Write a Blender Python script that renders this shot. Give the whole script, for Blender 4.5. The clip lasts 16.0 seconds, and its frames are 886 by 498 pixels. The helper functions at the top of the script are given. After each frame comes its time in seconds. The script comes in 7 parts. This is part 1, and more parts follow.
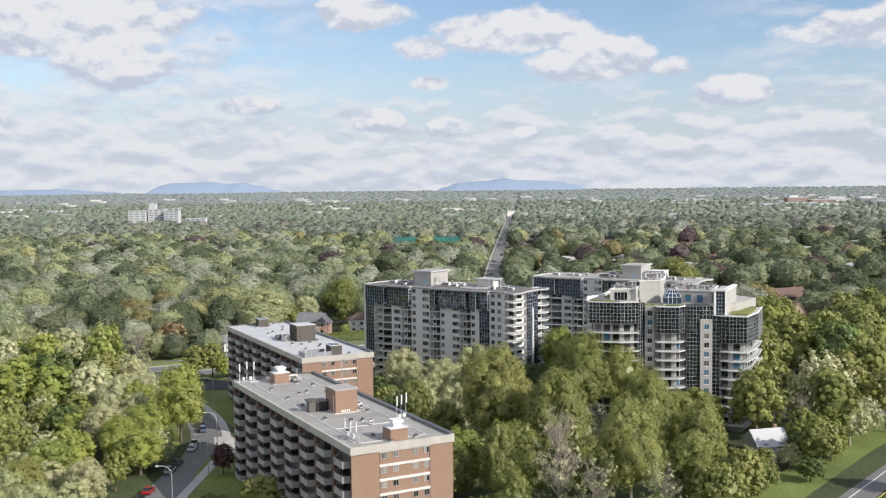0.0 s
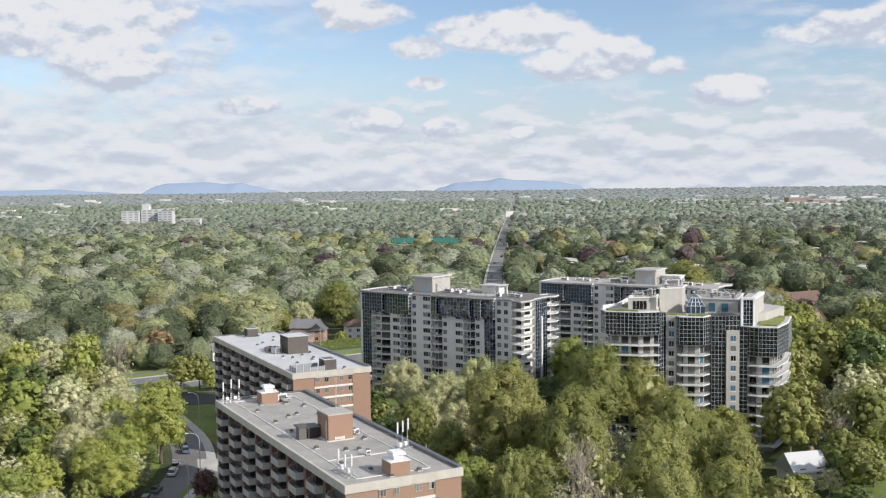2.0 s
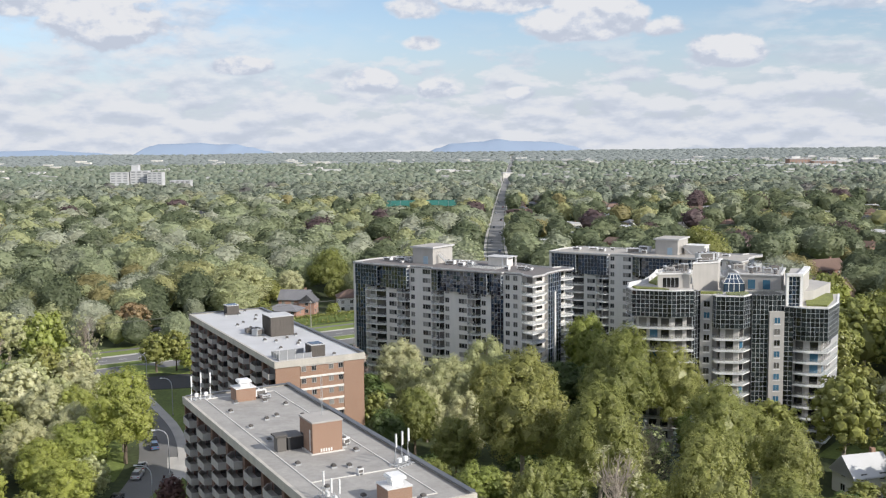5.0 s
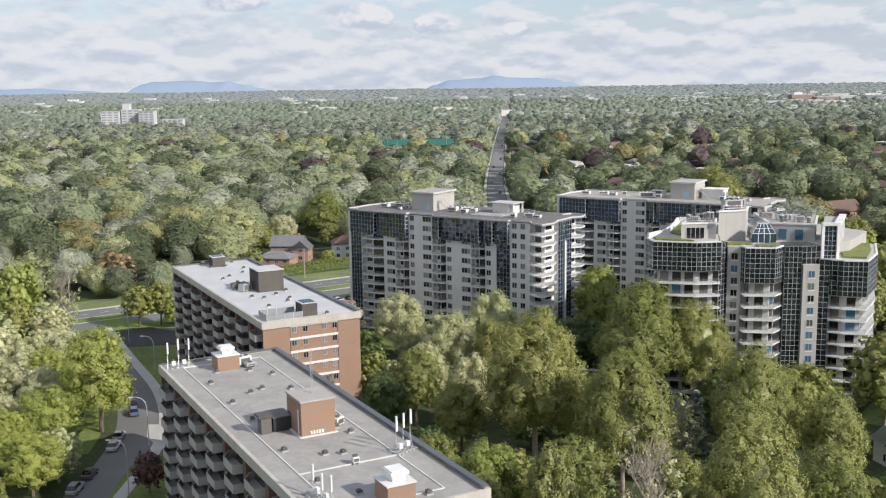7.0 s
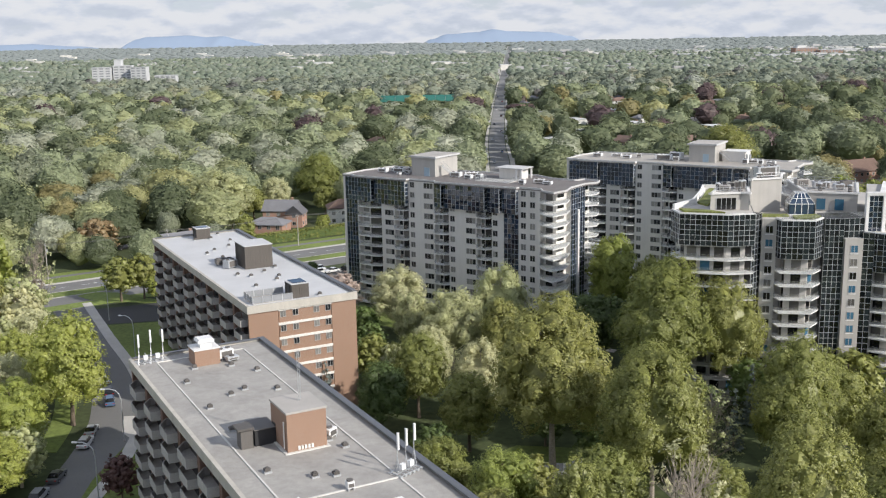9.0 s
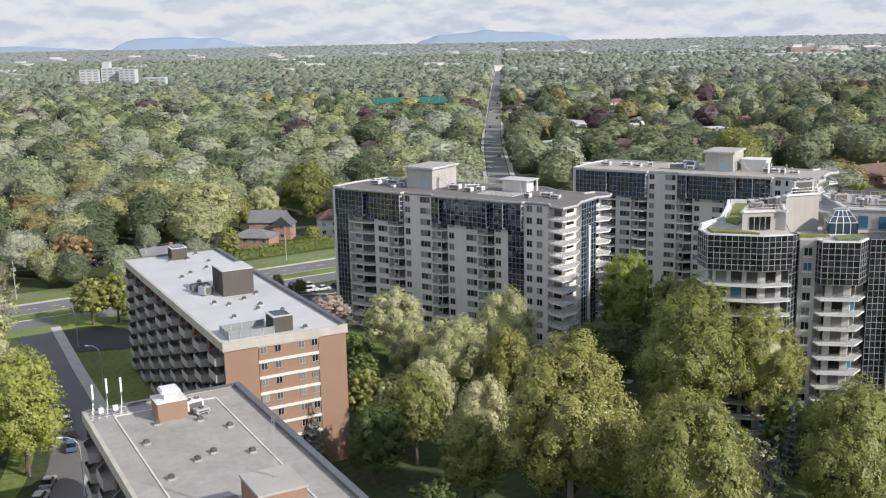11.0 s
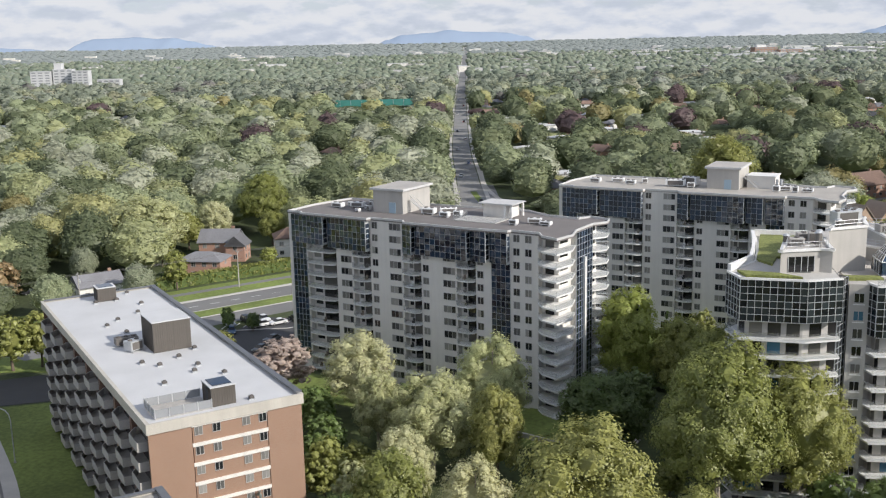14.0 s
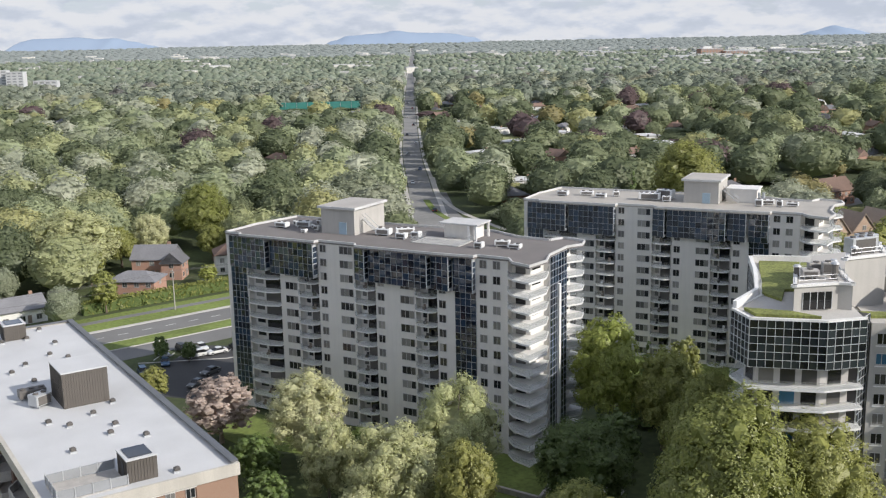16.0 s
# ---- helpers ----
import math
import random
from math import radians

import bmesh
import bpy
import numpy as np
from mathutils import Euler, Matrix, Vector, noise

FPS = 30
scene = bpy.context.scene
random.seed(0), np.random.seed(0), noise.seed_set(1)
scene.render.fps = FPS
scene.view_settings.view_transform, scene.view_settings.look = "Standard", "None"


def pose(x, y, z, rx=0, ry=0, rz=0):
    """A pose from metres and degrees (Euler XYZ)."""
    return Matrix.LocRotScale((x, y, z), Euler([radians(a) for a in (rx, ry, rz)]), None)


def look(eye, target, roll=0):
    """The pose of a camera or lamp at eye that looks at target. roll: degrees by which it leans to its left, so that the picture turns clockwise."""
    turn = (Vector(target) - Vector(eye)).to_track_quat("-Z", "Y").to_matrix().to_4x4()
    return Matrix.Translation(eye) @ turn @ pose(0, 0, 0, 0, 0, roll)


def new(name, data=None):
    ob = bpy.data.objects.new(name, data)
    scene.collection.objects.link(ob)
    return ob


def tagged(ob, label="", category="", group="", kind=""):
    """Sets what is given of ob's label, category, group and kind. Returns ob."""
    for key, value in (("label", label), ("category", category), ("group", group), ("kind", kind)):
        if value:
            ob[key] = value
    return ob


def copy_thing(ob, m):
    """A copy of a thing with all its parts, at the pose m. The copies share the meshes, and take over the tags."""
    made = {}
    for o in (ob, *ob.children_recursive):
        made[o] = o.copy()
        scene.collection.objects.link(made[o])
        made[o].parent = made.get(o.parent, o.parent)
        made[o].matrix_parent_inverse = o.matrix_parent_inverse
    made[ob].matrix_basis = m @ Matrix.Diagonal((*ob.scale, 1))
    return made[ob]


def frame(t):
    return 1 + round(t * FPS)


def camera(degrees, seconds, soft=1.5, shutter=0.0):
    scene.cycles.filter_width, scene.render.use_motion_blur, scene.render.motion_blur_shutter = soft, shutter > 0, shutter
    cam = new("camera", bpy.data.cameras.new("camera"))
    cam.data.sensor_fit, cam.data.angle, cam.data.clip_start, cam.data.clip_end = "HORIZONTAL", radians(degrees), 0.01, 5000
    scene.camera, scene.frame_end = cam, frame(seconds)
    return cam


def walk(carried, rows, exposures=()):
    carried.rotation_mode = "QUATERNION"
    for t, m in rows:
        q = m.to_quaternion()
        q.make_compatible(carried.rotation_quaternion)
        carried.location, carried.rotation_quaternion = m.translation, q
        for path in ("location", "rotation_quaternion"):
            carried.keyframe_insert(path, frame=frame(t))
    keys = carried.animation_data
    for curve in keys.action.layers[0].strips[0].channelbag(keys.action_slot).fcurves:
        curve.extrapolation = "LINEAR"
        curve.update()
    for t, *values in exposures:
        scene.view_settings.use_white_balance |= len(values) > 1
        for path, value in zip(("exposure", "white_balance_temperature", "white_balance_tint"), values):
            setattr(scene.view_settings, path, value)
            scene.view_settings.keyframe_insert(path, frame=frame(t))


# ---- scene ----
cam = camera(46.6, 16.0, soft=1.2)
PATH = [
    (0, (4.555, -8.092, 68.038), (4.564, -6.096, 67.912), -0.6),
    (1.5, (3.405, 8.97, 67.939), (3.418, 10.966, 67.813), -0.6),
    (3, (2.504, 25.601, 67.814), (2.522, 27.597, 67.688), -0.7),
    (5.5, (1.241, 52.2, 67.69), (1.265, 54.186, 67.459), -0.6),
    (6, (1.018, 57.338, 67.711), (1.043, 59.321, 67.451), -0.8),
    (7, (0.58, 67.214, 67.742), (0.607, 69.188, 67.421), -0.8),
    (8, (0.054, 77.077, 67.756), (0.083, 79.039, 67.371), -0.7),
    (8.5, (-0.111, 82.098, 67.808), (-0.082, 84.057, 67.403), -0.9),
    (9, (-0.225, 87.224, 67.849), (-0.196, 89.182, 67.443), -1.0),
    (11.5, (-1.128, 112.999, 67.889), (-1.081, 114.957, 67.484), -1.2),
    (12.5, (-1.466, 123.331, 68.003), (-1.394, 125.288, 67.597), -0.9),
    (13.5, (-1.691, 133.683, 68.207), (-1.592, 135.639, 67.801), -1.2),
    (14.5, (-1.911, 144.059, 68.368), (-1.783, 146.013, 67.961), -1.2),
    (15.5, (-1.971, 154.652, 68.374), (-1.79, 156.602, 67.969), -1.2),
    (16, (-2.017, 160.001, 68.358), (-1.805, 161.948, 67.951), -1.1),
]
walk(cam, [(t, look(eye, target, roll)) for t, eye, target, roll in PATH])

# ---- light ----
SUN_TO = Vector((0.83, -0.56, 0.0)).normalized()
SUN_EL = radians(30)
sun_dir = Vector((SUN_TO.x * math.cos(SUN_EL), SUN_TO.y * math.cos(SUN_EL), math.sin(SUN_EL)))
sun = new("sun", bpy.data.lights.new("sun", "SUN"))
sun.data.energy, sun.data.angle, sun.data.color = 4.5, radians(0.6), (1.0, 0.945, 0.87)
sun.matrix_world = look(sun_dir * 300, (0, 0, 0))

# Clouds: azimuth and elevation of the middle, half width, half height (radians), weight.
CLOUDS = [
    (-0.36, 0.150, 0.130, 0.045, 1.00), (-0.30, 0.112, 0.065, 0.030, 0.9), (-0.072, 0.163, 0.042, 0.020, 0.95),
    (0.080, 0.143, 0.075, 0.022, 1.05), (-0.010, 0.130, 0.030, 0.015, 0.8), (0.150, 0.115, 0.058, 0.024, 1.0),
    (0.277, 0.082, 0.036, 0.018, 1.0), (0.40, 0.135, 0.085, 0.020, 0.75), (-0.182, 0.075, 0.035, 0.013, 0.8),
    (-0.057, 0.060, 0.028, 0.014, 0.95), (0.008, 0.053, 0.024, 0.012, 0.9), (0.087, 0.048, 0.016, 0.009, 0.9),
    (-0.205, 0.138, 0.016, 0.006, 0.5), (0.222, 0.107, 0.024, 0.013, 0.7), (-0.005, 0.097, 0.022, 0.010, 0.7),
    (-0.42, 0.055, 0.040, 0.020, 0.9),
]


def build_world():
    world = bpy.data.worlds.new("sky")
    scene.world = world
    world.use_nodes = True
    nt = world.node_tree
    nt.nodes.clear()
    N, Lk = nt.nodes.new, nt.links.new

    def m(op, a, b=None, c=None):
        n = N("ShaderNodeMath")
        n.operation = op
        for k, val in enumerate((a, b, c)):
            if val is None:
                continue
            if isinstance(val, (int, float)):
                n.inputs[k].default_value = val
            else:
                Lk(val, n.inputs[k])
        return n.outputs[0]

    def ss(x, lo, hi):
        n = N("ShaderNodeMapRange")
        n.interpolation_type = "SMOOTHSTEP"
        Lk(x, n.inputs[0])
        n.inputs[1].default_value, n.inputs[2].default_value = lo, hi
        return n.outputs[0]

    tc = N("ShaderNodeTexCoord")
    sep = N("ShaderNodeSeparateXYZ")
    Lk(tc.outputs["Generated"], sep.inputs[0])
    x, y, z = sep.outputs
    az = m("ARCTAN2", x, y)
    flat = m("SQRT", m("ADD", m("MULTIPLY", x, x), m("MULTIPLY", y, y)))
    el = m("DIVIDE", z, m("MAXIMUM", flat, 0.02))

    def noise_at(sx, sy, dy, scale, detail, rough):
        comb = N("ShaderNodeCombineXYZ")
        Lk(m("MULTIPLY", az, sx), comb.inputs[0])
        Lk(m("MULTIPLY", m("ADD", el, dy), sy), comb.inputs[1])
        n = N("ShaderNodeTexNoise")
        n.inputs["Scale"].default_value, n.inputs["Detail"].default_value = scale, detail
        n.inputs["Roughness"].default_value = rough
        Lk(comb.outputs[0], n.inputs["Vector"])
        return n.outputs["Fac"]

    wob = noise_at(13, 19, 0.0, 2.2, 9, 0.55)
    wob_up = noise_at(13, 19, 0.009, 2.2, 9, 0.55)
    body, lit = None, None
    for ca, ce, ha, he, wt in CLOUDS:
        dx = m("DIVIDE", m("SUBTRACT", az, ca), ha)
        dy = m("DIVIDE", m("SUBTRACT", el, ce), he)
        low = m("MULTIPLY", m("MINIMUM", dy, 0.0), 0.8)
        r2 = m("ADD", m("MULTIPLY", dx, dx), m("ADD", m("MULTIPLY", dy, dy), m("MULTIPLY", low, low)))
        g = m("MULTIPLY", m("EXPONENT", m("MULTIPLY", r2, -0.8)), wt)
        gl = m("MULTIPLY", g, m("ADD", m("MULTIPLY", dy, 0.75), 0.48))
        body = g if body is None else m("MAXIMUM", body, g)
        lit = gl if lit is None else m("MAXIMUM", lit, gl)
    dens = m("ADD", body, m("MULTIPLY", m("SUBTRACT", wob, 0.5), 0.85))
    cumulus = ss(dens, 0.32, 0.54)
    # Rows of flat-based cloud towards the horizon, broken banks to the sides and overhead.
    rows = noise_at(11, 29, 0.0, 1.7, 8, 0.52)
    rows_up = noise_at(11, 29, 0.007, 1.7, 8, 0.52)
    near_h = m("MULTIPLY", ss(el, 0.10, 0.012), 0.15)
    veil = m("MULTIPLY", ss(m("ADD", rows, near_h), 0.49, 0.61), ss(el, 0.125, 0.055))
    bank = noise_at(6, 13, 0.1, 1.6, 9, 0.58)
    bank_up = noise_at(6, 13, 0.113, 1.6, 9, 0.58)
    # Overhead cloud is out of view; its cover tunes the sky's fill light.
    high = m("MULTIPLY", ss(noise_at(3, 4, 0.3, 1.0, 6, 0.55), 0.50, 0.64), ss(el, 0.22, 0.42))
    left = m("MULTIPLY", ss(az, -0.03, -0.26), ss(bank, 0.36, 0.56))
    right = m("MULTIPLY", ss(az, 0.20, 0.40), ss(noise_at(6, 26, 0.2, 1.5, 8, 0.6), 0.42, 0.60))
    # Unseen cloud round the sides and behind, added to lift the shaded fronts.
    around = m("MULTIPLY", ss(m("ABSOLUTE", az), 0.50, 0.80), ss(bank, 0.46, 0.60))
    soft = m("MAXIMUM", m("MAXIMUM", around,  m("MAXIMUM", m("MULTIPLY", veil, 0.88), m("MULTIPLY", left, 0.92))), m("MAXIMUM", high, m("MULTIPLY", right, 0.75)))
    cover = m("MAXIMUM", cumulus, soft)

    relief = m("MULTIPLY", m("SUBTRACT", wob, wob_up), 2.6)
    shade = ss(m("ADD", lit, relief), 0.0, 0.55)
    soft_tone = ss(m("ADD", m("MULTIPLY", m("SUBTRACT", rows, rows_up), 2.2), m("MULTIPLY", m("SUBTRACT", bank, bank_up), 2.2)), -0.50, 0.30)
    tone = m("ADD", m("MULTIPLY", shade, cumulus), m("MULTIPLY", m("SUBTRACT", 1.0, cumulus), m("MULTIPLY", soft_tone, 0.95)))
    ramp = N("ShaderNodeValToRGB")
    ramp.color_ramp.elements[0].color = (0.545, 0.595, 0.70, 1)
    ramp.color_ramp.elements[1].color = (0.79, 0.80, 0.835, 1)
    mid = ramp.color_ramp.elements.new(0.5)
    mid.color = (0.655, 0.695, 0.785, 1)
    Lk(tone, ramp.inputs[0])

    sky = N("ShaderNodeTexSky")
    sky.sky_type, sky.sun_disc = "NISHITA", False
    sky.sun_elevation = SUN_EL
    sky.sun_rotation = math.atan2(SUN_TO.x, SUN_TO.y)
    sky.air_density, sky.dust_density, sky.ozone_density = 1.0, 0.4, 3.0
    bg_sky, bg_cloud = N("ShaderNodeBackground"), N("ShaderNodeBackground")
    tint = N("ShaderNodeVectorMath")
    tint.operation = "MULTIPLY"
    tint.inputs[1].default_value = (1.02, 0.955, 0.97)
    Lk(sky.outputs[0], tint.inputs[0])
    haze = N("ShaderNodeMix")
    haze.data_type = "RGBA"
    Lk(m("MULTIPLY", ss(el, 0.14, 0.0), 0.85), haze.inputs[0])
    Lk(tint.outputs[0], haze.inputs[6])
    haze.inputs[7].default_value = (3.7, 4.2, 5.1, 1)
    Lk(haze.outputs[2], bg_sky.inputs[0])
    bg_sky.inputs[1].default_value = 0.142
    Lk(ramp.outputs[0], bg_cloud.inputs[0])
    bg_cloud.inputs[1].default_value = 1.0
    mix, out = N("ShaderNodeMixShader"), N("ShaderNodeOutputWorld")
    Lk(cover, mix.inputs[0])
    Lk(bg_sky.outputs[0], mix.inputs[1])
    Lk(bg_cloud.outputs[0], mix.inputs[2])
    Lk(mix.outputs[0], out.inputs[0])


build_world()

# ---- materials ----


def material(name, color, rough=0.8, metal=0.0, vary=0.15, grain=8.0, bump=0.0, patch=0.12, patch_scale=0.25, random_tint=0.0, spec=0.5, stains=0.0):
    """A plain surface with grain, larger patches, wear and, between alike objects, a slight difference."""
    mt = bpy.data.materials.new(name)
    mt.use_nodes = True
    nt = mt.node_tree
    b = nt.nodes["Principled BSDF"]
    b.inputs["Roughness"].default_value, b.inputs["Metallic"].default_value = rough, metal
    b.inputs["Specular IOR Level"].default_value = spec
    N, Lk = nt.nodes.new, nt.links.new
    tc = N("ShaderNodeTexCoord")

    def noise_fac(scale, detail=5):
        n = N("ShaderNodeTexNoise")
        n.inputs["Scale"].default_value, n.inputs["Detail"].default_value = scale, detail
        Lk(tc.outputs["Object"], n.inputs["Vector"])
        return n.outputs["Fac"]

    def scaled(fac, amount):
        n = N("ShaderNodeMapRange")
        Lk(fac, n.inputs[0])
        n.inputs[1].default_value, n.inputs[2].default_value = 0.25, 0.75
        n.inputs[3].default_value, n.inputs[4].default_value = 1 - amount, 1 + amount
        return n.outputs[0]

    def times(a, f):
        n = N("ShaderNodeVectorMath")
        n.operation = "SCALE"
        Lk(a, n.inputs[0])
        Lk(f, n.inputs["Scale"])
        return n.outputs[0]

    rgb = N("ShaderNodeRGB")
    rgb.outputs[0].default_value = (*color, 1)
    fine = noise_fac(grain)
    col = times(times(rgb.outputs[0], scaled(fine, vary)), scaled(noise_fac(patch_scale, 6), patch))
    if random_tint:
        info = N("ShaderNodeObjectInfo")
        n = N("ShaderNodeMapRange")
        Lk(info.outputs["Random"], n.inputs[0])
        n.inputs[3].default_value, n.inputs[4].default_value = 1 - random_tint, 1 + random_tint
        col = times(col, n.outputs[0])
    if stains:
        st = N("ShaderNodeTexNoise")
        mp = N("ShaderNodeMapping")
        mp.inputs["Scale"].default_value = (1.3, 1.3, 0.12)
        Lk(tc.outputs["Object"], mp.inputs[0])
        Lk(mp.outputs[0], st.inputs["Vector"])
        st.inputs["Scale"].default_value, st.inputs["Detail"].default_value = 1.0, 6
        col = times(col, scaled(st.outputs["Fac"], stains))
    Lk(col, b.inputs["Base Color"])
    if bump:
        bp = N("ShaderNodeBump")
        bp.inputs["Strength"].default_value, bp.inputs["Distance"].default_value = bump, 0.05
        Lk(fine, bp.inputs["Height"])
        Lk(bp.outputs[0], b.inputs["Normal"])
    return mt


def brick_material(name, c1, c2, mortar):
    mt = material(name, c1, 0.85)
    nt = mt.node_tree
    N, Lk = nt.nodes.new, nt.links.new
    b = nt.nodes["Principled BSDF"]
    old = b.inputs["Base Color"].links[0].from_socket
    tc = N("ShaderNodeTexCoord")
    sep, comb, add = N("ShaderNodeSeparateXYZ"), N("ShaderNodeCombineXYZ"), N("ShaderNodeMath")
    Lk(tc.outputs["Object"], sep.inputs[0])
    Lk(sep.outputs[0], add.inputs[0])
    Lk(sep.outputs[1], add.inputs[1])
    Lk(add.outputs[0], comb.inputs[0])
    Lk(sep.outputs[2], comb.inputs[1])
    br = N("ShaderNodeTexBrick")
    br.inputs["Scale"].default_value = 1.0
    br.inputs["Brick Width"].default_value, br.inputs["Row Height"].default_value = 0.22, 0.075
    br.inputs["Mortar Size"].default_value = 0.008
    br.inputs["Color1"].default_value, br.inputs["Color2"].default_value = (*c1, 1), (*c2, 1)
    br.inputs["Mortar"].default_value = (*mortar, 1)
    Lk(comb.outputs[0], br.inputs["Vector"])
    mx = N("ShaderNodeMix")
    mx.data_type, mx.blend_type = "RGBA", "MIX"
    mx.inputs[0].default_value = 0.5
    Lk(old, mx.inputs[6])
    Lk(br.outputs["Color"], mx.inputs[7])
    Lk(mx.outputs[2], b.inputs["Base Color"])
    return mt


def pane_material(name, dark, light, share, rough=0.06, ior=1.55):
    """Dark window glass; behind a share of the lights a pale blind or curtain shows."""
    mt = bpy.data.materials.new(name)
    mt.use_nodes = True
    nt = mt.node_tree
    N, Lk = nt.nodes.new, nt.links.new
    b = nt.nodes["Principled BSDF"]
    info, geo, add, fr = N("ShaderNodeObjectInfo"), N("ShaderNodeNewGeometry"), N("ShaderNodeMath"), N("ShaderNodeMath")
    Lk(info.outputs["Random"], add.inputs[0])
    Lk(geo.outputs["Random Per Island"], add.inputs[1])
    fr.operation = "FRACT"
    Lk(add.outputs[0], fr.inputs[0])
    ramp = N("ShaderNodeValToRGB")
    ramp.color_ramp.interpolation = "LINEAR"
    ramp.color_ramp.elements[0].color = (*dark, 1)
    ramp.color_ramp.elements[1].color = (*light, 1)
    ramp.color_ramp.elements[0].position, ramp.color_ramp.elements[1].position = 1 - share, 1.0
    Lk(fr.outputs[0], ramp.inputs[0])
    Lk(ramp.outputs[0], b.inputs["Base Color"])
    b.inputs["Roughness"].default_value = rough
    b.inputs["IOR"].default_value = ior
    b.inputs["Specular IOR Level"].default_value = 0.6
    return mt


def leaf_material(name, stops, island=0.24, attribute=False, gloss=0.45, mottle=2.6):
    """Foliage: the tint differs from tree to tree, the brightness from leaf clump to leaf clump, and light passes through."""
    mt = bpy.data.materials.new(name)
    mt.use_nodes = True
    nt = mt.node_tree
    nt.nodes.clear()
    N, Lk = nt.nodes.new, nt.links.new
    ramp = N("ShaderNodeValToRGB")
    ramp.color_ramp.interpolation = "CONSTANT"
    while len(ramp.color_ramp.elements) < len(stops):
        ramp.color_ramp.elements.new(0.5)
    for k, c in enumerate(stops):
        ramp.color_ramp.elements[k].position = 0.975 * k / max(1, len(stops) - 1) if len(stops) > 8 else k / len(stops)
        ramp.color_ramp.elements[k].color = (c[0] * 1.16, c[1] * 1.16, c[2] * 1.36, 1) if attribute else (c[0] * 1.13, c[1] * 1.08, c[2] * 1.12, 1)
    if attribute:
        at = N("ShaderNodeAttribute")
        at.attribute_name = "tint"
        Lk(at.outputs["Fac"], ramp.inputs[0])
    else:
        Lk(N("ShaderNodeObjectInfo").outputs["Random"], ramp.inputs[0])
    geo = N("ShaderNodeNewGeometry")
    mr = N("ShaderNodeMapRange")
    Lk(geo.outputs["Random Per Island"], mr.inputs[0])
    mr.inputs[3].default_value, mr.inputs[4].default_value = 1 - island, 1 + island
    tc, nz, nr = N("ShaderNodeTexCoord"), N("ShaderNodeTexNoise"), N("ShaderNodeMapRange")
    nz.inputs["Scale"].default_value, nz.inputs["Detail"].default_value, nz.inputs["Roughness"].default_value = mottle, 4, 0.7
    Lk(tc.outputs["Object"], nz.inputs["Vector"])
    Lk(nz.outputs["Fac"], nr.inputs[0])
    nr.inputs[1].default_value, nr.inputs[2].default_value = 0.30, 0.70
    nr.inputs[3].default_value, nr.inputs[4].default_value = 0.84, 1.18
    ml = N("ShaderNodeMath")
    ml.operation = "MULTIPLY"
    Lk(mr.outputs[0], ml.inputs[0])
    Lk(nr.outputs[0], ml.inputs[1])
    sc = N("ShaderNodeVectorMath")
    sc.operation = "SCALE"
    Lk(ramp.outputs[0], sc.inputs[0])
    Lk(ml.outputs[0], sc.inputs["Scale"])
    bp = N("ShaderNodeBump")
    bp.inputs["Strength"].default_value, bp.inputs["Distance"].default_value = 0.35, 0.5 / mottle
    Lk(nz.outputs["Fac"], bp.inputs["Height"])
    d, tr, gl = N("ShaderNodeBsdfDiffuse"), N("ShaderNodeBsdfTranslucent"), N("ShaderNodeBsdfGlossy")
    gl.inputs["Roughness"].default_value = 0.5
    gl.inputs["Color"].default_value = (0.6, 0.6, 0.55, 1)
    for n in (d, tr):
        Lk(sc.outputs[0], n.inputs["Color"])
        Lk(bp.outputs[0], n.inputs["Normal"])
    m1, m2, out = N("ShaderNodeMixShader"), N("ShaderNodeMixShader"), N("ShaderNodeOutputMaterial")
    m1.inputs[0].default_value = 0.3
    Lk(d.outputs[0], m1.inputs[1])
    Lk(tr.outputs[0], m1.inputs[2])
    m2.inputs[0].default_value = 0.08 * gloss / 0.45
    Lk(m1.outputs[0], m2.inputs[1])
    Lk(gl.outputs[0], m2.inputs[2])
    Lk(m2.outputs[0], out.inputs[0])
    return mt


def rail_glass(name, film=0.2):
    """Balcony glass: partly see-through, with a sheen and a pale film that glows when the sun is behind it."""
    mt = bpy.data.materials.new(name)
    mt.use_nodes = True
    nt = mt.node_tree
    nt.nodes.clear()
    N, Lk = nt.nodes.new, nt.links.new
    tr, gl, df, tl, out = N("ShaderNodeBsdfTransparent"), N("ShaderNodeBsdfGlossy"), N("ShaderNodeBsdfDiffuse"), N("ShaderNodeBsdfTranslucent"), N("ShaderNodeOutputMaterial")
    tr.inputs[0].default_value = (0.95, 0.96, 0.965, 1)
    gl.inputs["Roughness"].default_value = 0.05
    df.inputs[0].default_value = tl.inputs[0].default_value = (0.80, 0.81, 0.81, 1)
    f, a, b = N("ShaderNodeMixShader"), N("ShaderNodeMixShader"), N("ShaderNodeMixShader")
    b.inputs[0].default_value = 0.05
    f.inputs[0].default_value = 0.5
    a.inputs[0].default_value = film
    Lk(df.outputs[0], f.inputs[1])
    Lk(tl.outputs[0], f.inputs[2])
    Lk(tr.outputs[0], a.inputs[1])
    Lk(f.outputs[0], a.inputs[2])
    Lk(a.outputs[0], b.inputs[1])
    Lk(gl.outputs[0], b.inputs[2])
    Lk(b.outputs[0], out.inputs[0])
    return mt


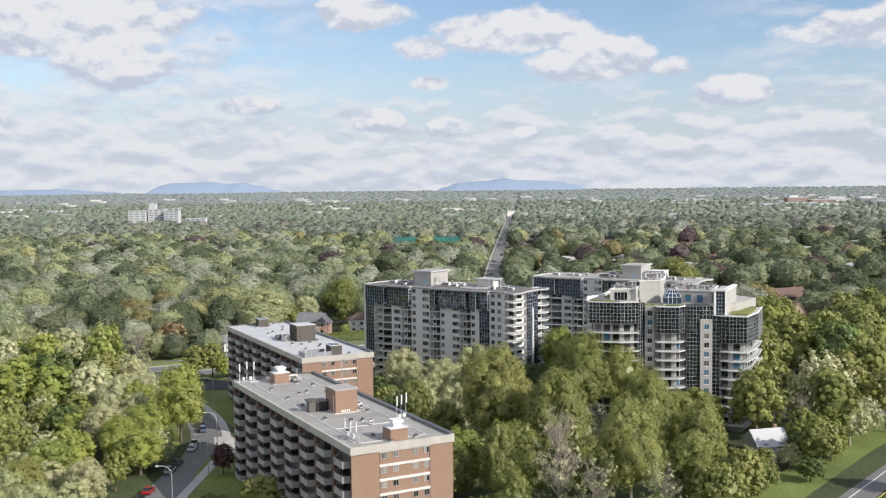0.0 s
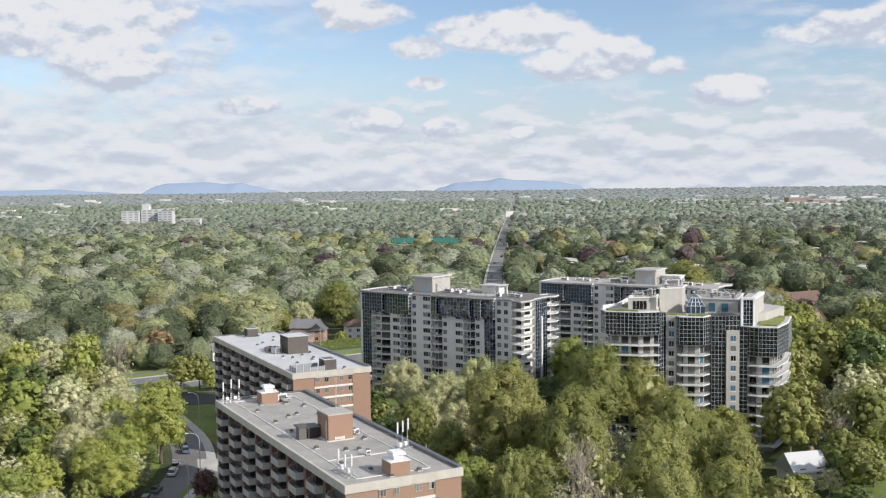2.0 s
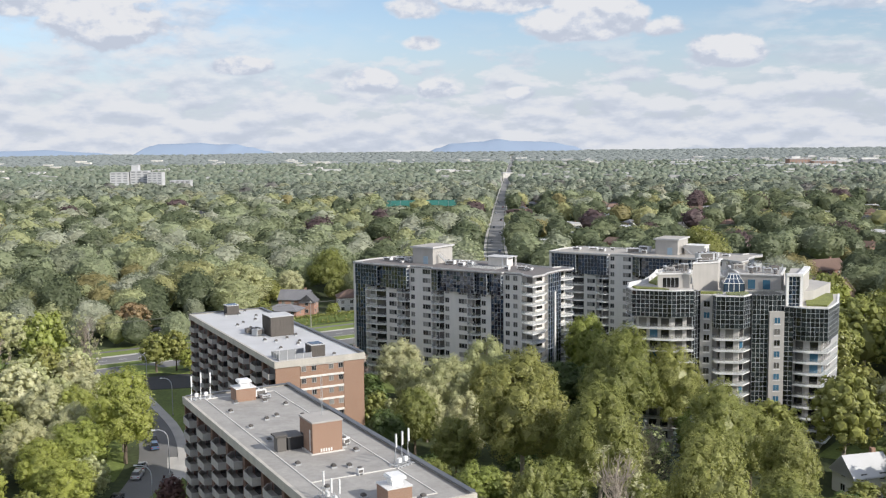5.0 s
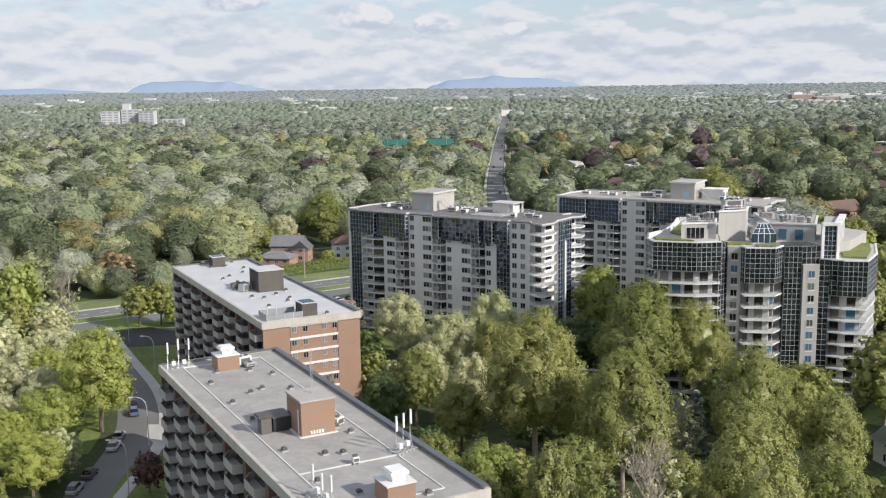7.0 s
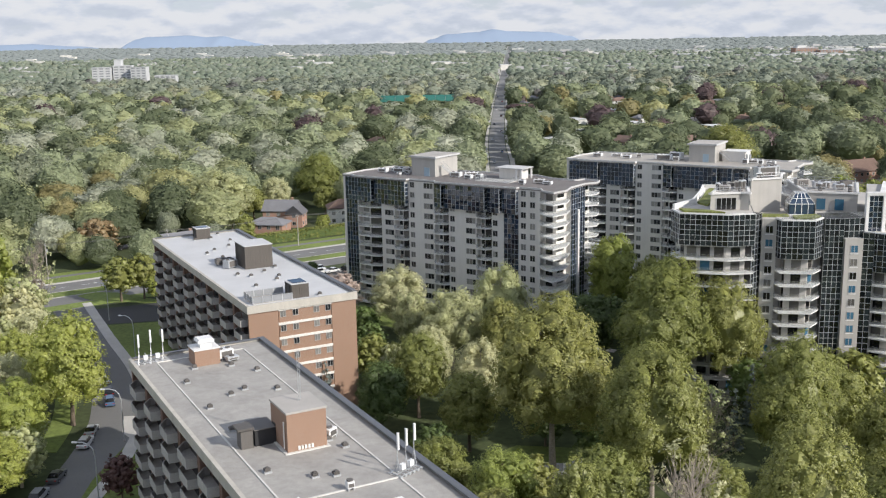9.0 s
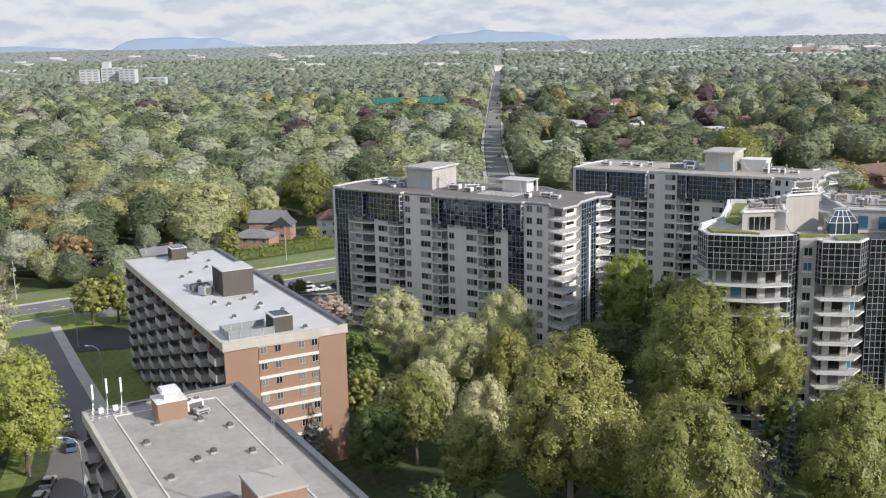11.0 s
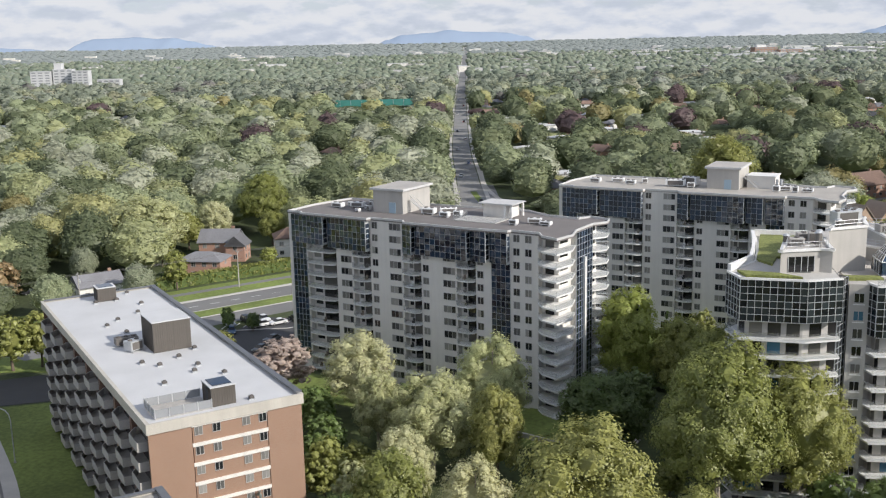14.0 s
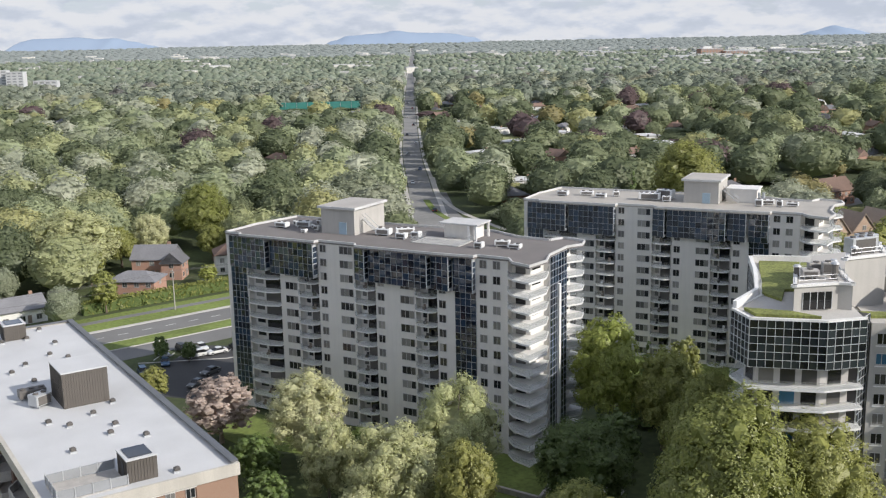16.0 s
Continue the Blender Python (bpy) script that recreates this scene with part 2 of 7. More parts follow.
M_BRICK = brick_material("red_brown_brick", (0.295, 0.178, 0.120), (0.355, 0.220, 0.152), (0.40, 0.33, 0.27))
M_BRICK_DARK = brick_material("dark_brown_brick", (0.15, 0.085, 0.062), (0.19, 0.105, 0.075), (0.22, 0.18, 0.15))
M_CONC_TAN = material("tan_concrete", (0.50, 0.47, 0.415), 0.85, stains=0.10, random_tint=0.06)
M_CONC = material("grey_concrete", (0.42, 0.40, 0.375), 0.9, stains=0.15)
M_BAND = material("white_painted_concrete", (0.76, 0.73, 0.68), 0.8, stains=0.08)
M_ROOF_GREY = material("grey_roof_membrane", (0.358, 0.342, 0.318), 0.9, vary=0.10, patch=0.14, patch_scale=0.30, stains=0.10)
M_ROOF_EDGE = material("pale_roof_membrane", (0.43, 0.405, 0.375), 0.9, vary=0.08, patch=0.1)
M_ROOF_WHITE = material("white_roof_membrane", (0.56, 0.562, 0.565), 0.75, vary=0.05, patch=0.09, patch_scale=0.16)
M_FLASH = material("dark_metal_flashing", (0.16, 0.165, 0.175), 0.5, 0.3)
M_SEAM = material("pale_seam", (0.66, 0.64, 0.60), 0.7)
M_CLAD = material("brown_grey_metal_cladding", (0.13, 0.115, 0.10), 0.55, 0.2, random_tint=0.08)
M_GALV = material("galvanised_metal", (0.55, 0.56, 0.57), 0.45, 0.5)
M_WHITE = material("white_paint", (0.78, 0.78, 0.77), 0.6, random_tint=0.05)
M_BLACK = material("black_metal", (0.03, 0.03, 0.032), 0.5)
M_VENT = material("grey_brown_metal", (0.13, 0.12, 0.11), 0.6, random_tint=0.2)
M_STUCCO = material("warm_grey_stucco", (0.70, 0.675, 0.635), 0.9, vary=0.05, patch=0.05, stains=0.06)
M_STUCCO_PALE = material("pale_cream_stucco", (0.45, 0.43, 0.40), 0.9, vary=0.05, patch=0.06, stains=0.06)
M_SLAB = material("white_balcony_concrete", (0.74, 0.73, 0.71), 0.8, random_tint=0.03)
M_COPING = material("pale_grey_coping", (0.56, 0.555, 0.545), 0.75, random_tint=0.03)
M_ROOF_TAUPE = material("taupe_gravel_roof", (0.18, 0.165, 0.158), 0.95, vary=0.12, grain=14, patch=0.1)
M_MULLION_DARK = material("grey_aluminium_mullion", (0.42, 0.43, 0.44), 0.45, 0.35)
M_MULLION = material("pale_aluminium_mullion", (0.60, 0.61, 0.62), 0.45, 0.35)
M_CURTAIN = pane_material("black_tinted_glass", (0.008, 0.010, 0.013), (0.035, 0.045, 0.05), 0.8, 0.03)
# Dark glass whose base colour is made bluer, standing in for reflected sky.
M_SKYGLASS = pane_material("dark_glass_with_sky_blue", (0.010, 0.016, 0.028), (0.030, 0.055, 0.095), 0.8, 0.03, ior=1.8)
M_WINDOW = pane_material("window_glass", (0.022, 0.024, 0.026), (0.36, 0.35, 0.325), 0.62, 0.08)
M_DOORGLASS = pane_material("balcony_door_glass", (0.012, 0.012, 0.013), (0.20, 0.19, 0.175), 0.5, 0.1)
M_RAIL = rail_glass("clear_grey_glass_railing", 0.07)
M_RAILPALE = rail_glass("clear_pale_glass_railing", 0.08)
# Far windows lightened for distance haze; the roof deck's screen shares the grey.
M_FARGLASS = material("hazed_window_and_screen_grey", (0.30, 0.31, 0.32), 0.25, vary=0.05)
M_FRAME = material("grey_window_frame", (0.45, 0.44, 0.43), 0.5)
M_GRASS = material("grass", (0.160, 0.205, 0.050), 0.95, vary=0.3, grain=1.2, patch=0.35, patch_scale=0.05)
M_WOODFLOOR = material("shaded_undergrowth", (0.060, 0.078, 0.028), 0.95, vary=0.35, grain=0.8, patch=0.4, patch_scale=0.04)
M_ASPHALT = material("asphalt", (0.185, 0.182, 0.178), 0.9, vary=0.1, grain=5, patch=0.12, patch_scale=0.08)
M_AVENUE = material("pale_worn_asphalt", (0.235, 0.232, 0.226), 0.9, vary=0.14, grain=0.6, patch=0.2, patch_scale=0.06)
M_ASPHALT_DARK = material("dark_asphalt", (0.06, 0.06, 0.062), 0.9, vary=0.1, grain=5, patch=0.15, patch_scale=0.1)
M_PAVE = material("pale_concrete_paving", (0.50, 0.48, 0.45), 0.9, vary=0.1, patch=0.12)
M_LINE = material("road_paint", (0.72, 0.72, 0.70), 0.7)
M_YELLOW = material("yellow_road_paint", (0.65, 0.50, 0.12), 0.7)
M_BARK = material("grey_brown_bark", (0.16, 0.125, 0.095), 0.95, vary=0.3, grain=6)
M_BARK_PALE = material("pale_bark", (0.36, 0.31, 0.26), 0.95, vary=0.3, grain=6)
M_SHINGLE = material("grey_shingles", (0.16, 0.16, 0.17), 0.9, vary=0.2, grain=4, random_tint=0.35)
M_SHINGLE_BROWN = material("brown_shingles", (0.18, 0.12, 0.095), 0.9, vary=0.2, grain=4, random_tint=0.35)
M_SHINGLE_TAN = material("tan_shingles", (0.30, 0.24, 0.195), 0.9, vary=0.2, grain=4, random_tint=0.1)
M_SIDING = material("white_siding", (0.72, 0.71, 0.68), 0.7, random_tint=0.1)
M_WOOD = material("weathered_wood", (0.24, 0.19, 0.15), 0.9, vary=0.25)
M_SEDUM = material("green_roof_planting", (0.19, 0.21, 0.06), 0.95, vary=0.5, grain=3, patch=0.35, patch_scale=0.4)
M_TYRE = material("rubber", (0.02, 0.02, 0.02), 0.8)
M_BLUE = material("blue_plastic", (0.02, 0.22, 0.62), 0.5)

G_OLIVE = [(0.245, 0.272, 0.072), (0.275, 0.298, 0.082), (0.225, 0.258, 0.066), (0.290, 0.305, 0.088), (0.255, 0.285, 0.075)]
G_SILVER = [(0.450, 0.480, 0.245), (0.520, 0.540, 0.305), (0.430, 0.470, 0.230), (0.500, 0.510, 0.275)]
G_DARK = [(0.094, 0.143, 0.038), (0.129, 0.194, 0.050), (0.151, 0.217, 0.056), (0.114, 0.164, 0.044)]
G_LIME = [(0.300, 0.355, 0.080), (0.335, 0.380, 0.085), (0.280, 0.340, 0.080)]
G_RUST = [(0.290, 0.215, 0.105), (0.260, 0.200, 0.095)]
G_SPRUCE = [(0.173, 0.219, 0.185), (0.231, 0.272, 0.243)]
G_PLUM = [(0.099, 0.048, 0.048), (0.127, 0.064, 0.058)]
G_DRY = [(0.43, 0.365, 0.300), (0.47, 0.40, 0.335)]
G_MIXED = [tuple(0.80 * f * v for v in c) for f, c in zip((1.0, 1.08, 0.72, 1.12, 1.02, 0.80, 1.08, 0.66, 1.06, 0.92, 0.90, 1.0), [(0.403, 0.425, 0.264), (0.325, 0.364, 0.186), (0.212, 0.255, 0.119), (0.370, 0.391, 0.177), (0.447, 0.465, 0.302), (0.293, 0.332, 0.156),
           (0.387, 0.383, 0.156), (0.244, 0.290, 0.139), (0.427, 0.445, 0.281), (0.346, 0.379, 0.219), (0.366, 0.328, 0.130), (0.157, 0.112, 0.096)])]
# Greyer, bluer greens: the haze of distance is put into these leaf colours.
G_FAR_HAZED = [(0.251, 0.282, 0.208), (0.302, 0.323, 0.254), (0.220, 0.250, 0.188), (0.280, 0.299, 0.218), (0.318, 0.336, 0.269), (0.264, 0.290, 0.218), (0.291, 0.304, 0.224), (0.237, 0.267, 0.200), (0.255, 0.254, 0.208)]

# ---- helpers for meshes ----


def mesh_of(name, bm):
    bmesh.ops.recalc_face_normals(bm, faces=bm.faces)
    me = bpy.data.meshes.new(name)
    bm.to_mesh(me)
    bm.free()
    return me


def part(name, bm, mt, parent, label="", at=None):
    """One mesh object under a thing or a part."""
    me = bm if isinstance(bm, bpy.types.Mesh) else mesh_of(name, bm)
    if mt and not me.materials:
        me.materials.append(mt)
    ob = new(name, me)
    ob.parent = parent
    if at is not None:
        ob.matrix_basis = at
    if label:
        tagged(ob, label)
    return ob


def thing(name, label, category, at=None, group="", kind=""):
    ob = new(name)
    ob.empty_display_size = 0.5
    if at is not None:
        ob.matrix_basis = at
    return tagged(ob, label, category, group, kind)


def box(bm, x0, x1, y0, y1, z0, z1):
    vs = [bm.verts.new(p) for p in ((x0, y0, z0), (x1, y0, z0), (x1, y1, z0), (x0, y1, z0), (x0, y0, z1), (x1, y0, z1), (x1, y1, z1), (x0, y1, z1))]
    for f in ((0, 3, 2, 1), (4, 5, 6, 7), (0, 1, 5, 4), (1, 2, 6, 5), (2, 3, 7, 6), (3, 0, 4, 7)):
        bm.faces.new([vs[i] for i in f])
    return bm


def prism(bm, poly, z0, z1):
    lo = [bm.verts.new((x, y, z0)) for x, y in poly]
    hi = [bm.verts.new((x, y, z1)) for x, y in poly]
    bm.faces.new(lo[::-1])
    bm.faces.new(hi)
    n = len(poly)
    for i in range(n):
        bm.faces.new((lo[i], lo[(i + 1) % n], hi[(i + 1) % n], hi[i]))
    return bm


def tube(bm, p, q, r0, r1, sides=6):
    p, q = Vector(p), Vector(q)
    d = (q - p).normalized()
    a = d.orthogonal().normalized()
    b = d.cross(a)
    rings = []
    for c, r in ((p, r0), (q, r1)):
        rings.append([bm.verts.new(c + r * (math.cos(t) * a + math.sin(t) * b)) for t in [2 * math.pi * k / sides for k in range(sides)]])
    for k in range(sides):
        bm.faces.new((rings[0][k], rings[0][(k + 1) % sides], rings[1][(k + 1) % sides], rings[1][k]))
    bm.faces.new(rings[0][::-1])
    bm.faces.new(rings[1])
    return bm


def BM():
    return bmesh.new()


def bx(*a):
    return box(BM(), *a)


def gz(y):
    """The ground's height: level, rising gently towards the skyline."""
    s = max(0.0, (y - 1200) / 3700)
    return 33 * s ** 1.5


# ---- ground, roads ----
rng = random.Random(7)


def build_ground():
    xs = [-4200, -2800, -1900, -1300, -900, -600, -400, -250, -120, 0, 120, 250, 400, 600, 900, 1300, 1900, 2800, 4200]
    ys = [-1500, -700, -300, 0, 150, 300, 450, 700, 1000, 1200] + [1200 + 185 * k for k in range(1, 21)]
    verts = [(x, y, gz(y)) for y in ys for x in xs]
    n = len(xs)
    faces = [(j * n + i, j * n + i + 1, (j + 1) * n + i + 1, (j + 1) * n + i) for j in range(len(ys) - 1) for i in range(n - 1)]
    me = bpy.data.meshes.new("ground")
    me.from_pydata(verts, [], faces)
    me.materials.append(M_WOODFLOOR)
    tagged(new("ground", me), "level green ground under the trees", "ground", kind="structure")


build_ground()


def ribbon(name, pts, width, mt, label, category, z=0.05, kind="structure", shift=0.0):
    """A flat strip along a line of points, with a little thickness; shift moves it to the line's left."""
    ps = [Vector((x, y)) for x, y in pts]
    verts, faces = [], []
    for k, p in enumerate(ps):
        d = (ps[min(k + 1, len(ps) - 1)] - ps[max(k - 1, 0)]).normalized()
        nrm = Vector((-d.y, d.x))
        for s, dz in ((shift + width / 2, 0), (shift - width / 2, 0), (shift + width / 2, -z - 0.1), (shift - width / 2, -z - 0.1)):
            q = p + nrm * s
            verts.append((q.x, q.y, gz(q.y) + z + dz))
    for k in range(len(ps) - 1):
        a, b = 4 * k, 4 * k + 4
        faces += [(a, a + 1, b + 1, b), (a, b, b + 2, a + 2), (a + 1, a + 3, b + 3, b + 1)]
    e = 4 * (len(ps) - 1)
    faces += [(0, 2, 3, 1), (e, e + 1, e + 3, e + 2)]
    me = bpy.data.meshes.new(name)
    me.from_pydata(verts, [], faces)
    me.materials.append(mt)
    return tagged(new(name, me), label, category, kind=kind)


def smooth_line(pts, steps=6):
    """A Catmull-Rom line through the points."""
    ps = [Vector(pts[0])] + [Vector(p) for p in pts] + [Vector(pts[-1])]
    out = []
    for k in range(1, len(ps) - 2):
        for s in range(steps):
            t = s / steps
            a, b, c, d = ps[k - 1:k + 3]
            out.append(tuple(0.5 * (2 * b + (c - a) * t + (2 * a - 5 * b + 4 * c - d) * t * t + (3 * b - a - 3 * c + d) * t ** 3)))
    return out + [tuple(ps[-1])]


BOUL_A = Vector((math.cos(radians(32)), math.sin(radians(32))))
BOUL_N = Vector((-BOUL_A.y, BOUL_A.x))
BOUL_O = Vector((-45, 400))


def boul(s, n):
    p = BOUL_O + BOUL_A * s + BOUL_N * n
    return (p.x, p.y)


AVENUE = [(36, 455), (34, 520), (36, 570), (40, 650), (52, 840), (104, 1487), (178, 2355), (330, 4150)]
AVE = smooth_line(AVENUE, 8)
STREET = smooth_line([(-113, 388), (-98, 357), (-80.3, 320), (-66.4, 291.5), (-58.8, 268), (-56.6, 250), (-56.8, 235), (-57.8, 205), (-60, 150), (-62, 60)], 8)

ribbon("road", [boul(-330, 6.8), boul(-60, 6.8), boul(60, 6.8), boul(330, 6.8)], 10.5, M_ASPHALT, "grey asphalt carriageway of a wide boulevard", "road", 0.05)
ribbon("road", [boul(-330, -9.2), boul(-60, -9.2), boul(60, -9.2), boul(330, -9.2)], 8.4, M_ASPHALT, "grey asphalt carriageway of a wide boulevard", "road", 0.05)
ribbon("road", AVE, 10.5, M_AVENUE, "long straight grey asphalt avenue between trees", "road", 0.06)
ribbon("road", [(34, 462), (38, 500), (35, 560), (37, 610)], 24, M_AVENUE, "flared asphalt mouth of the avenue", "road", 0.045)
ribbon("road", STREET, 8.6, M_ASPHALT, "curved residential asphalt street", "road", 0.055)
ribbon("road", [(40, 151), (88, 206), (113, 236), (165, 296), (300, 440)], 6.2, M_ASPHALT, "grey asphalt road beside a grass bank", "road", 0.07, shift=-3.0)
ribbon("grass", [(30, 158), (80, 214), (104, 244), (156, 305), (290, 455)], 11, M_GRASS, "mown grass bank beside the road", "grass", 0.04)
ribbon("grass", [(52, 140), (98, 195), (124, 226), (176, 287)], 9, M_GRASS, "mown grass bank beside the road", "grass", 0.045)
ribbon("road_line", [(41, 151), (89, 206), (114, 236), (166, 296)], 0.3, M_LINE, "white painted edge line", "road marking", 0.085, shift=-1.0)
ribbon("road_line", [(41, 151), (89, 206), (114, 236), (166, 296)], 0.25, M_YELLOW, "yellow painted edge line", "road marking", 0.085, shift=-5.9)
ribbon("grass_verge", [boul(-330, -1.6), boul(-20, -1.6), boul(45, -1.6)], 6.0, M_GRASS, "green grass median with kerbs", "grass", 0.16)
for side, edge in ((1.45, 0.0), (-4.7, 0.0)):
    ribbon("kerb", [boul(-330, side), boul(-20, side), boul(45, side)], 0.35, M_PAVE, "pale concrete kerb", "kerb", 0.18)
ribbon("pavement", [boul(-330, 12.7), boul(0, 12.7), boul(60, 12.7)], 1.5, M_PAVE, "pale concrete kerb and pavement", "pavement", 0.17)
ribbon("grass_verge", [boul(-330, 16.8), boul(0, 16.8), boul(70, 16.8)], 6.4, M_GRASS, "mown grass verge", "grass", 0.10)
ribbon("pavement", [boul(-330, 21.5), boul(0, 21.5), boul(62, 21.5)], 2.2, M_ASPHALT, "asphalt footpath behind the verge", "pavement", 0.12)
ribbon("grass_verge", [boul(-330, 24.6), boul(0, 24.6), boul(60, 24.6)], 3.8, M_GRASS, "mown grass verge", "grass", 0.10)
ribbon("grass_verge", [boul(-120, -16.2), boul(-60, -16.2), boul(-30, -16.2)], 5.2, M_GRASS, "mown grass verge", "grass", 0.10)
ribbon("pavement", AVE[4:], 1.8, M_PAVE, "pale concrete pavement", "pavement", 0.12, shift=6.6)
ribbon("pavement", AVE[9:], 1.8, M_PAVE, "pale concrete pavement", "pavement", 0.12, shift=-6.6)
ribbon("pavement", smooth_line([(70, 480), (58, 520), (48, 560), (45, 605), (48, 660)]), 2.0, M_PAVE, "pale curved concrete kerb", "pavement", 0.13)
ribbon("grass_verge", smooth_line([(44, 530), (39, 560), (38, 590)]), 2.6, M_GRASS, "grass island in the avenue", "grass", 0.15)
for k in range(-24, 10):
    ribbon("road_line", [boul(6 * k, 6.8), boul(6 * k + 2.6, 6.8)], 0.18, M_LINE, "white painted lane dash", "road marking", 0.062)
ribbon("pavement", smooth_line([(-91, 353), (-75, 320), (-61, 291.4), (-53.5, 268), (-51.3, 250), (-51.5, 235), (-52.5, 205)]), 2.3, M_PAVE, "pale concrete pavement beside the street", "pavement", 0.16)
ribbon("grass_verge", STREET[4:40], 4.0, M_GRASS, "mown grass verge", "grass", 0.09, shift=-9.0)


def slab(name, poly, mt, label, category, z=0.06):
    ob = new(name, mesh_of(name, prism(BM(), poly, -0.1, z)))
    ob.data.materials.append(mt)
    return tagged(ob, label, category, kind="structure")


slab("lawn", [(-80, 330.5), (-60, 290.5), (-51, 274), (-34, 258), (-30, 262), (-62, 322), (-67, 333)], M_GRASS, "shaded mown lawn beside the apartment block", "lawn", 0.07)
slab("driveway", [(-88, 346), (-72, 351.5), (-64, 341), (-67, 334), (-80.5, 331.5)], M_ASPHALT_DARK, "dark asphalt drive with a curved edge", "driveway", 0.08)
slab("lawn", [(-96, 361), (-93.5, 365), (-86, 364), (-78, 358), (-70, 354), (-72, 352), (-84, 353.5), (-92, 357)], M_GRASS, "sunlit grass island at the street corner", "lawn", 0.12)
slab("lawn", [(-52, 262), (-45, 236), (-30, 205), (-12, 170), (-30, 160), (-52, 205), (-54, 240)], M_GRASS, "shaded mown lawn below the balconies", "lawn", 0.07)
slab("driveway", [(-57, 268), (-55, 260), (-46, 248), (-43, 252), (-52, 268)], M_PAVE, "pale concrete drive", "driveway", 0.09)
slab("car_park", [(-47, 361), (-25, 352), (-20, 366), (-12, 386), (-33, 390.5)], M_ASPHALT_DARK, "dark asphalt car park", "car park", 0.06)
slab("lawn", [(8, 235), (20, 226), (31, 232), (31, 247), (14, 250), (7, 244)], M_GRASS, "sunlit mown lawn in a clearing", "lawn", 0.06)
slab("lawn", [(18, 301), (36, 299), (37, 327), (22, 329)], M_GRASS, "mown green lawn between the towers", "lawn", 0.07)
ribbon("footpath", smooth_line([(16, 303), (24, 308), (32, 306), (40, 301)]), 2.0, M_PAVE, "curved pale garden path", "path", 0.11)
slab("patio", [(15, 232), (23, 231), (25, 241), (17, 243)], M_PAVE, "pale paved patio on the lawn", "patio", 0.1)
slab("lawn", [(-26, 352), (-8, 336), (16, 318), (12, 312), (-20, 330), (-32, 345)], M_GRASS, "mown lawn at the foot of the grey tower", "lawn", 0.06)
slab("lawn", [(24, 318), (34, 312), (27, 300), (17, 309)], M_GRASS, "small lawn with a low wall", "lawn", 0.5)
slab("garden", [(55, 350), (72, 338), (84, 350), (60, 372)], M_GRASS, "lawn and clipped hedges by the tower", "lawn", 0.06)
slab("car_park", [(96, 284), (122, 276), (150, 300), (150, 318), (110, 322)], M_ASPHALT, "grey asphalt car park among trees", "car park", 0.06)
slab("lawn", [(84, 262), (104, 250), (118, 268), (98, 280)], M_GRASS, "mown lawn among trees", "lawn", 0.05)

# ---- trees ----


# Outer radius, middle height, half height, boughs, their radius, their upward stretch: for a tree 20 m tall.
CROWNS = {
    "poplar": (5.4, 11.6, 8.2, 44, (0.9, 1.6), (1.05, 1.5)),
    "round": (5.8, 10.6, 8.6, 46, (0.95, 1.6), (0.95, 1.3)),
    "oval": (5.2, 11.0, 8.6, 42, (0.9, 1.5), (1.1, 1.5)),
    "willow": (5.8, 10.4, 8.8, 48, (0.85, 1.45), (0.95, 1.4)),
}


def lobes_for(kind, r):
    """Boughs and the smaller clumps on them: ellipsoids (centre, radii) of a crown, for a tree 20 m tall."""
    out, small = [], []
    if kind == "spruce":
        for k in range(9):
            z = 2 + 1.9 * k
            rad = 3.6 * (1 - k / 9.6)
            for q in range(7 if k < 7 else 3):
                a = q * 0.9 + k * 0.7
                out.append(((0.66 * rad * math.cos(a), 0.66 * rad * math.sin(a), z - 0.25 * rad), (0.40 * rad + 0.12, 0.40 * rad + 0.12, 0.55)))
        out.append(((0, 0, 19), (0.4, 0.4, 1.2)))
        return out, []
    R, zc, rz, n, rads, rise = CROWNS[kind]
    lean = Vector((r.uniform(-0.6, 0.6), r.uniform(-0.6, 0.6), 0))
    for k in range(n):
        u = 1.0 - 1.68 * (k + 0.5) / n
        a = k * 2.39996 + r.uniform(-0.35, 0.35)
        d = Vector((math.sqrt(1 - u * u) * math.cos(a), math.sqrt(1 - u * u) * math.sin(a), u))
        rad = r.uniform(*rads)
        up = rad * r.uniform(*rise)
        k2 = r.uniform(0.88, 1.10)
        if kind == "poplar":
            # Narrower towards the top, with upright boughs at uneven heights.
            taper = 1.0 - 0.20 * max(0.0, u)
        else:
            taper = 1.0
        c = Vector((d.x * (R * taper - rad) * k2, d.y * (R * taper - rad) * k2, zc + d.z * (rz - up) * k2)) + lean * (u + 0.6)
        out.append((tuple(c), (rad, rad, up)))
        for _ in range(4):
            e = (d * 0.9 + Vector((r.gauss(0, 0.7), r.gauss(0, 0.7), r.gauss(0.25, 0.6)))).normalized()
            q = rad * r.uniform(0.30, 0.48)
            small.append((tuple(c + Vector((e.x * rad, e.y * rad, e.z * up)) * 0.86), (q, q, q * r.uniform(1.0, 1.5))))
    return out, small


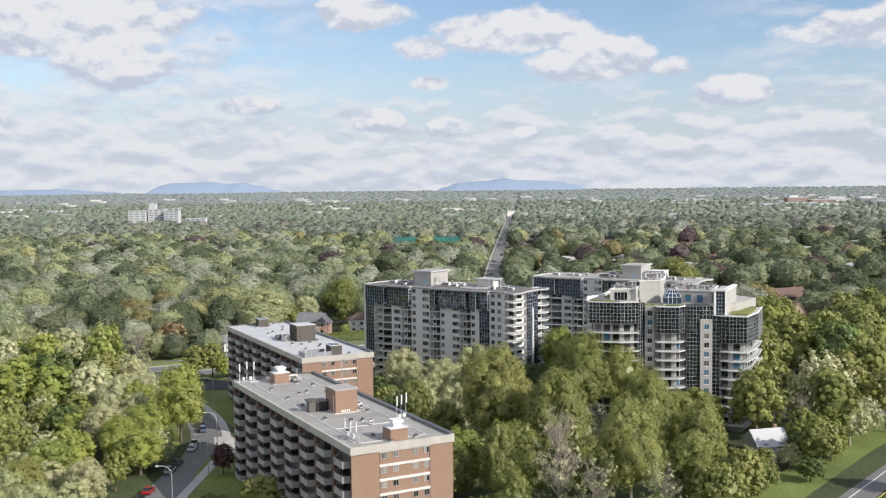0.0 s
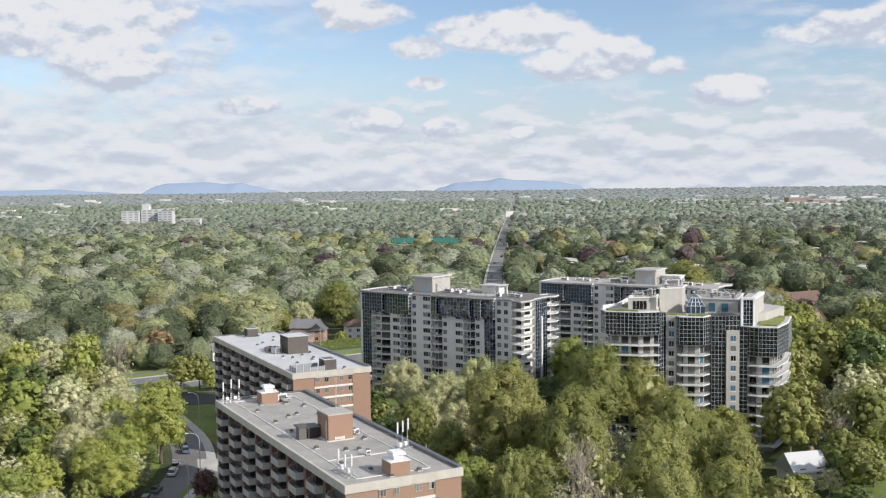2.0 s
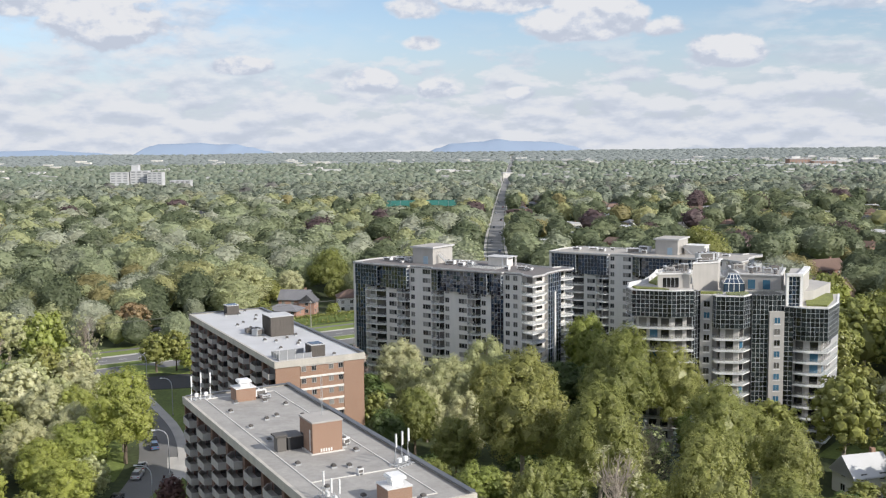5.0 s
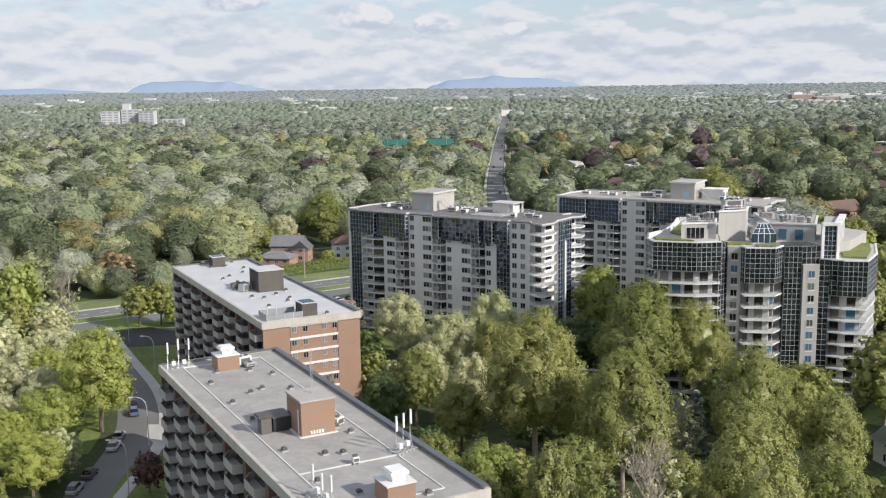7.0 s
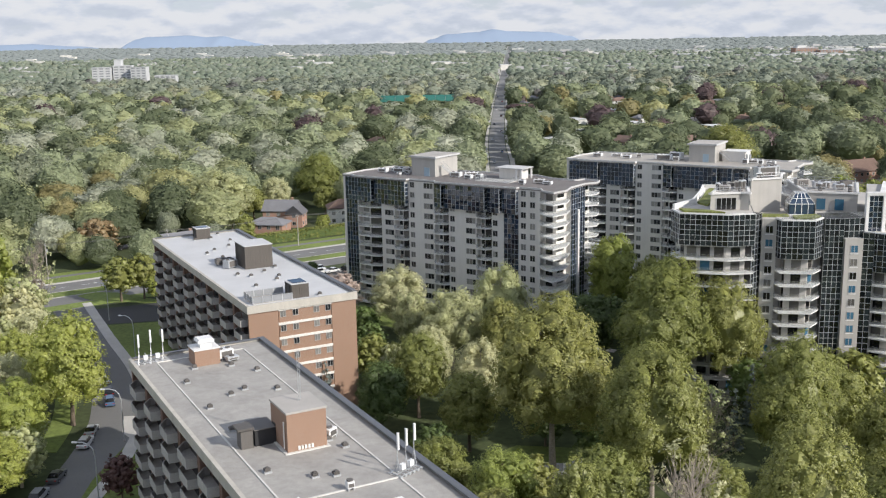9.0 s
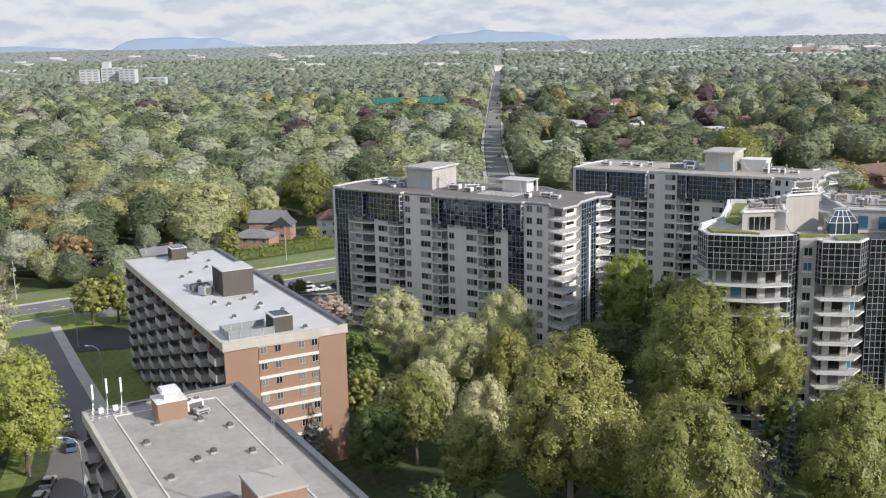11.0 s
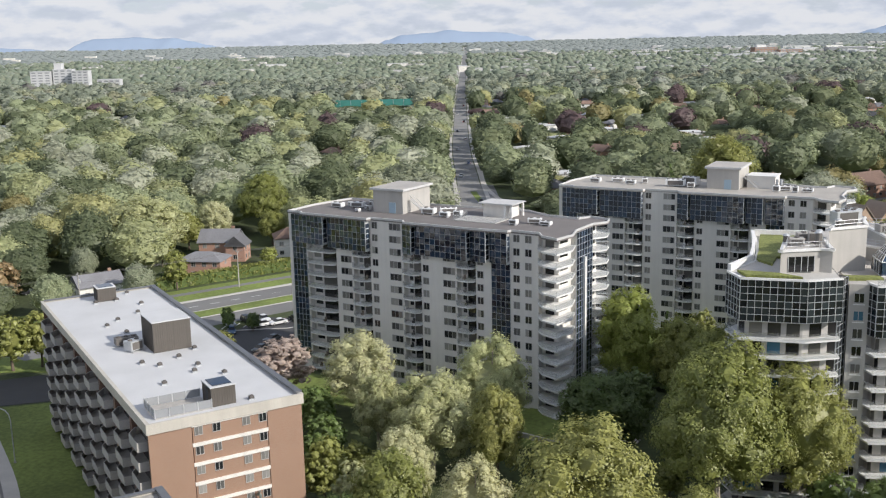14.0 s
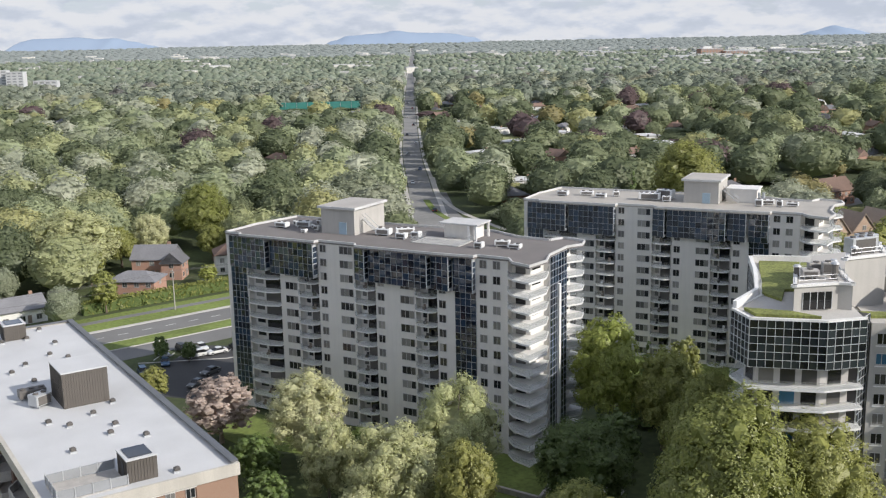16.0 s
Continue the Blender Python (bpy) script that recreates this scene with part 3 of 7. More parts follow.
def crown_arrays(kind, cards, size, seed, per=12, spread=0.42, gaps=0.0):
    """Sprays of small three-cornered leaves over the outside of the crown's boughs and clumps."""
    r = random.Random(seed)
    g = np.random.default_rng(seed)
    big, small = lobes_for(kind, r)
    lobes = big + small
    C = np.array([c for c, _ in lobes])
    R = np.array([q for _, q in lobes])
    area = R[:, 0] * R[:, 2]
    sprays = max(8, cards // per)
    m = sprays * 6
    pick = g.choice(len(lobes), size=m, p=area / area.sum())
    d = g.normal(size=(m, 3))
    d /= np.linalg.norm(d, axis=1, keepdims=True)
    depth = 0.94 + 0.10 * g.random(m) + 0.16 * g.random(m) ** 4
    P = C[pick] + d * R[pick] * depth[:, None]
    buried = np.zeros(m, bool)
    for c, q in zip(C, R):
        buried |= (((P - c) / (q * 0.88)) ** 2).sum(1) < 1
    keep = ~buried | (g.random(m) < 0.03)
    if gaps:
        keep &= np.sin(P[:, 0] * 1.9 + seed) * np.sin(P[:, 1] * 1.9 + 2) * np.sin(P[:, 2] * 1.3) < 1 - gaps
    P, d, pick = P[keep][:sprays], d[keep][:sprays], pick[keep][:sprays]
    sprays = len(P)
    rad = spread * (0.6 + 0.8 * g.random(sprays))
    P, d, rad = np.repeat(P, per, 0), np.repeat(d, per, 0), np.repeat(rad, per)
    n = len(P)
    off = g.normal(size=(n, 3)) * 0.62
    off = np.where(((off * d).sum(1) < -0.2)[:, None], -off, off)
    rise = 1.15 if kind in ("poplar", "willow") else 1.0
    P = P + off * rad[:, None] * (1, 1, rise)
    whole = (P - (0, 0, 9.0)) / (5.5, 5.5, 8.5)
    nor = d * 0.66 + off * 0.12 + whole * 0.62 + g.normal(size=(n, 3)) * 0.36 + np.array([0, 0, 0.10])
    nor /= np.linalg.norm(nor, axis=1, keepdims=True)
    a = np.cross(nor, g.normal(size=(n, 3)))
    a /= np.linalg.norm(a, axis=1, keepdims=True)
    b = np.cross(nor, a)
    s = size * (0.6 + 0.8 * g.random(n))[:, None]
    V = np.stack([P + a * s * 1.15, P + b * s * 0.7 - a * s * 0.6, P - b * s * 0.7 - a * s * 0.5], 1).reshape(-1, 3)
    F = np.arange(3 * n).reshape(-1, 3)
    return V, F


def core_arrays(kind, seed, shrink=0.80):
    """The dense inside of the crown, so that little light passes straight through."""
    r = random.Random(seed)
    vs, fs = [], []
    big, _ = lobes_for(kind, r)
    if kind in CROWNS:
        R, zc, rz = CROWNS[kind][:3]
        big = big + [((0, 0, zc - 0.4), (R * 0.80, R * 0.80, rz * 0.78))]
    for c, q in big:
        ico_v, ico_f = ICO2 if q[0] > 3 else ICO
        o = len(vs)
        for x, y, z in ico_v:
            w = shrink * r.uniform(0.86, 1.06)
            vs.append((c[0] + x * q[0] * w, c[1] + y * q[1] * w, c[2] + z * q[2] * w))
        fs += [tuple(o + i for i in f) for f in ico_f]
    return vs, fs


def ico(sub):
    bm = BM()
    bmesh.ops.create_icosphere(bm, subdivisions=sub, radius=1)
    bm.verts.ensure_lookup_table()
    v = [tuple(p.co) for p in bm.verts]
    f = [tuple(p.index for p in fc.verts) for fc in bm.faces]
    bm.free()
    return v, f


ICO, ICO2, ICO3 = ico(1), ico(2), ico(3)


def crown_mesh(name, kind, cards, size, seed, leaf, per=12, spread=0.42):
    V, F = crown_arrays(kind, cards, size, seed, per, spread, gaps=0.22 if kind in ("poplar", "willow") else 0.12)
    cv, cf = core_arrays(kind, seed)
    o = len(V)
    me = bpy.data.meshes.new(name)
    me.from_pydata([*map(tuple, V), *cv], [], [*map(tuple, F.tolist()), *[tuple(i + o for i in f) for f in cf]])
    me.materials.append(leaf)
    return me


def trunk_mesh(name, kind, seed, mt, limbs=9, reach=4.2, radius=0.42):
    r = random.Random(seed + 50)
    bm = BM()
    top = 17 if kind != "bare" else 15
    prev, w = Vector((0, 0, -0.3)), radius
    for k in range(1, 6):
        p = Vector((r.uniform(-0.3, 0.3) * k * 0.5, r.uniform(-0.3, 0.3) * k * 0.5, top * k / 5))
        tube(bm, prev, p, w, w * 0.72, 7)
        prev, w = p, w * 0.72
    for k in range(limbs):
        z = r.uniform(4, 14)
        a = k * 2.4 + r.uniform(-0.3, 0.3)
        out = reach * r.uniform(0.6, 1.1) * (1.1 - z / 24)
        p = Vector((0, 0, z))
        q = Vector((out * math.cos(a), out * math.sin(a), z + r.uniform(1.5, 4.0)))
        tube(bm, p, q, 0.15, 0.06, 5)
        if kind == "bare":
            for _ in range(11):
                t = r.uniform(0.25, 1)
                s = p.lerp(q, t)
                e = s + Vector((r.uniform(-1.6, 1.6), r.uniform(-1.6, 1.6), r.uniform(0.6, 3.0)))
                tube(bm, s, e, 0.05, 0.02, 3)
                for _ in range(3):
                    e2 = s.lerp(e, r.uniform(0.4, 1)) + Vector((r.uniform(-0.9, 0.9), r.uniform(-0.9, 0.9), r.uniform(0.3, 1.4)))
                    tube(bm, s.lerp(e, 0.5), e2, 0.03, 0.012, 3)
    me = mesh_of(name, bm)
    me.materials.append(mt)
    return me


L_OLIVE, L_SILVER = leaf_material("olive_leaves", G_OLIVE), leaf_material("silvery_leaves", G_SILVER)
L_DARK, L_LIME = leaf_material("dark_leaves", G_DARK), leaf_material("yellow_green_leaves", G_LIME)
L_RUST = leaf_material("rusty_leaves", G_RUST)
L_SPRUCE, L_PLUM = leaf_material("blue_needles", G_SPRUCE), leaf_material("plum_leaves", G_PLUM)
L_FAR = leaf_material("hazed_far_leaves", [(c[0] * 0.82, c[1] * 0.87, c[2] * 0.74) for c in G_FAR_HAZED], 0.12, attribute=True, gloss=0.22, mottle=0.7)
L_MID = leaf_material("mixed_leaves_far", G_MIXED, 0.12, attribute=True, gloss=0.22, mottle=0.9)
# Half way to the hazed tints, so the painted haze deepens with distance.
L_MID_FAR = leaf_material("half_hazed_mixed_leaves", [tuple((a + b) / 2 for a, b in zip(c, e)) for c, e in zip(G_MIXED, G_FAR_HAZED + G_FAR_HAZED[:3])], 0.12, attribute=True, gloss=0.22, mottle=0.8)
L_DRY, L_MIXED = leaf_material("dry_pink_brown_leaves", G_DRY), leaf_material("mixed_leaves", G_MIXED, 0.2, attribute=True, gloss=0.22, mottle=1.6)
KINDS = {
    "olive": ("poplar", L_OLIVE, M_BARK_PALE, "tall olive-green poplar with upright boughs", 4),
    "silver": ("willow", L_SILVER, M_BARK_PALE, "tree with pale silvery-green leaves", 3),
    "dark": ("round", L_DARK, M_BARK, "broad dark green deciduous tree", 2),
    "lime": ("round", L_LIME, M_BARK, "bright yellow-green leafy tree", 2),
    "green": ("oval", L_OLIVE, M_BARK, "full olive-green deciduous tree", 3),
    "spruce": ("spruce", L_SPRUCE, M_BARK, "narrow blue-green spruce tree", 1),
    "plum": ("round", L_PLUM, M_BARK, "dark plum-red ornamental tree", 1),
    "dry": ("oval", L_DRY, M_BARK_PALE, "pinkish-brown tree with drying leaves", 1),
    "rust": ("round", L_RUST, M_BARK, "green tree turning rusty brown", 1),
    "fir": ("spruce", L_DARK, M_BARK, "tall dark green fir tree", 1),
    "thin": ("oval", L_SILVER, M_BARK_PALE, "thin pale tree with bare grey branches", 2),
}
TREE_MESH = {}
for kname, (shape, leaf, bark, words, count) in KINDS.items():
    for k in range(count):
        seed = 11 * k + len(kname)
        if kname == "thin":
            V, F = crown_arrays(shape, 1500, 0.22, seed)
            cm = bpy.data.meshes.new("crown")
            cm.from_pydata([*map(tuple, V)], [], [*map(tuple, F.tolist())])
            cm.materials.append(leaf)
            tm = trunk_mesh("trunk", "bare", seed, bark, 16, 4.8, 0.30)
            cl = cm
        else:
            cm = crown_mesh("crown", shape, {"spruce": 4200}.get(shape, 19000), {"spruce": 0.17, "poplar": 0.155}.get(shape, 0.16), seed, leaf)
            cl = crown_mesh("crown", shape, {"spruce": 1500}.get(shape, 3000), {"spruce": 0.26}.get(shape, 0.34), seed, leaf)
            tm = trunk_mesh("trunk", shape, seed, bark)
        fine = crown_mesh("crown", shape, 34000, 0.115, seed, leaf, 10, 0.32) if kname in ("olive", "silver") and k < 2 else cm
        TREE_MESH[kname, k] = (tm, cm, cl, fine)


def plant(kname, x, y, height, width=1.0, r=rng):
    shape, leaf, bark, words, count = KINDS[kname]
    # The tallest trees round the lawn, which the walk passes nearest, carry the finest leaves.
    tall = kname in ("olive", "silver") and width > 12 and -10 < x < 60 and y < 305
    tm, near, far, fine = TREE_MESH[kname, r.randrange(2 if tall else count)]
    cm = near if (height > 13 or width > 9.4) and (y < 300 and 0 < x < 66 or y < 335 and -14 < x < 52 or y < 310 and -90 < x < -50 or y > 440) else far
    cm = fine if tall else cm
    s = height / 20
    # Above 3 the width is the crown's own breadth in metres, else a factor.
    w = width / (2.15 * CROWNS[shape][0]) if width > 3 else s * width
    ob = thing("tree", words, "tree", Matrix.LocRotScale((x, y, gz(y) - 0.05), Euler((0, 0, r.uniform(0, 6.28))), (w, w, s)), "trees")
    part("trunk", tm, None, ob)
    part("crown", cm, None, ob)
    return ob


def inside(p, poly):
    x, y = p
    c = False
    for (x0, y0), (x1, y1) in zip(poly, poly[1:] + poly[:1]):
        if (y0 > y) != (y1 > y) and x < (x1 - x0) * (y - y0) / (y1 - y0) + x0:
            c = not c
    return c


def near_line(p, line, dist):
    p = Vector(p)
    for a, b in zip(line, line[1:]):
        a, b = Vector(a), Vector(b)
        t = max(0, min(1, (p - a).dot(b - a) / max(1e-6, (b - a).length_squared)))
        if (a + (b - a) * t - p).length < dist:
            return True
    return False


CLEAR = [
    [(-16, 163), (12, 176), (-24, 246), (-50, 234)], [(-36, 253), (-8, 265), (-42, 338), (-69, 327)],
    [(-25, 345), (28, 305), (46, 326), (-6, 370)], [(36, 372), (84, 340), (106, 360), (50, 402)],
    [(41, 262), (88, 258), (104, 290), (88, 316), (56, 308)], [(14, 212), (20, 212), (27, 226), (27, 238), (14, 238)],
    [(-50, 360), (-25, 348), (-14, 370), (-8, 390), (-34, 394)],
    [(-90, 362), (-80, 330), (-50, 282), (-28, 258), (-14, 270), (-55, 345)], [(-54, 268), (-48, 220), (-30, 160), (-8, 172), (-45, 246)],
    [(70, 216), (93, 230), (90, 254), (71, 248)], [(100, 286), (122, 280), (146, 302), (140, 316), (114, 316)],
    [(17, 300), (37, 298), (38, 328), (21, 330)], [(20, 456), (64, 480), (52, 600), (26, 600)], [(60, 350), (74, 342), (80, 352), (66, 366)], [(-28, 348), (-10, 333), (-16, 326), (-34, 342)],
    [(-68, 432), (-42, 432), (-40, 458), (-68, 458)], [(-70, 470), (-40, 470), (-40, 500), (-70, 500)], [(-60, 418), (-28, 440), (-28, 482), (-74, 482), (-74, 440)], [(138, 446), (172, 440), (176, 462), (140, 468)], [(110, 376), (136, 372), (182, 440), (138, 452)], [(178, 534), (204, 534), (206, 552), (178, 552)], [(-100, 396), (-72, 398), (-68, 432), (-94, 432)],
]
HIGHWAY = [(30, 141), (90, 206), (115, 236), (165, 296), (300, 440)]


def open_ground(p, margin=0.0):
    if near_line(p, HIGHWAY, 10.5) or near_line(p, STREET, (6.5 if p[0] < -60 and p[1] < 330 else 9.5) + margin) or near_line(p, AVE, (11.6 if p[1] < 640 else 10.3) + margin):
        return False
    q = Vector(p) - BOUL_O
    if (-21 if BOUL_A.dot(q) > -40 else -15) < BOUL_N.dot(q) < (29 if BOUL_A.dot(q) > 10 else 17.5):
        return False
    return not any(inside(p, c) for c in CLEAR)


# Trees that stand out, one by one: kind, x, y, height, width.
MARKED = [
    ("olive", 18.6, 237, 29.5, 19.5), ("olive", 30.8, 223, 26, 16), ("olive", 42.5, 268, 28, 18.5), ("olive", 54.5, 269.5, 25, 16), ("olive", 47, 287, 24, 12.5), ("lime", 43.5, 323, 22.5, 13), ("green", 51, 316, 18, 11),
    ("silver", 15, 301, 20.5, 13.5), ("silver", -7.2, 319, 16.5, 13.5), ("silver", 4.5, 291, 18, 14.5), ("silver", -4, 303, 14, 9), ("green", 14, 285, 17, 9), ("lime", 8.2, 212, 16, 10.5),
    ("olive", 53.1, 229, 24.5, 14.5), ("olive", 42.6, 194, 25.5, 14.5), ("thin", 28, 192, 24.5, 12), ("green", 21.5, 204, 18.5, 12), ("lime", 74, 258, 13.5, 12), ("dark", -9, 257, 13.5, 9.5),
    ("green", -2.5, 264, 16.5, 10.5), ("silver", 0, 277, 14.5, 9), ("olive", 16.5, 198, 20, 9.5), ("olive", 85, 250, 22, 15), ("green", 68.5, 247, 17, 12), ("green", 62, 238, 18, 11), ("dark", 32.5, 294, 15.5, 14.5),
    ("green", 26.5, 277, 14, 10), ("dark", 21, 262, 13, 11), ("olive", 64, 222, 19, 11), ("olive", 33.5, 247, 17, 9), ("silver", 8.5, 262, 15.5, 10.5), ("green", 6, 248, 14, 10), ("dark", -1, 236, 10, 8.5), ("dry", -22.5, 331, 12, 13),
    ("dark", -15, 312, 9, 8), ("dark", -13, 296, 9.5, 8), ("thin", -4, 309, 13.5, 8), ("thin", 34, 186, 17, 9), ("green", -12, 282, 11, 8), ("silver", -7, 271, 12, 8), ("dark", 40, 306, 12, 9), ("dark", 26, 240, 8, 8),
    ("dark", 46, 254, 9, 8), ("dark", 62, 258, 12, 10.5), ("green", 65.5, 252, 14.5, 11), ("dark", 57, 263, 10.5, 8.5), ("green", 69, 256, 13, 10), ("spruce", 49.5, 246, 10.5, 0.95), ("spruce", 55.8, 257, 11, 1.0), ("spruce", 46.2, 259, 9.5, 0.9), ("spruce", -19, 264, 11, 1.2), ("plum", 13.8, 225, 6, 0.8),
    ("green", 61, 334, 14, 0.9), ("lime", 56, 326, 10, 0.9), ("fir", 52, 328, 15, 1.4), ("thin", 47, 183, 16, 9), ("green", 57, 202, 15, 11), ("green", 18, 184, 14, 9), ("dark", 88, 220, 6, 7), ("green", 93, 240, 13, 9), ("dark", 70, 212, 10, 9),
    ("lime", -65.0, 264, 22, 14.5), ("lime", -69, 249, 14.5, 12), ("silver", -70, 204, 12, 10), ("silver", -67, 190, 11, 9), ("lime", -66.5, 232, 11.5, 11), ("lime", -74, 240, 13, 10), ("plum", -47, 232, 8, 1.2), ("lime", -80, 228, 12, 9),
    ("silver", -78, 268, 13, 10), ("green", -82, 354, 12.5, 10.5), ("green", -76.5, 356, 13, 8.5), ("lime", -71.5, 353, 8, 7), ("rust", -104, 406, 14.5, 13.5), ("silver", -77.5, 464, 22, 27), ("olive", -45, 506, 22, 19), ("green", -67, 479, 13, 11), ("silver", -60, 492, 15, 12), ("green", -71, 455, 11, 9), ("lime", -38, 452, 6, 6), ("dark", -64, 430, 6, 5), ("green", -40, 484, 12, 10), ("green", -60.6, 424, 11.5, 7.5), ("fir", 101, 500, 22, 1.1), ("olive", 128, 522, 29, 27), ("lime", 154, 463, 15.5, 11.5), ("dark", -34, 300, 6, 0.8), ("lime", -107, 330, 24, 14), ("thin", -96.5, 334, 22, 11), ("silver", -92, 312, 15, 12), ("thin", -120, 330, 17, 10), 
    ("dark", -40, 380, 6, 1.0), ("dark", -34, 378, 5, 1.2), ("silver", -84, 300, 13, 11), ("green", 76, 214, 7, 7), ("green", 80, 229, 6, 6.5), ("silver", 87, 231, 6.5, 6), ("dark", 91, 236, 8, 7), ("green", -30, 188, 12.5, 9.5), ("dark", -40, 197, 5.5, 7), ("dark", -44, 204, 4, 5), ("thin", 97, 250, 17, 9), ("silver", 118, 262, 11, 9), ("olive", -101, 318, 16, 10), ("lime", -82, 284, 13, 10), ("green", -37, 352, 8, 6),
    ("olive", 128, 385, 23, 14), ("olive", 137, 398, 23, 14), ("green", 146, 412, 21, 13),
]
for kname, x, y, h, w in MARKED:
    plant(kname, x, y, h, w)


def scatter(x0, x1, y0, y1, step, make, keep=None):
    y = y0
    while y < y1:
        x = x0
        while x < x1:
            p = (x + rng.uniform(-0.4, 0.4) * step, y + rng.uniform(-0.4, 0.4) * step)
            if open_ground(p) and (keep is None or keep(p)) and not any((p[0] - m[1]) ** 2 + (p[1] - m[2]) ** 2 < (60 if m[3] > 15 else 36) for m in MARKED):
                make(p)
            x += step
        y += step


def choose(table):
    return rng.choices([k for k, _ in table], [w for _, w in table])[0]


MIX_RIGHT = [("olive", 6), ("green", 4), ("dark", 0.8), ("silver", 0.8), ("thin", 0.8), ("lime", 0.6)]
MIX_LEFT = [("silver", 5.0), ("green", 2.2), ("lime", 3.4), ("olive", 1.4), ("dark", 0.4), ("thin", 0.5)]
NEAR = []


def view_x(y, margin):
    """Half the width that may come into view at the distance y."""
    return 0.46 * (y + 10) + margin


def view_right(y, margin):
    return max(view_x(y, margin), 0.57 * (y - 150) + margin)


scatter(0, 60, 178, 236, 11.0, lambda p: NEAR.append((choose(MIX_RIGHT), p, rng.uniform(10, 17), 1.3)), lambda p: abs(p[0]) < view_x(p[1], 5))
scatter(-6, 44, 240, 330, 10.5, lambda p: NEAR.append((choose([("dark", 4), ("green", 1)]), p, rng.uniform(5, 8), 1.5)), None)
scatter(62, 112, 186, 246, 8.0, lambda p: NEAR.append((choose([("green", 3), ("silver", 2), ("dark", 1.5), ("lime", 1)]), p, rng.uniform(4.0, 6.5), 2.2)), lambda p: p[0] < view_right(p[1], -4))
scatter(60, 114, 188, 262, 10.0, lambda p: NEAR.append((choose(MIX_RIGHT), p, rng.uniform(8, 14), 1.4)), lambda p: p[0] < 92 or p[1] < 258)
scatter(60, 190, 225, 425, 12.0, lambda p: NEAR.append((choose(MIX_RIGHT), p, rng.uniform(17, 25), 1.25)), lambda p: p[0] < view_right(p[1], 4) and (p[0] > 96 or p[1] > 322 and p[0] > 80 or p[1] > 402))
scatter(-185, -64, 165, 392, 10.6, lambda p: NEAR.append((choose(MIX_LEFT), p, rng.uniform(8.5, 15) * (1.3 if p[1] > 285 and p[0] < -84 else 1.0), 1.35)), lambda p: -p[0] < view_x(p[1], 4))
NEAR.sort(key=lambda q: q[1][1])
for kname, p, h, w in NEAR[:300 - len(MARKED)]:
    plant(kname, *p, h, w)
REST = NEAR[300 - len(MARKED):]


def dome_arrays(cards, size, seed, low):
    """A rounded crown for trees far off: a bumpy dome closely covered with leaf sprays."""
    g = np.random.default_rng(seed)
    shift, fine = Vector((seed * 7.0, 0, 0)), Vector((0, seed * 5.0, 0))

    def swell(x, y, z):
        v = Vector((x, y, z))
        return 1.0 + 0.26 * noise.noise(v * 1.5 + shift) + 0.20 * noise.noise(v * 3.3 + fine) + 0.10 * noise.noise(v * 7.0 + shift)

    def place(d, w):
        return (d[0] * w * 5.6, d[1] * w * 5.6, 10.2 + d[2] * w * (9.2 if d[2] > 0 else 8.0))

    V = np.array([place(d, swell(*d) * (0.93 if cards else 1.0)) for d in low[0]])
    F = np.array(low[1])
    if cards:
        d = g.normal(size=(cards, 3))
        d[:, 2] = np.abs(d[:, 2]) * 1.1 - 0.35
        d /= np.linalg.norm(d, axis=1, keepdims=True)
        P = np.array([place(q, swell(*q) * w) for q, w in zip(d, 0.95 + 0.12 * g.random(cards))])
        nor = d + g.normal(size=(cards, 3)) * 0.42
        nor /= np.linalg.norm(nor, axis=1, keepdims=True)
        a = np.cross(nor, g.normal(size=(cards, 3)))
        a /= np.linalg.norm(a, axis=1, keepdims=True)
        b = np.cross(nor, a)
        s = size * (0.6 + 0.8 * g.random(cards))[:, None]
        V2 = np.stack([P + a * s * 1.15, P + b * s * 0.7 - a * s * 0.6, P - b * s * 0.7 - a * s * 0.5], 1).reshape(-1, 3)
        F = np.concatenate([F, np.arange(3 * cards).reshape(-1, 3) + len(V)])
        V = np.concatenate([V, V2])
    return V, F


def wood(name, places, cards, size, label, low, leaf=None):
    """Many trees in one mesh; each carries its own tint."""
    protos = [dome_arrays(cards, size, 60 + k, low) for k in range(7)]
    Vs, Fs, tints, o = [], [], [], 0
    for x, y, h, w in places:
        V, F = protos[rng.randrange(7)]
        a = rng.uniform(0, 6.28)
        s = h / 20
        q = V * (s * w, s * w, s)
        Vs.append(np.stack([q[:, 0] * math.cos(a) - q[:, 1] * math.sin(a) + x, q[:, 0] * math.sin(a) + q[:, 1] * math.cos(a) + y, q[:, 2] + gz(y)], 1))
        Fs.append(F + o)
        o += len(V)
        # Darker greens and more plum and rust among the gardens east of the avenue.
        shade = rng.choices(range(12), (0.5, 2.5, 6, 1.2, 0.3, 5, 1.5, 6, 0.4, 1.5, 1.6, 1.5) if x > 60 + 0.02 * y else (2.2, 4, 3, 4, 1.2, 4, 1.2, 3, 1.6, 4, 0.3, 0.1))[0]
        tint = (shade + 0.3) / 11 * 0.975
        tints += [tint] * len(F)
    me = bpy.data.meshes.new(name)
    V, F = np.concatenate(Vs), np.concatenate(Fs)
    me.from_pydata(V.tolist(), [], F.tolist())
    me.attributes.new("tint", "FLOAT", "FACE").data.foreach_set("value", np.array(tints, np.float32))
    me.materials.append(leaf or L_MIXED)
    if not cards:
        me.polygons.foreach_set("use_smooth", np.ones(len(me.polygons), bool))
    return tagged(new(name, me), label, "trees", kind="stuff")


MID, MID2, FAR, BACK = [(*p, h, w) for _, p, h, w in REST], [], [], []
HOUSES = []


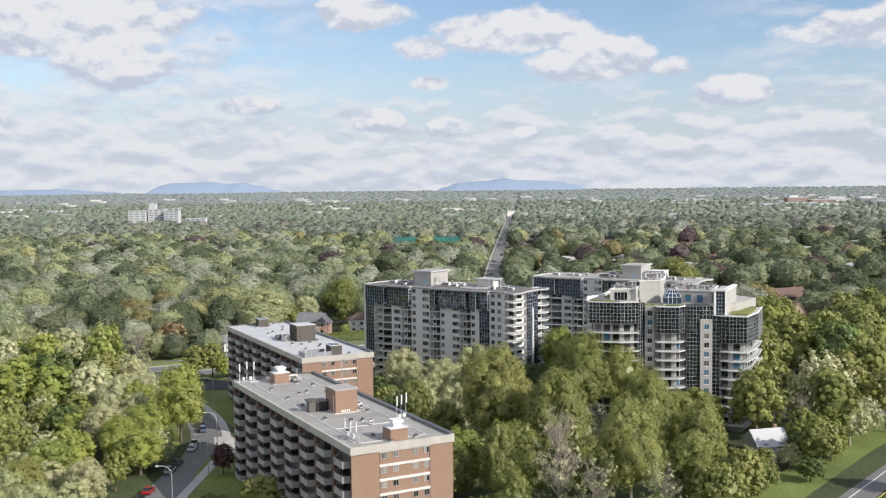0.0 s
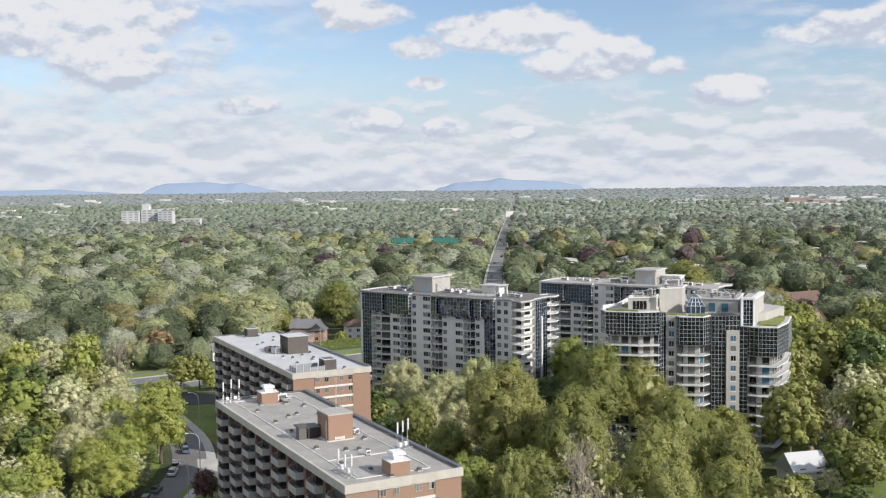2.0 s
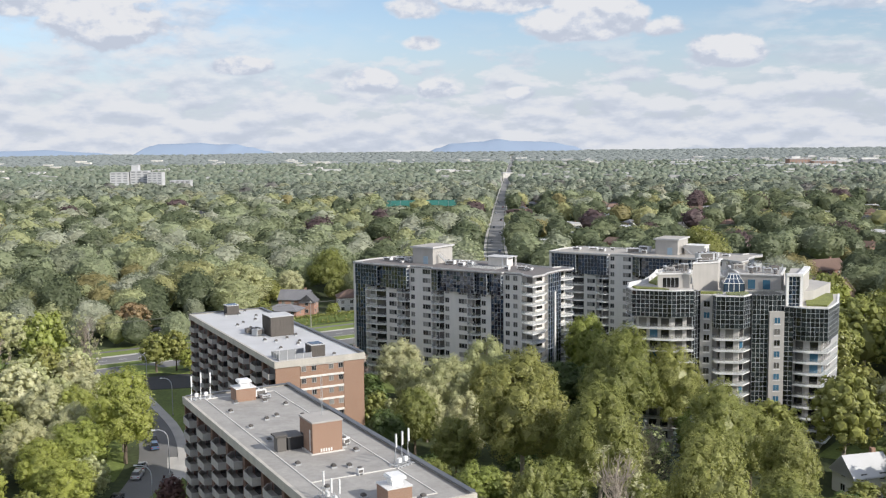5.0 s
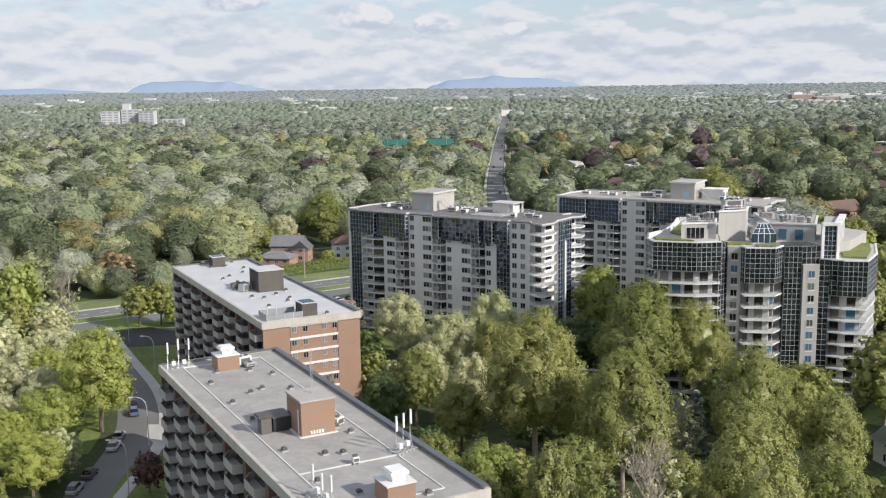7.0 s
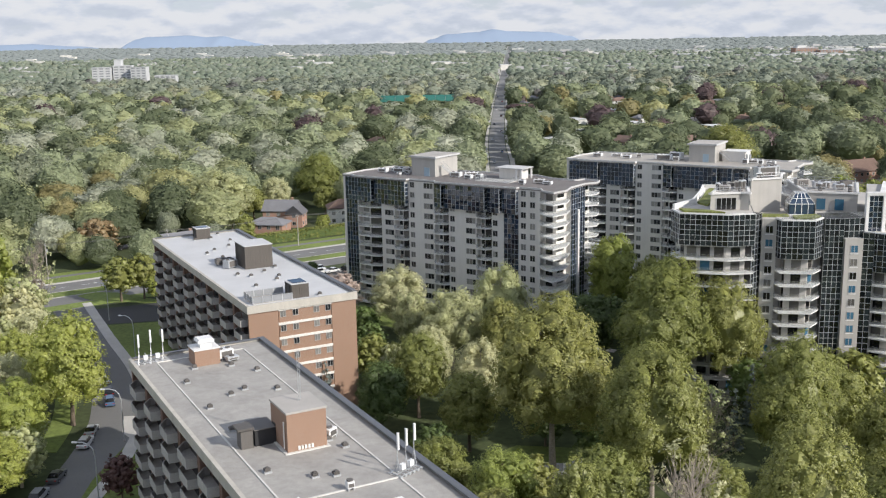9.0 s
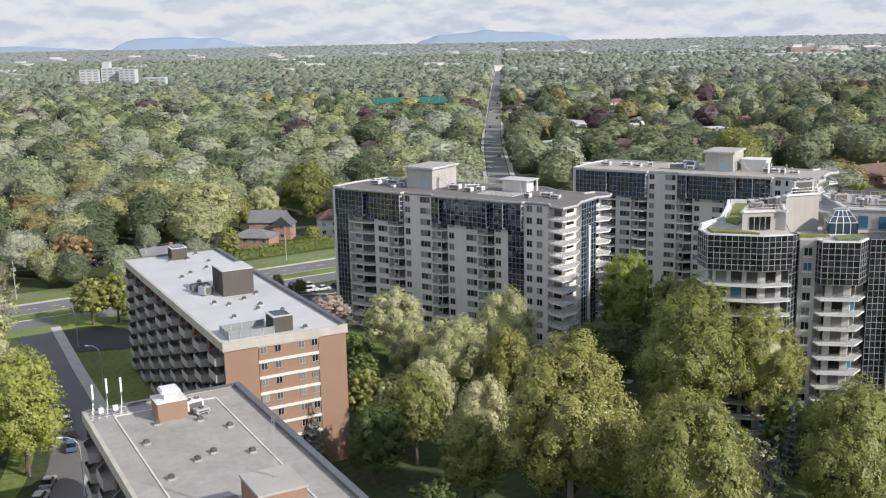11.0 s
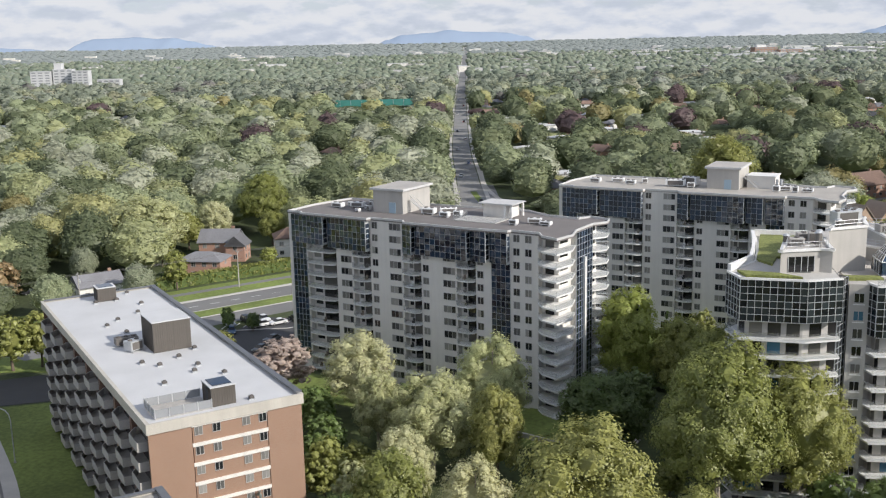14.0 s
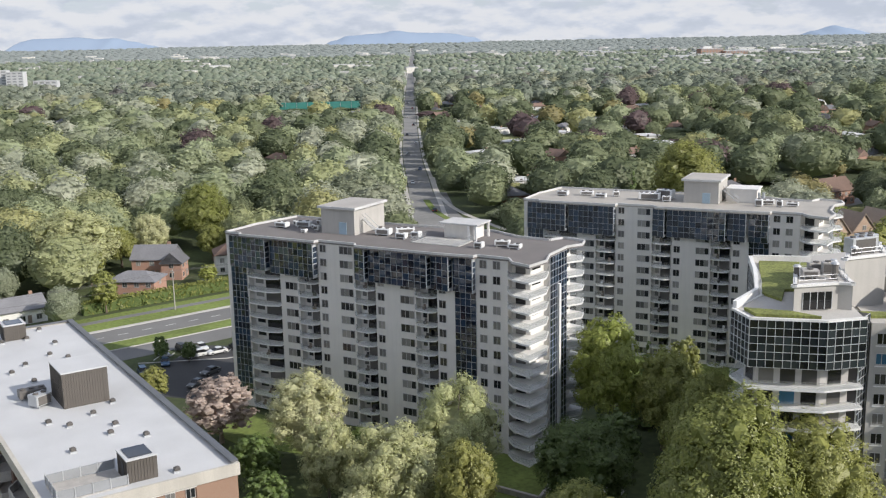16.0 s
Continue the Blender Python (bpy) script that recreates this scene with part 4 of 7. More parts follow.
OPENED = [(191, 542), (155, 452), (148, 452), (163, 453), (197, 542), (-56, 470), (-32, 468), (-45, 1120), (-27, 1120), (-10, 1120), (8, 1120), (26, 1120)]


def low_front(p):
    """Trees stay low on the near side of the houses that show between them."""
    for a, b in HOUSES + OPENED:
        if -6 <= b - p[1] < 0.13 * b and abs(p[0] - a * (p[1] - 60) / (b - 60)) < 8.5:
            return 0.30
    return 1.0


def mid_keep(p):
    return -view_x(p[1], -10) < p[0] < view_right(p[1], 15) and not any((p[0] - a) ** 2 + (p[1] - b) ** 2 < 100 for a, b in HOUSES) and not any(m[2] > 400 and (p[0] - m[1]) ** 2 + (p[1] - m[2]) ** 2 < (3 + m[4] / 2) ** 2 for m in MARKED)


# ---- woods and distance ----
for _ in range(400):
    hy = rng.uniform(560, 1150)
    hx = rng.uniform(-0.44, 0.46) * hy
    if open_ground((hx, hy), 8) and all((hx - a) ** 2 + (hy - b) ** 2 > 900 for a, b in HOUSES) and len(HOUSES) < 52:
        if rng.random() < (0.9 if hx > 40 else 0.16):
            HOUSES.append((hx, hy))



def grove(x0, x1, y0, y1, sizes, tries, out, keep):
    """Crowns of uneven breadth, packed so that each keeps its own dome; great ones first, small ones in the gaps."""
    cells = {}
    for lo, hi in sizes:
        for _ in range(tries):
            p = (rng.uniform(x0, x1), rng.uniform(y0, y1))
            R = rng.uniform(lo, hi)
            cx, cy = int(p[0] // 12), int(p[1] // 12)
            if any((p[0] - a) ** 2 + (p[1] - b) ** 2 < (0.92 * (R + q)) ** 2 for i in (-2, -1, 0, 1, 2) for j in (-2, -1, 0, 1, 2) for a, b, q in cells.get((cx + i, cy + j), ())):
                continue
            if not (open_ground(p, R - 5.5) and keep(p)):
                continue
            cells.setdefault((cx, cy), []).append((*p, R))
            h = min(21.0, (5.5 + 1.45 * R) * rng.uniform(0.78, 1.2)) * low_front(p)
            out.append((*p, h, R / (5.8 * h / 20)))


scatter(95, 270, 396, 428, 12.0, lambda p: MID.append((*p, rng.uniform(14, 20) * low_front(p), 1.3)), lambda p: BOUL_N.dot(Vector(p) - BOUL_O) < -21 or BOUL_N.dot(Vector(p) - BOUL_O) > 29)
scatter(-240, -58, 385, 425, 13.0, lambda p: MID.append((*p, rng.uniform(9, 15), rng.uniform(1.3, 1.7))), lambda p: BOUL_N.dot(Vector(p) - BOUL_O) > 0 and mid_keep(p))
grove(-380, 420, 425, 800, ((7.5, 10.5), (5.5, 8.0), (3.5, 5.5)), 5000, MID, mid_keep)
grove(-690, 790, 800, 1500, ((7.5, 11.0), (5.5, 8.0), (4.0, 5.5)), 9000, MID2, mid_keep)
wood("woods", [q for q in MID if q[1] < 540], 2100, 0.36, "dense mixed green trees beyond the boulevard", ICO3)
wood("woods", [q for q in MID if q[1] >= 540], 620, 0.58, "dense mixed green trees of a leafy suburb", ICO2)
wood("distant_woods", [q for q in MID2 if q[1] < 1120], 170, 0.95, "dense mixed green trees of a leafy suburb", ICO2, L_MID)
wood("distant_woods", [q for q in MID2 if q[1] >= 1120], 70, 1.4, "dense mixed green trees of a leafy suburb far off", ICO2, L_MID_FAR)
y = 1500.0
LAST = []
while y < 4850:
    step = (11.5 if y < 2900 else 19.0) + (y - 1500) * 0.004
    x = -view_x(y, 0)
    while x < view_right(y, 20):
        p = (x + rng.uniform(-0.5, 0.5) * step, y + rng.uniform(-0.5, 0.5) * step)
        if not near_line(p, AVE[-20:], 9):
            low = 0.55 if 0.09 < x / y < 0.24 and y < 1700 else 1.0
            (FAR if y < 2900 else LAST).append((*p, rng.uniform(8, 15) * low, rng.uniform(1.5, 2.2)) if y < 2900 else (*p, rng.uniform(7.5, 9.5), rng.uniform(4, 6)))
        x += step
    y += step * 1.5
# Far haze put into the colour: a pale base that also glows by itself.
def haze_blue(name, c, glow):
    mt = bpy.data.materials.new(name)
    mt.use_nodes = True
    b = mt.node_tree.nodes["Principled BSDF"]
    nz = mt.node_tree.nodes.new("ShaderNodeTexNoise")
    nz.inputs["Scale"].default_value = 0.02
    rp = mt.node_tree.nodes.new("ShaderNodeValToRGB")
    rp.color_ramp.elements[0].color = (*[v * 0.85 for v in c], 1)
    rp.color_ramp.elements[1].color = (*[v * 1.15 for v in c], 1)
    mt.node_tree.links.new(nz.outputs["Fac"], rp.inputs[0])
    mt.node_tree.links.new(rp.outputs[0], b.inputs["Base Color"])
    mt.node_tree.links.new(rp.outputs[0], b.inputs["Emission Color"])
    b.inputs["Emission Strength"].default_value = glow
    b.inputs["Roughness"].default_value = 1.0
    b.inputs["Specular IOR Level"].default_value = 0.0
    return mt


# Haze over the far plain is painted onto its trees as glowing grey.
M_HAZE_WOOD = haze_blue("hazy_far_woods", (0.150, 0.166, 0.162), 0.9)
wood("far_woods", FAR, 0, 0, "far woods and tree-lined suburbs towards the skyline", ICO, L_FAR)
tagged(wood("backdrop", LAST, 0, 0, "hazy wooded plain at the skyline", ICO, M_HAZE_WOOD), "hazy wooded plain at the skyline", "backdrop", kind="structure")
# Unseen trees, added so that the tower glass has woods to reflect.
for _ in range(900):
    BACK.append((rng.uniform(-700, 700), rng.uniform(-900, -30), rng.uniform(10, 16), rng.uniform(1.4, 1.9)))
wood("woods_behind", BACK, 0, 0, "unseen mixed green trees added behind the viewpoint", ICO)


def mountain(ridge, y, label, color):
    """A far mountain from its skyline, rounded front and back."""
    verts, faces = [], []
    rows = [(-260, 0.0), (-170, 0.45), (-90, 0.8), (0, 1.0), (90, 0.6)]
    for off, h in rows:
        for k, (x, z) in enumerate(ridge):
            wob = noise.noise(Vector((x * 0.02, off * 0.02, 3))) * 0.12 * h * (1 - h) * 4
            verts.append((x, y + off, 20 + (z - 20) * min(1, h + wob)))
    n = len(ridge)
    for j in range(len(rows) - 1):
        faces += [(j * n + i, j * n + i + 1, (j + 1) * n + i + 1, (j + 1) * n + i) for i in range(n - 1)]
    me = bpy.data.meshes.new("mountain")
    me.from_pydata(verts, [], faces)
    for f in me.polygons:
        f.use_smooth = True
    me.materials.append(color)
    return tagged(new("mountain", me), label, "mountain", kind="structure")


# The mountains' haze is this blue colour and its added glow.
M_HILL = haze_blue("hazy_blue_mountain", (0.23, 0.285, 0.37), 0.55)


def skyline(points, y):
    """Ridge points (azimuth as x over y, elevation as height over distance) at the distance y, seen from half way along the path."""
    pts = []
    for (a0, e0), (a1, e1) in zip(points, points[1:]):
        for s in range(6):
            t = s / 6
            jag = 0.00022 * noise.noise(Vector((a0 * 300 + t * 3, 7, 0)))
            pts.append((a0 + (a1 - a0) * t, e0 + (e1 - e0) * (t * t * (3 - 2 * t)) + jag))
    pts.append(points[-1])
    return [(a * (y - 78), 68 + e * (y - 78)) for a, e in pts]


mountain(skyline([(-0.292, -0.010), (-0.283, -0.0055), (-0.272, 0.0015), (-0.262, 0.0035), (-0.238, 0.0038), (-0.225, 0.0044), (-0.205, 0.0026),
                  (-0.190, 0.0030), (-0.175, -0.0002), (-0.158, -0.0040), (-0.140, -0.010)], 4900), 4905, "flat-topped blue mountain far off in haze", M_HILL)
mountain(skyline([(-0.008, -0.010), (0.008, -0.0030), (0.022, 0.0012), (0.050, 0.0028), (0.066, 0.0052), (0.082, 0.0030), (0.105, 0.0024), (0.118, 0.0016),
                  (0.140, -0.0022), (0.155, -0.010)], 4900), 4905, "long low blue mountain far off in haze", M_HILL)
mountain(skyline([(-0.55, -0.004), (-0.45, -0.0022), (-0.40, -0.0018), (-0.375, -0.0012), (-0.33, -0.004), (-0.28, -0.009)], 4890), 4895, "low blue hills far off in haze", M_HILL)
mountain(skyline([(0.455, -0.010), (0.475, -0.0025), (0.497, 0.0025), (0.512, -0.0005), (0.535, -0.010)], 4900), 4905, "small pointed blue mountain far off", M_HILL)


# ---- brick apartment blocks ----
W, LEN = 20.0, 71.6
STOREY = 2.6


def brick_block(at, top, label, roof_mat, seam, seam_label):
    ob = thing("apartment_block", label, "apartment building", at)
    r = random.Random(int(top * 10))
    body_top = top - 1.35
    bm = BM()
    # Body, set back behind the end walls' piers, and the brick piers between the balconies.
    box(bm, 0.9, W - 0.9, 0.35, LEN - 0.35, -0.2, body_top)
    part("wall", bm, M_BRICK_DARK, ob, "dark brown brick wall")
    for y0, y1, sgn in ((0.0, 0.34, -1), (LEN - 0.34, LEN, 1)):
        part("end_wall", bx(0.0, 5.35, y0, y1, -0.2, body_top), M_BRICK, ob, "red-brown brick end wall")
        part("end_wall", bx(15.3, W, y0, y1, -0.2, body_top), M_BRICK, ob, "red-brown brick end wall")
        bm = BM()
        y0b, y1b = (y0 + 0.14, y1 + 0.005) if sgn < 0 else (y0 - 0.005, y1 - 0.14)
        box(bm, 5.5, 15.29, y0b, y1b, -0.2, body_top)
        part("end_wall", bm, M_BRICK, ob, "red-brown brick end wall")
    bays = 8
    bw = LEN / bays
    for side in (0, 1):
        for k in range(bays + 1):
            y0 = max(0.36, k * bw - 0.55)
            y1 = min(LEN - 0.36, k * bw + 0.55)
            x0, x1 = (0.02, 0.88) if side == 0 else (W - 0.88, W - 0.02)
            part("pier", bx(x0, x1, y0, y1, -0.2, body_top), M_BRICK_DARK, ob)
    # Fascia and parapet.
    bm = BM()
    for a in ((-0.25, W + 0.25, -0.25, 0.05), (-0.25, W + 0.25, LEN - 0.05, LEN + 0.25), (-0.25, 0.25, 0.05, LEN - 0.05), (W - 0.25, W + 0.25, 0.05, LEN - 0.05)):
        box(bm, *a, body_top - 0.02, top)
    part("fascia", bm, M_CONC_TAN, ob, "tan concrete fascia")
    part("roof", bx(0.25, W - 0.25, 0.05, LEN - 0.05, body_top - 0.01, top - 0.28), roof_mat, ob)
    bm = BM()
    box(bm, W - 0.55, W + 0.28, 0.3, LEN + 0.28, top + 0.002, top + 0.22)
    box(bm, 0.3, W - 0.55, LEN - 0.3, LEN + 0.28, top + 0.002, top + 0.16)
    part("parapet_flashing", bm, M_FLASH, ob, "dark grey metal parapet flashing")
    # End windows with white bands over them.
    win, pane_m = mesh_of("window_frame", window_bm(1.05, 1.15)), mesh_of("pane", box(bx(-0.465, -0.032, -0.02, 0.02, -0.515, 0.515), 0.032, 0.465, -0.02, 0.02, -0.515, 0.515))
    win.materials.append(M_FRAME)
    pane_m.materials.append(M_WINDOW)
    for k in range(8):
        zt = top - 1.15 - k * STOREY
        for face, yb in ((0, 0.10), (1, LEN - 0.10)):
            part("band", bx(5.36, 15.29, yb - 0.18, yb + 0.10, zt - 0.42, zt) if face == 0 else bx(5.36, 15.29, yb - 0.10, yb + 0.18, zt - 0.42, zt), M_BAND, ob, "white concrete band")
            for x in (6.25, 8.55, 12.45, 14.65):
                w = part("window", win, None, ob, at=pose(x, yb, zt - 1.05))
                part("pane", pane_m, None, w)
    # Balconies in eight stacks on both long sides.
    me_par, me_slab, me_door = balcony_meshes(6.1, 1.95)
    for side in (0, 1):
        for k in range(bays):
            for f in range(8):
                zf = top - 1.30 - (f + 1) * STOREY
                yc = (k + 0.5) * bw
                m = pose(0.88, yc, zf, 0, 0, 90) if side == 0 else pose(W - 0.88, yc, zf, 0, 0, -90)
                b = part("balcony", me_slab, None, ob, at=m)
                part("balcony_parapet", me_par, None, b)
                part("balcony_door", me_door, None, b, at=pose(r.uniform(-0.5, 0.5), 0, 0))
    # Raised seams on the roof.
    bm = BM()
    zr = top - 0.27
    for x in (3.1, W - 4.0):
        box(bm, x - 0.1, x + 0.1, 3.0, LEN - 3.0, zr - 0.02, zr + 0.10)
    for y in (3.0, 15.2, LEN - 3.0):
        box(bm, 3.2, W - 4.1, y - 0.1, y + 0.1, zr - 0.02, zr + 0.10)
    if seam:
        part("roof_seam", bm, seam, ob, seam_label)
    else:
        bm.free()
    return ob


def window_bm(w, h, d=0.10, t=0.06):
    bm = BM()
    for a in ((-w / 2, -w / 2 + t, -h / 2, h / 2), (w / 2 - t, w / 2, -h / 2, h / 2), (-w / 2 + t, w / 2 - t, -h / 2, -h / 2 + t), (-w / 2 + t, w / 2 - t, h / 2 - t, h / 2), (-t / 2, t / 2, -h / 2 + t, h / 2 - t)):
        box(bm, a[0], a[1], -d / 2, d / 2, a[2], a[3])
    return bm


def balcony_meshes(w, depth):
    """A concrete balcony with splayed sides, reaching out towards +y; its floor at z = 0."""
    out = [(-w / 2, 0.0), (w / 2, 0.0), (w / 2 - 0.2, 0.75), (w / 2 - 1.9, depth), (-w / 2 + 0.2, depth)]
    bs = prism(BM(), out, -0.12, 0.1)
    bp = BM()
    front = [out[1], out[2], out[3], out[4], out[0]]
    for (x0, y0), (x1, y1) in zip(front, front[1:]):
        d = Vector((x1 - x0, y1 - y0)).normalized()
        n = Vector((-d.y, d.x)) * 0.12
        prism(bp, [(x0, y0), (x1, y1), (x1 + n.x, y1 + n.y), (x0 + n.x, y0 + n.y)], 0.1, 1.12)
    bd = bx(-1.9, 1.9, -0.06, 0.04, 0.12, 2.15)
    ms = []
    for nm, b, mt in (("balcony_parapet", bp, M_CONC), ("balcony", bs, M_CONC), ("balcony_door", bd, M_DOORGLASS)):
        me = mesh_of(nm, b)
        me.materials.append(mt)
        ms.append(me)
    return ms


AT_A, AT_B = pose(-10.96, 168.0, 0, 0, 0, 27.4), pose(-31.3, 258.4, 0, 0, 0, 26.95)
TOP_A, TOP_B = 22.5, 23.0
brick_block(AT_A, TOP_A, "eight-storey red-brown brick apartment block with a grey gravel roof", M_ROOF_GREY, M_SEAM, "pale roof seam")
brick_block(AT_B, TOP_B, "eight-storey red-brown brick apartment block with a white roof", M_ROOF_WHITE, None, "")


def on_roof(at, top, x, y, turn=0.0):
    return at @ pose(x, y, top - 0.28, 0, 0, turn)


# ---- grey towers with dark glass ----
PANES = {}


def curtain_wall(ob, p0, p1, z0, z1, glass, cell=(1.15, 1.2), cap=280, label="", r=random.Random(3), bars=None):
    """A grid of mullions from p0 to p1, its face to the right of that way, with a pane in each cell."""
    p0, p1 = Vector(p0), Vector(p1)
    d = p1 - p0
    length = d.length
    ang = math.degrees(math.atan2(d.y, d.x))
    nx, nz = max(1, round(length / cell[0])), max(1, round((z1 - z0) / cell[1]))
    w, h = length / nx, (z1 - z0) / nz
    bm = BM()
    for i in range(nx + 1):
        x = i * w
        box(bm, max(0, x - 0.03), min(length, x + 0.03), -0.08, 0.06, 0, z1 - z0)
    for j in range(nz + 1):
        z = j * h
        for i in range(nx):
            box(bm, i * w + 0.031, (i + 1) * w - 0.031, -0.065, 0.06, max(0, z - 0.03), min(z1 - z0, z + 0.03))
    wall = part("curtain_wall", bm, bars or M_MULLION, ob, label or "grid of dark glass panes in pale mullions", pose(p0.x, p0.y, z0, 0, 0, ang))
    me = bpy.data.meshes.new("pane")
    a, b = w / 2 - 0.025, h / 2 - 0.025
    me.from_pydata([(-a, -0.012, -b), (a, -0.012, -b), (a, -0.012, b), (-a, -0.012, b), (-a, 0.012, -b), (a, 0.012, -b), (a, 0.012, b), (-a, 0.012, b)], [],
                   [(0, 1, 2, 3), (5, 4, 7, 6), (4, 0, 3, 7), (1, 5, 6, 2), (3, 2, 6, 7), (4, 5, 1, 0)])
    me.materials.append(glass)
    rest_v, rest_f = [], []
    for i in range(nx):
        for j in range(nz):
            m = pose((i + 0.5) * w, 0.0, (j + 0.5) * h, r.uniform(-1.1, 1.1), 0, r.uniform(-1.1, 1.1))
            if PANES.get(ob, 0) < cap:
                PANES[ob] = PANES.get(ob, 0) + 1
                part("pane", me, None, wall, at=m)
            else:
                o = len(rest_v)
                rest_v += [tuple(m @ v.co) for v in me.vertices]
                rest_f += [tuple(o + q for q in f.vertices) for f in me.polygons]
    if rest_v:
        mr = bpy.data.meshes.new("panes")
        mr.from_pydata(rest_v, [], rest_f)
        mr.materials.append(glass)
        tagged(part("panes", mr, None, wall), kind="stuff")
    return wall


def rail_bm(line, h=1.0, z=0.0, t=0.05):
    bm = BM()
    for (x0, y0), (x1, y1) in zip(line, line[1:]):
        d = Vector((x1 - x0, y1 - y0)).normalized()
        n = Vector((-d.y, d.x)) * t
        prism(bm, [(x0, y0), (x1, y1), (x1 + n.x, y1 + n.y), (x0 + n.x, y0 + n.y)], z, z + h)
    return bm


def shared(nm, bm, mt):
    me = mesh_of(nm, bm)
    me.materials.append(mt)
    return me


def window_meshes(w, h, lights):
    bm = BM()
    t, d = 0.07, 0.12
    box(bm, -w / 2, w / 2, -d / 2, d / 2, -h / 2, -h / 2 + t)
    box(bm, -w / 2, w / 2, -d / 2, d / 2, h / 2 - t, h / 2)
    for k in range(lights + 1):
        x = -w / 2 + t / 2 + (w - t) * k / lights
        box(bm, x - t / 2, x + t / 2, -d / 2 + 0.002, d / 2, -h / 2 + t, h / 2 - t)
    glass = BM()
    for k in range(lights):
        x0, x1 = -w / 2 + t / 2 + (w - t) * k / lights, -w / 2 + t / 2 + (w - t) * (k + 1) / lights
        box(glass, x0 + t / 2 + 0.002, x1 - t / 2 - 0.002, -0.02, 0.03, -h / 2 + t + 0.002, h / 2 - t - 0.002)
    return shared("window", bm, M_FRAME), shared("pane", glass, M_WINDOW)


WIDE, SMALL = window_meshes(2.7, 1.4, 3), window_meshes(1.35, 1.4, 2)
TOP = 33.0


def rooftop_unit(m, size, label="white rooftop air-handling unit", mt=None, legs=True):
    w, d, h = size
    ob = thing("rooftop_unit", label, "rooftop unit", m, "rooftop units")
    bm = bx(-w / 2, w / 2, -d / 2, d / 2, 0.25, h)
    bmesh.ops.bevel(bm, geom=bm.edges[:], offset=0.05, segments=1, affect="EDGES")
    part("casing", bm, mt or M_WHITE, ob)
    for sx in (-1, 1):
        part("rail", bx(sx * w * 0.35 - 0.06, sx * w * 0.35 + 0.06, -d / 2, d / 2, 0.0, 0.25), M_GALV, ob)
    n = max(1, int(w / 1.1))
    for k in range(n):
        x = -w / 2 + (k + 0.5) * w / n
        part("fan_cowl", tube(BM(), (x, 0, h), (x, 0, h + 0.16), 0.36, 0.36, 10), M_VENT, ob)
    part("grille", bx(-w * 0.38, w * 0.38, -d / 2 - 0.03, -d / 2 + 0.001, 0.4, h - 0.2), M_VENT, ob)
    return ob


UNITS_C = ((6.5, 8.6, 0, (2.6, 1.4, 1.1)), (10.2, 10.5, 12, (3.0, 1.3, 1.2)), (8.0, 11.5, 0, (1.4, 1.2, 1.0)), (28.5, 9.6, 8, (2.8, 1.6, 1.3)), (31.6, 12.0, 35, (3.4, 1.4, 1.2)), (33.2, 8.0, 0, (2.0, 1.2, 1.1)),
           (35.2, 9.8, 0, (1.6, 1.3, 1.2)), (49.4, 6.2, 0, (1.5, 1.2, 1.1)), (52.4, 9.0, 15, (2.6, 1.2, 1.1)), (55.2, 8.0, 0, (2.2, 1.2, 0.9)), (13.5, 6.0, 0, (1.0, 0.9, 0.7)), (13.0, 10.0, 20, (1.1, 0.9, 0.9)), (14.6, 8.4, 0, (0.9, 0.8, 1.1)),
           (26.0, 12.5, 0, (1.2, 1.0, 0.8)), (12.4, 12.4, 0, (0.8, 0.8, 1.3)))
UNITS_D = ((6.0, 8.6, 0, (2.6, 1.4, 1.1)), (11.0, 10.5, 12, (3.0, 1.3, 1.0)), (15.0, 8.0, 0, (2.4, 1.2, 1.0)), (17.5, 11.0, 20, (1.4, 1.2, 1.2)), (25.6, 8.6, 12, (4.6, 2.2, 1.6)), (28.6, 10.8, -14, (3.6, 1.8, 2.1)), (29.6, 7.2, 5, (1.8, 1.2, 1.3)),
           (48.6, 7.2, 0, (1.5, 1.2, 1.5)), (50.0, 9.8, 15, (2.6, 1.2, 1.1)), (52.6, 7.6, 0, (1.2, 1.0, 1.4)), (55.0, 9.0, 0, (2.4, 1.2, 0.9)))


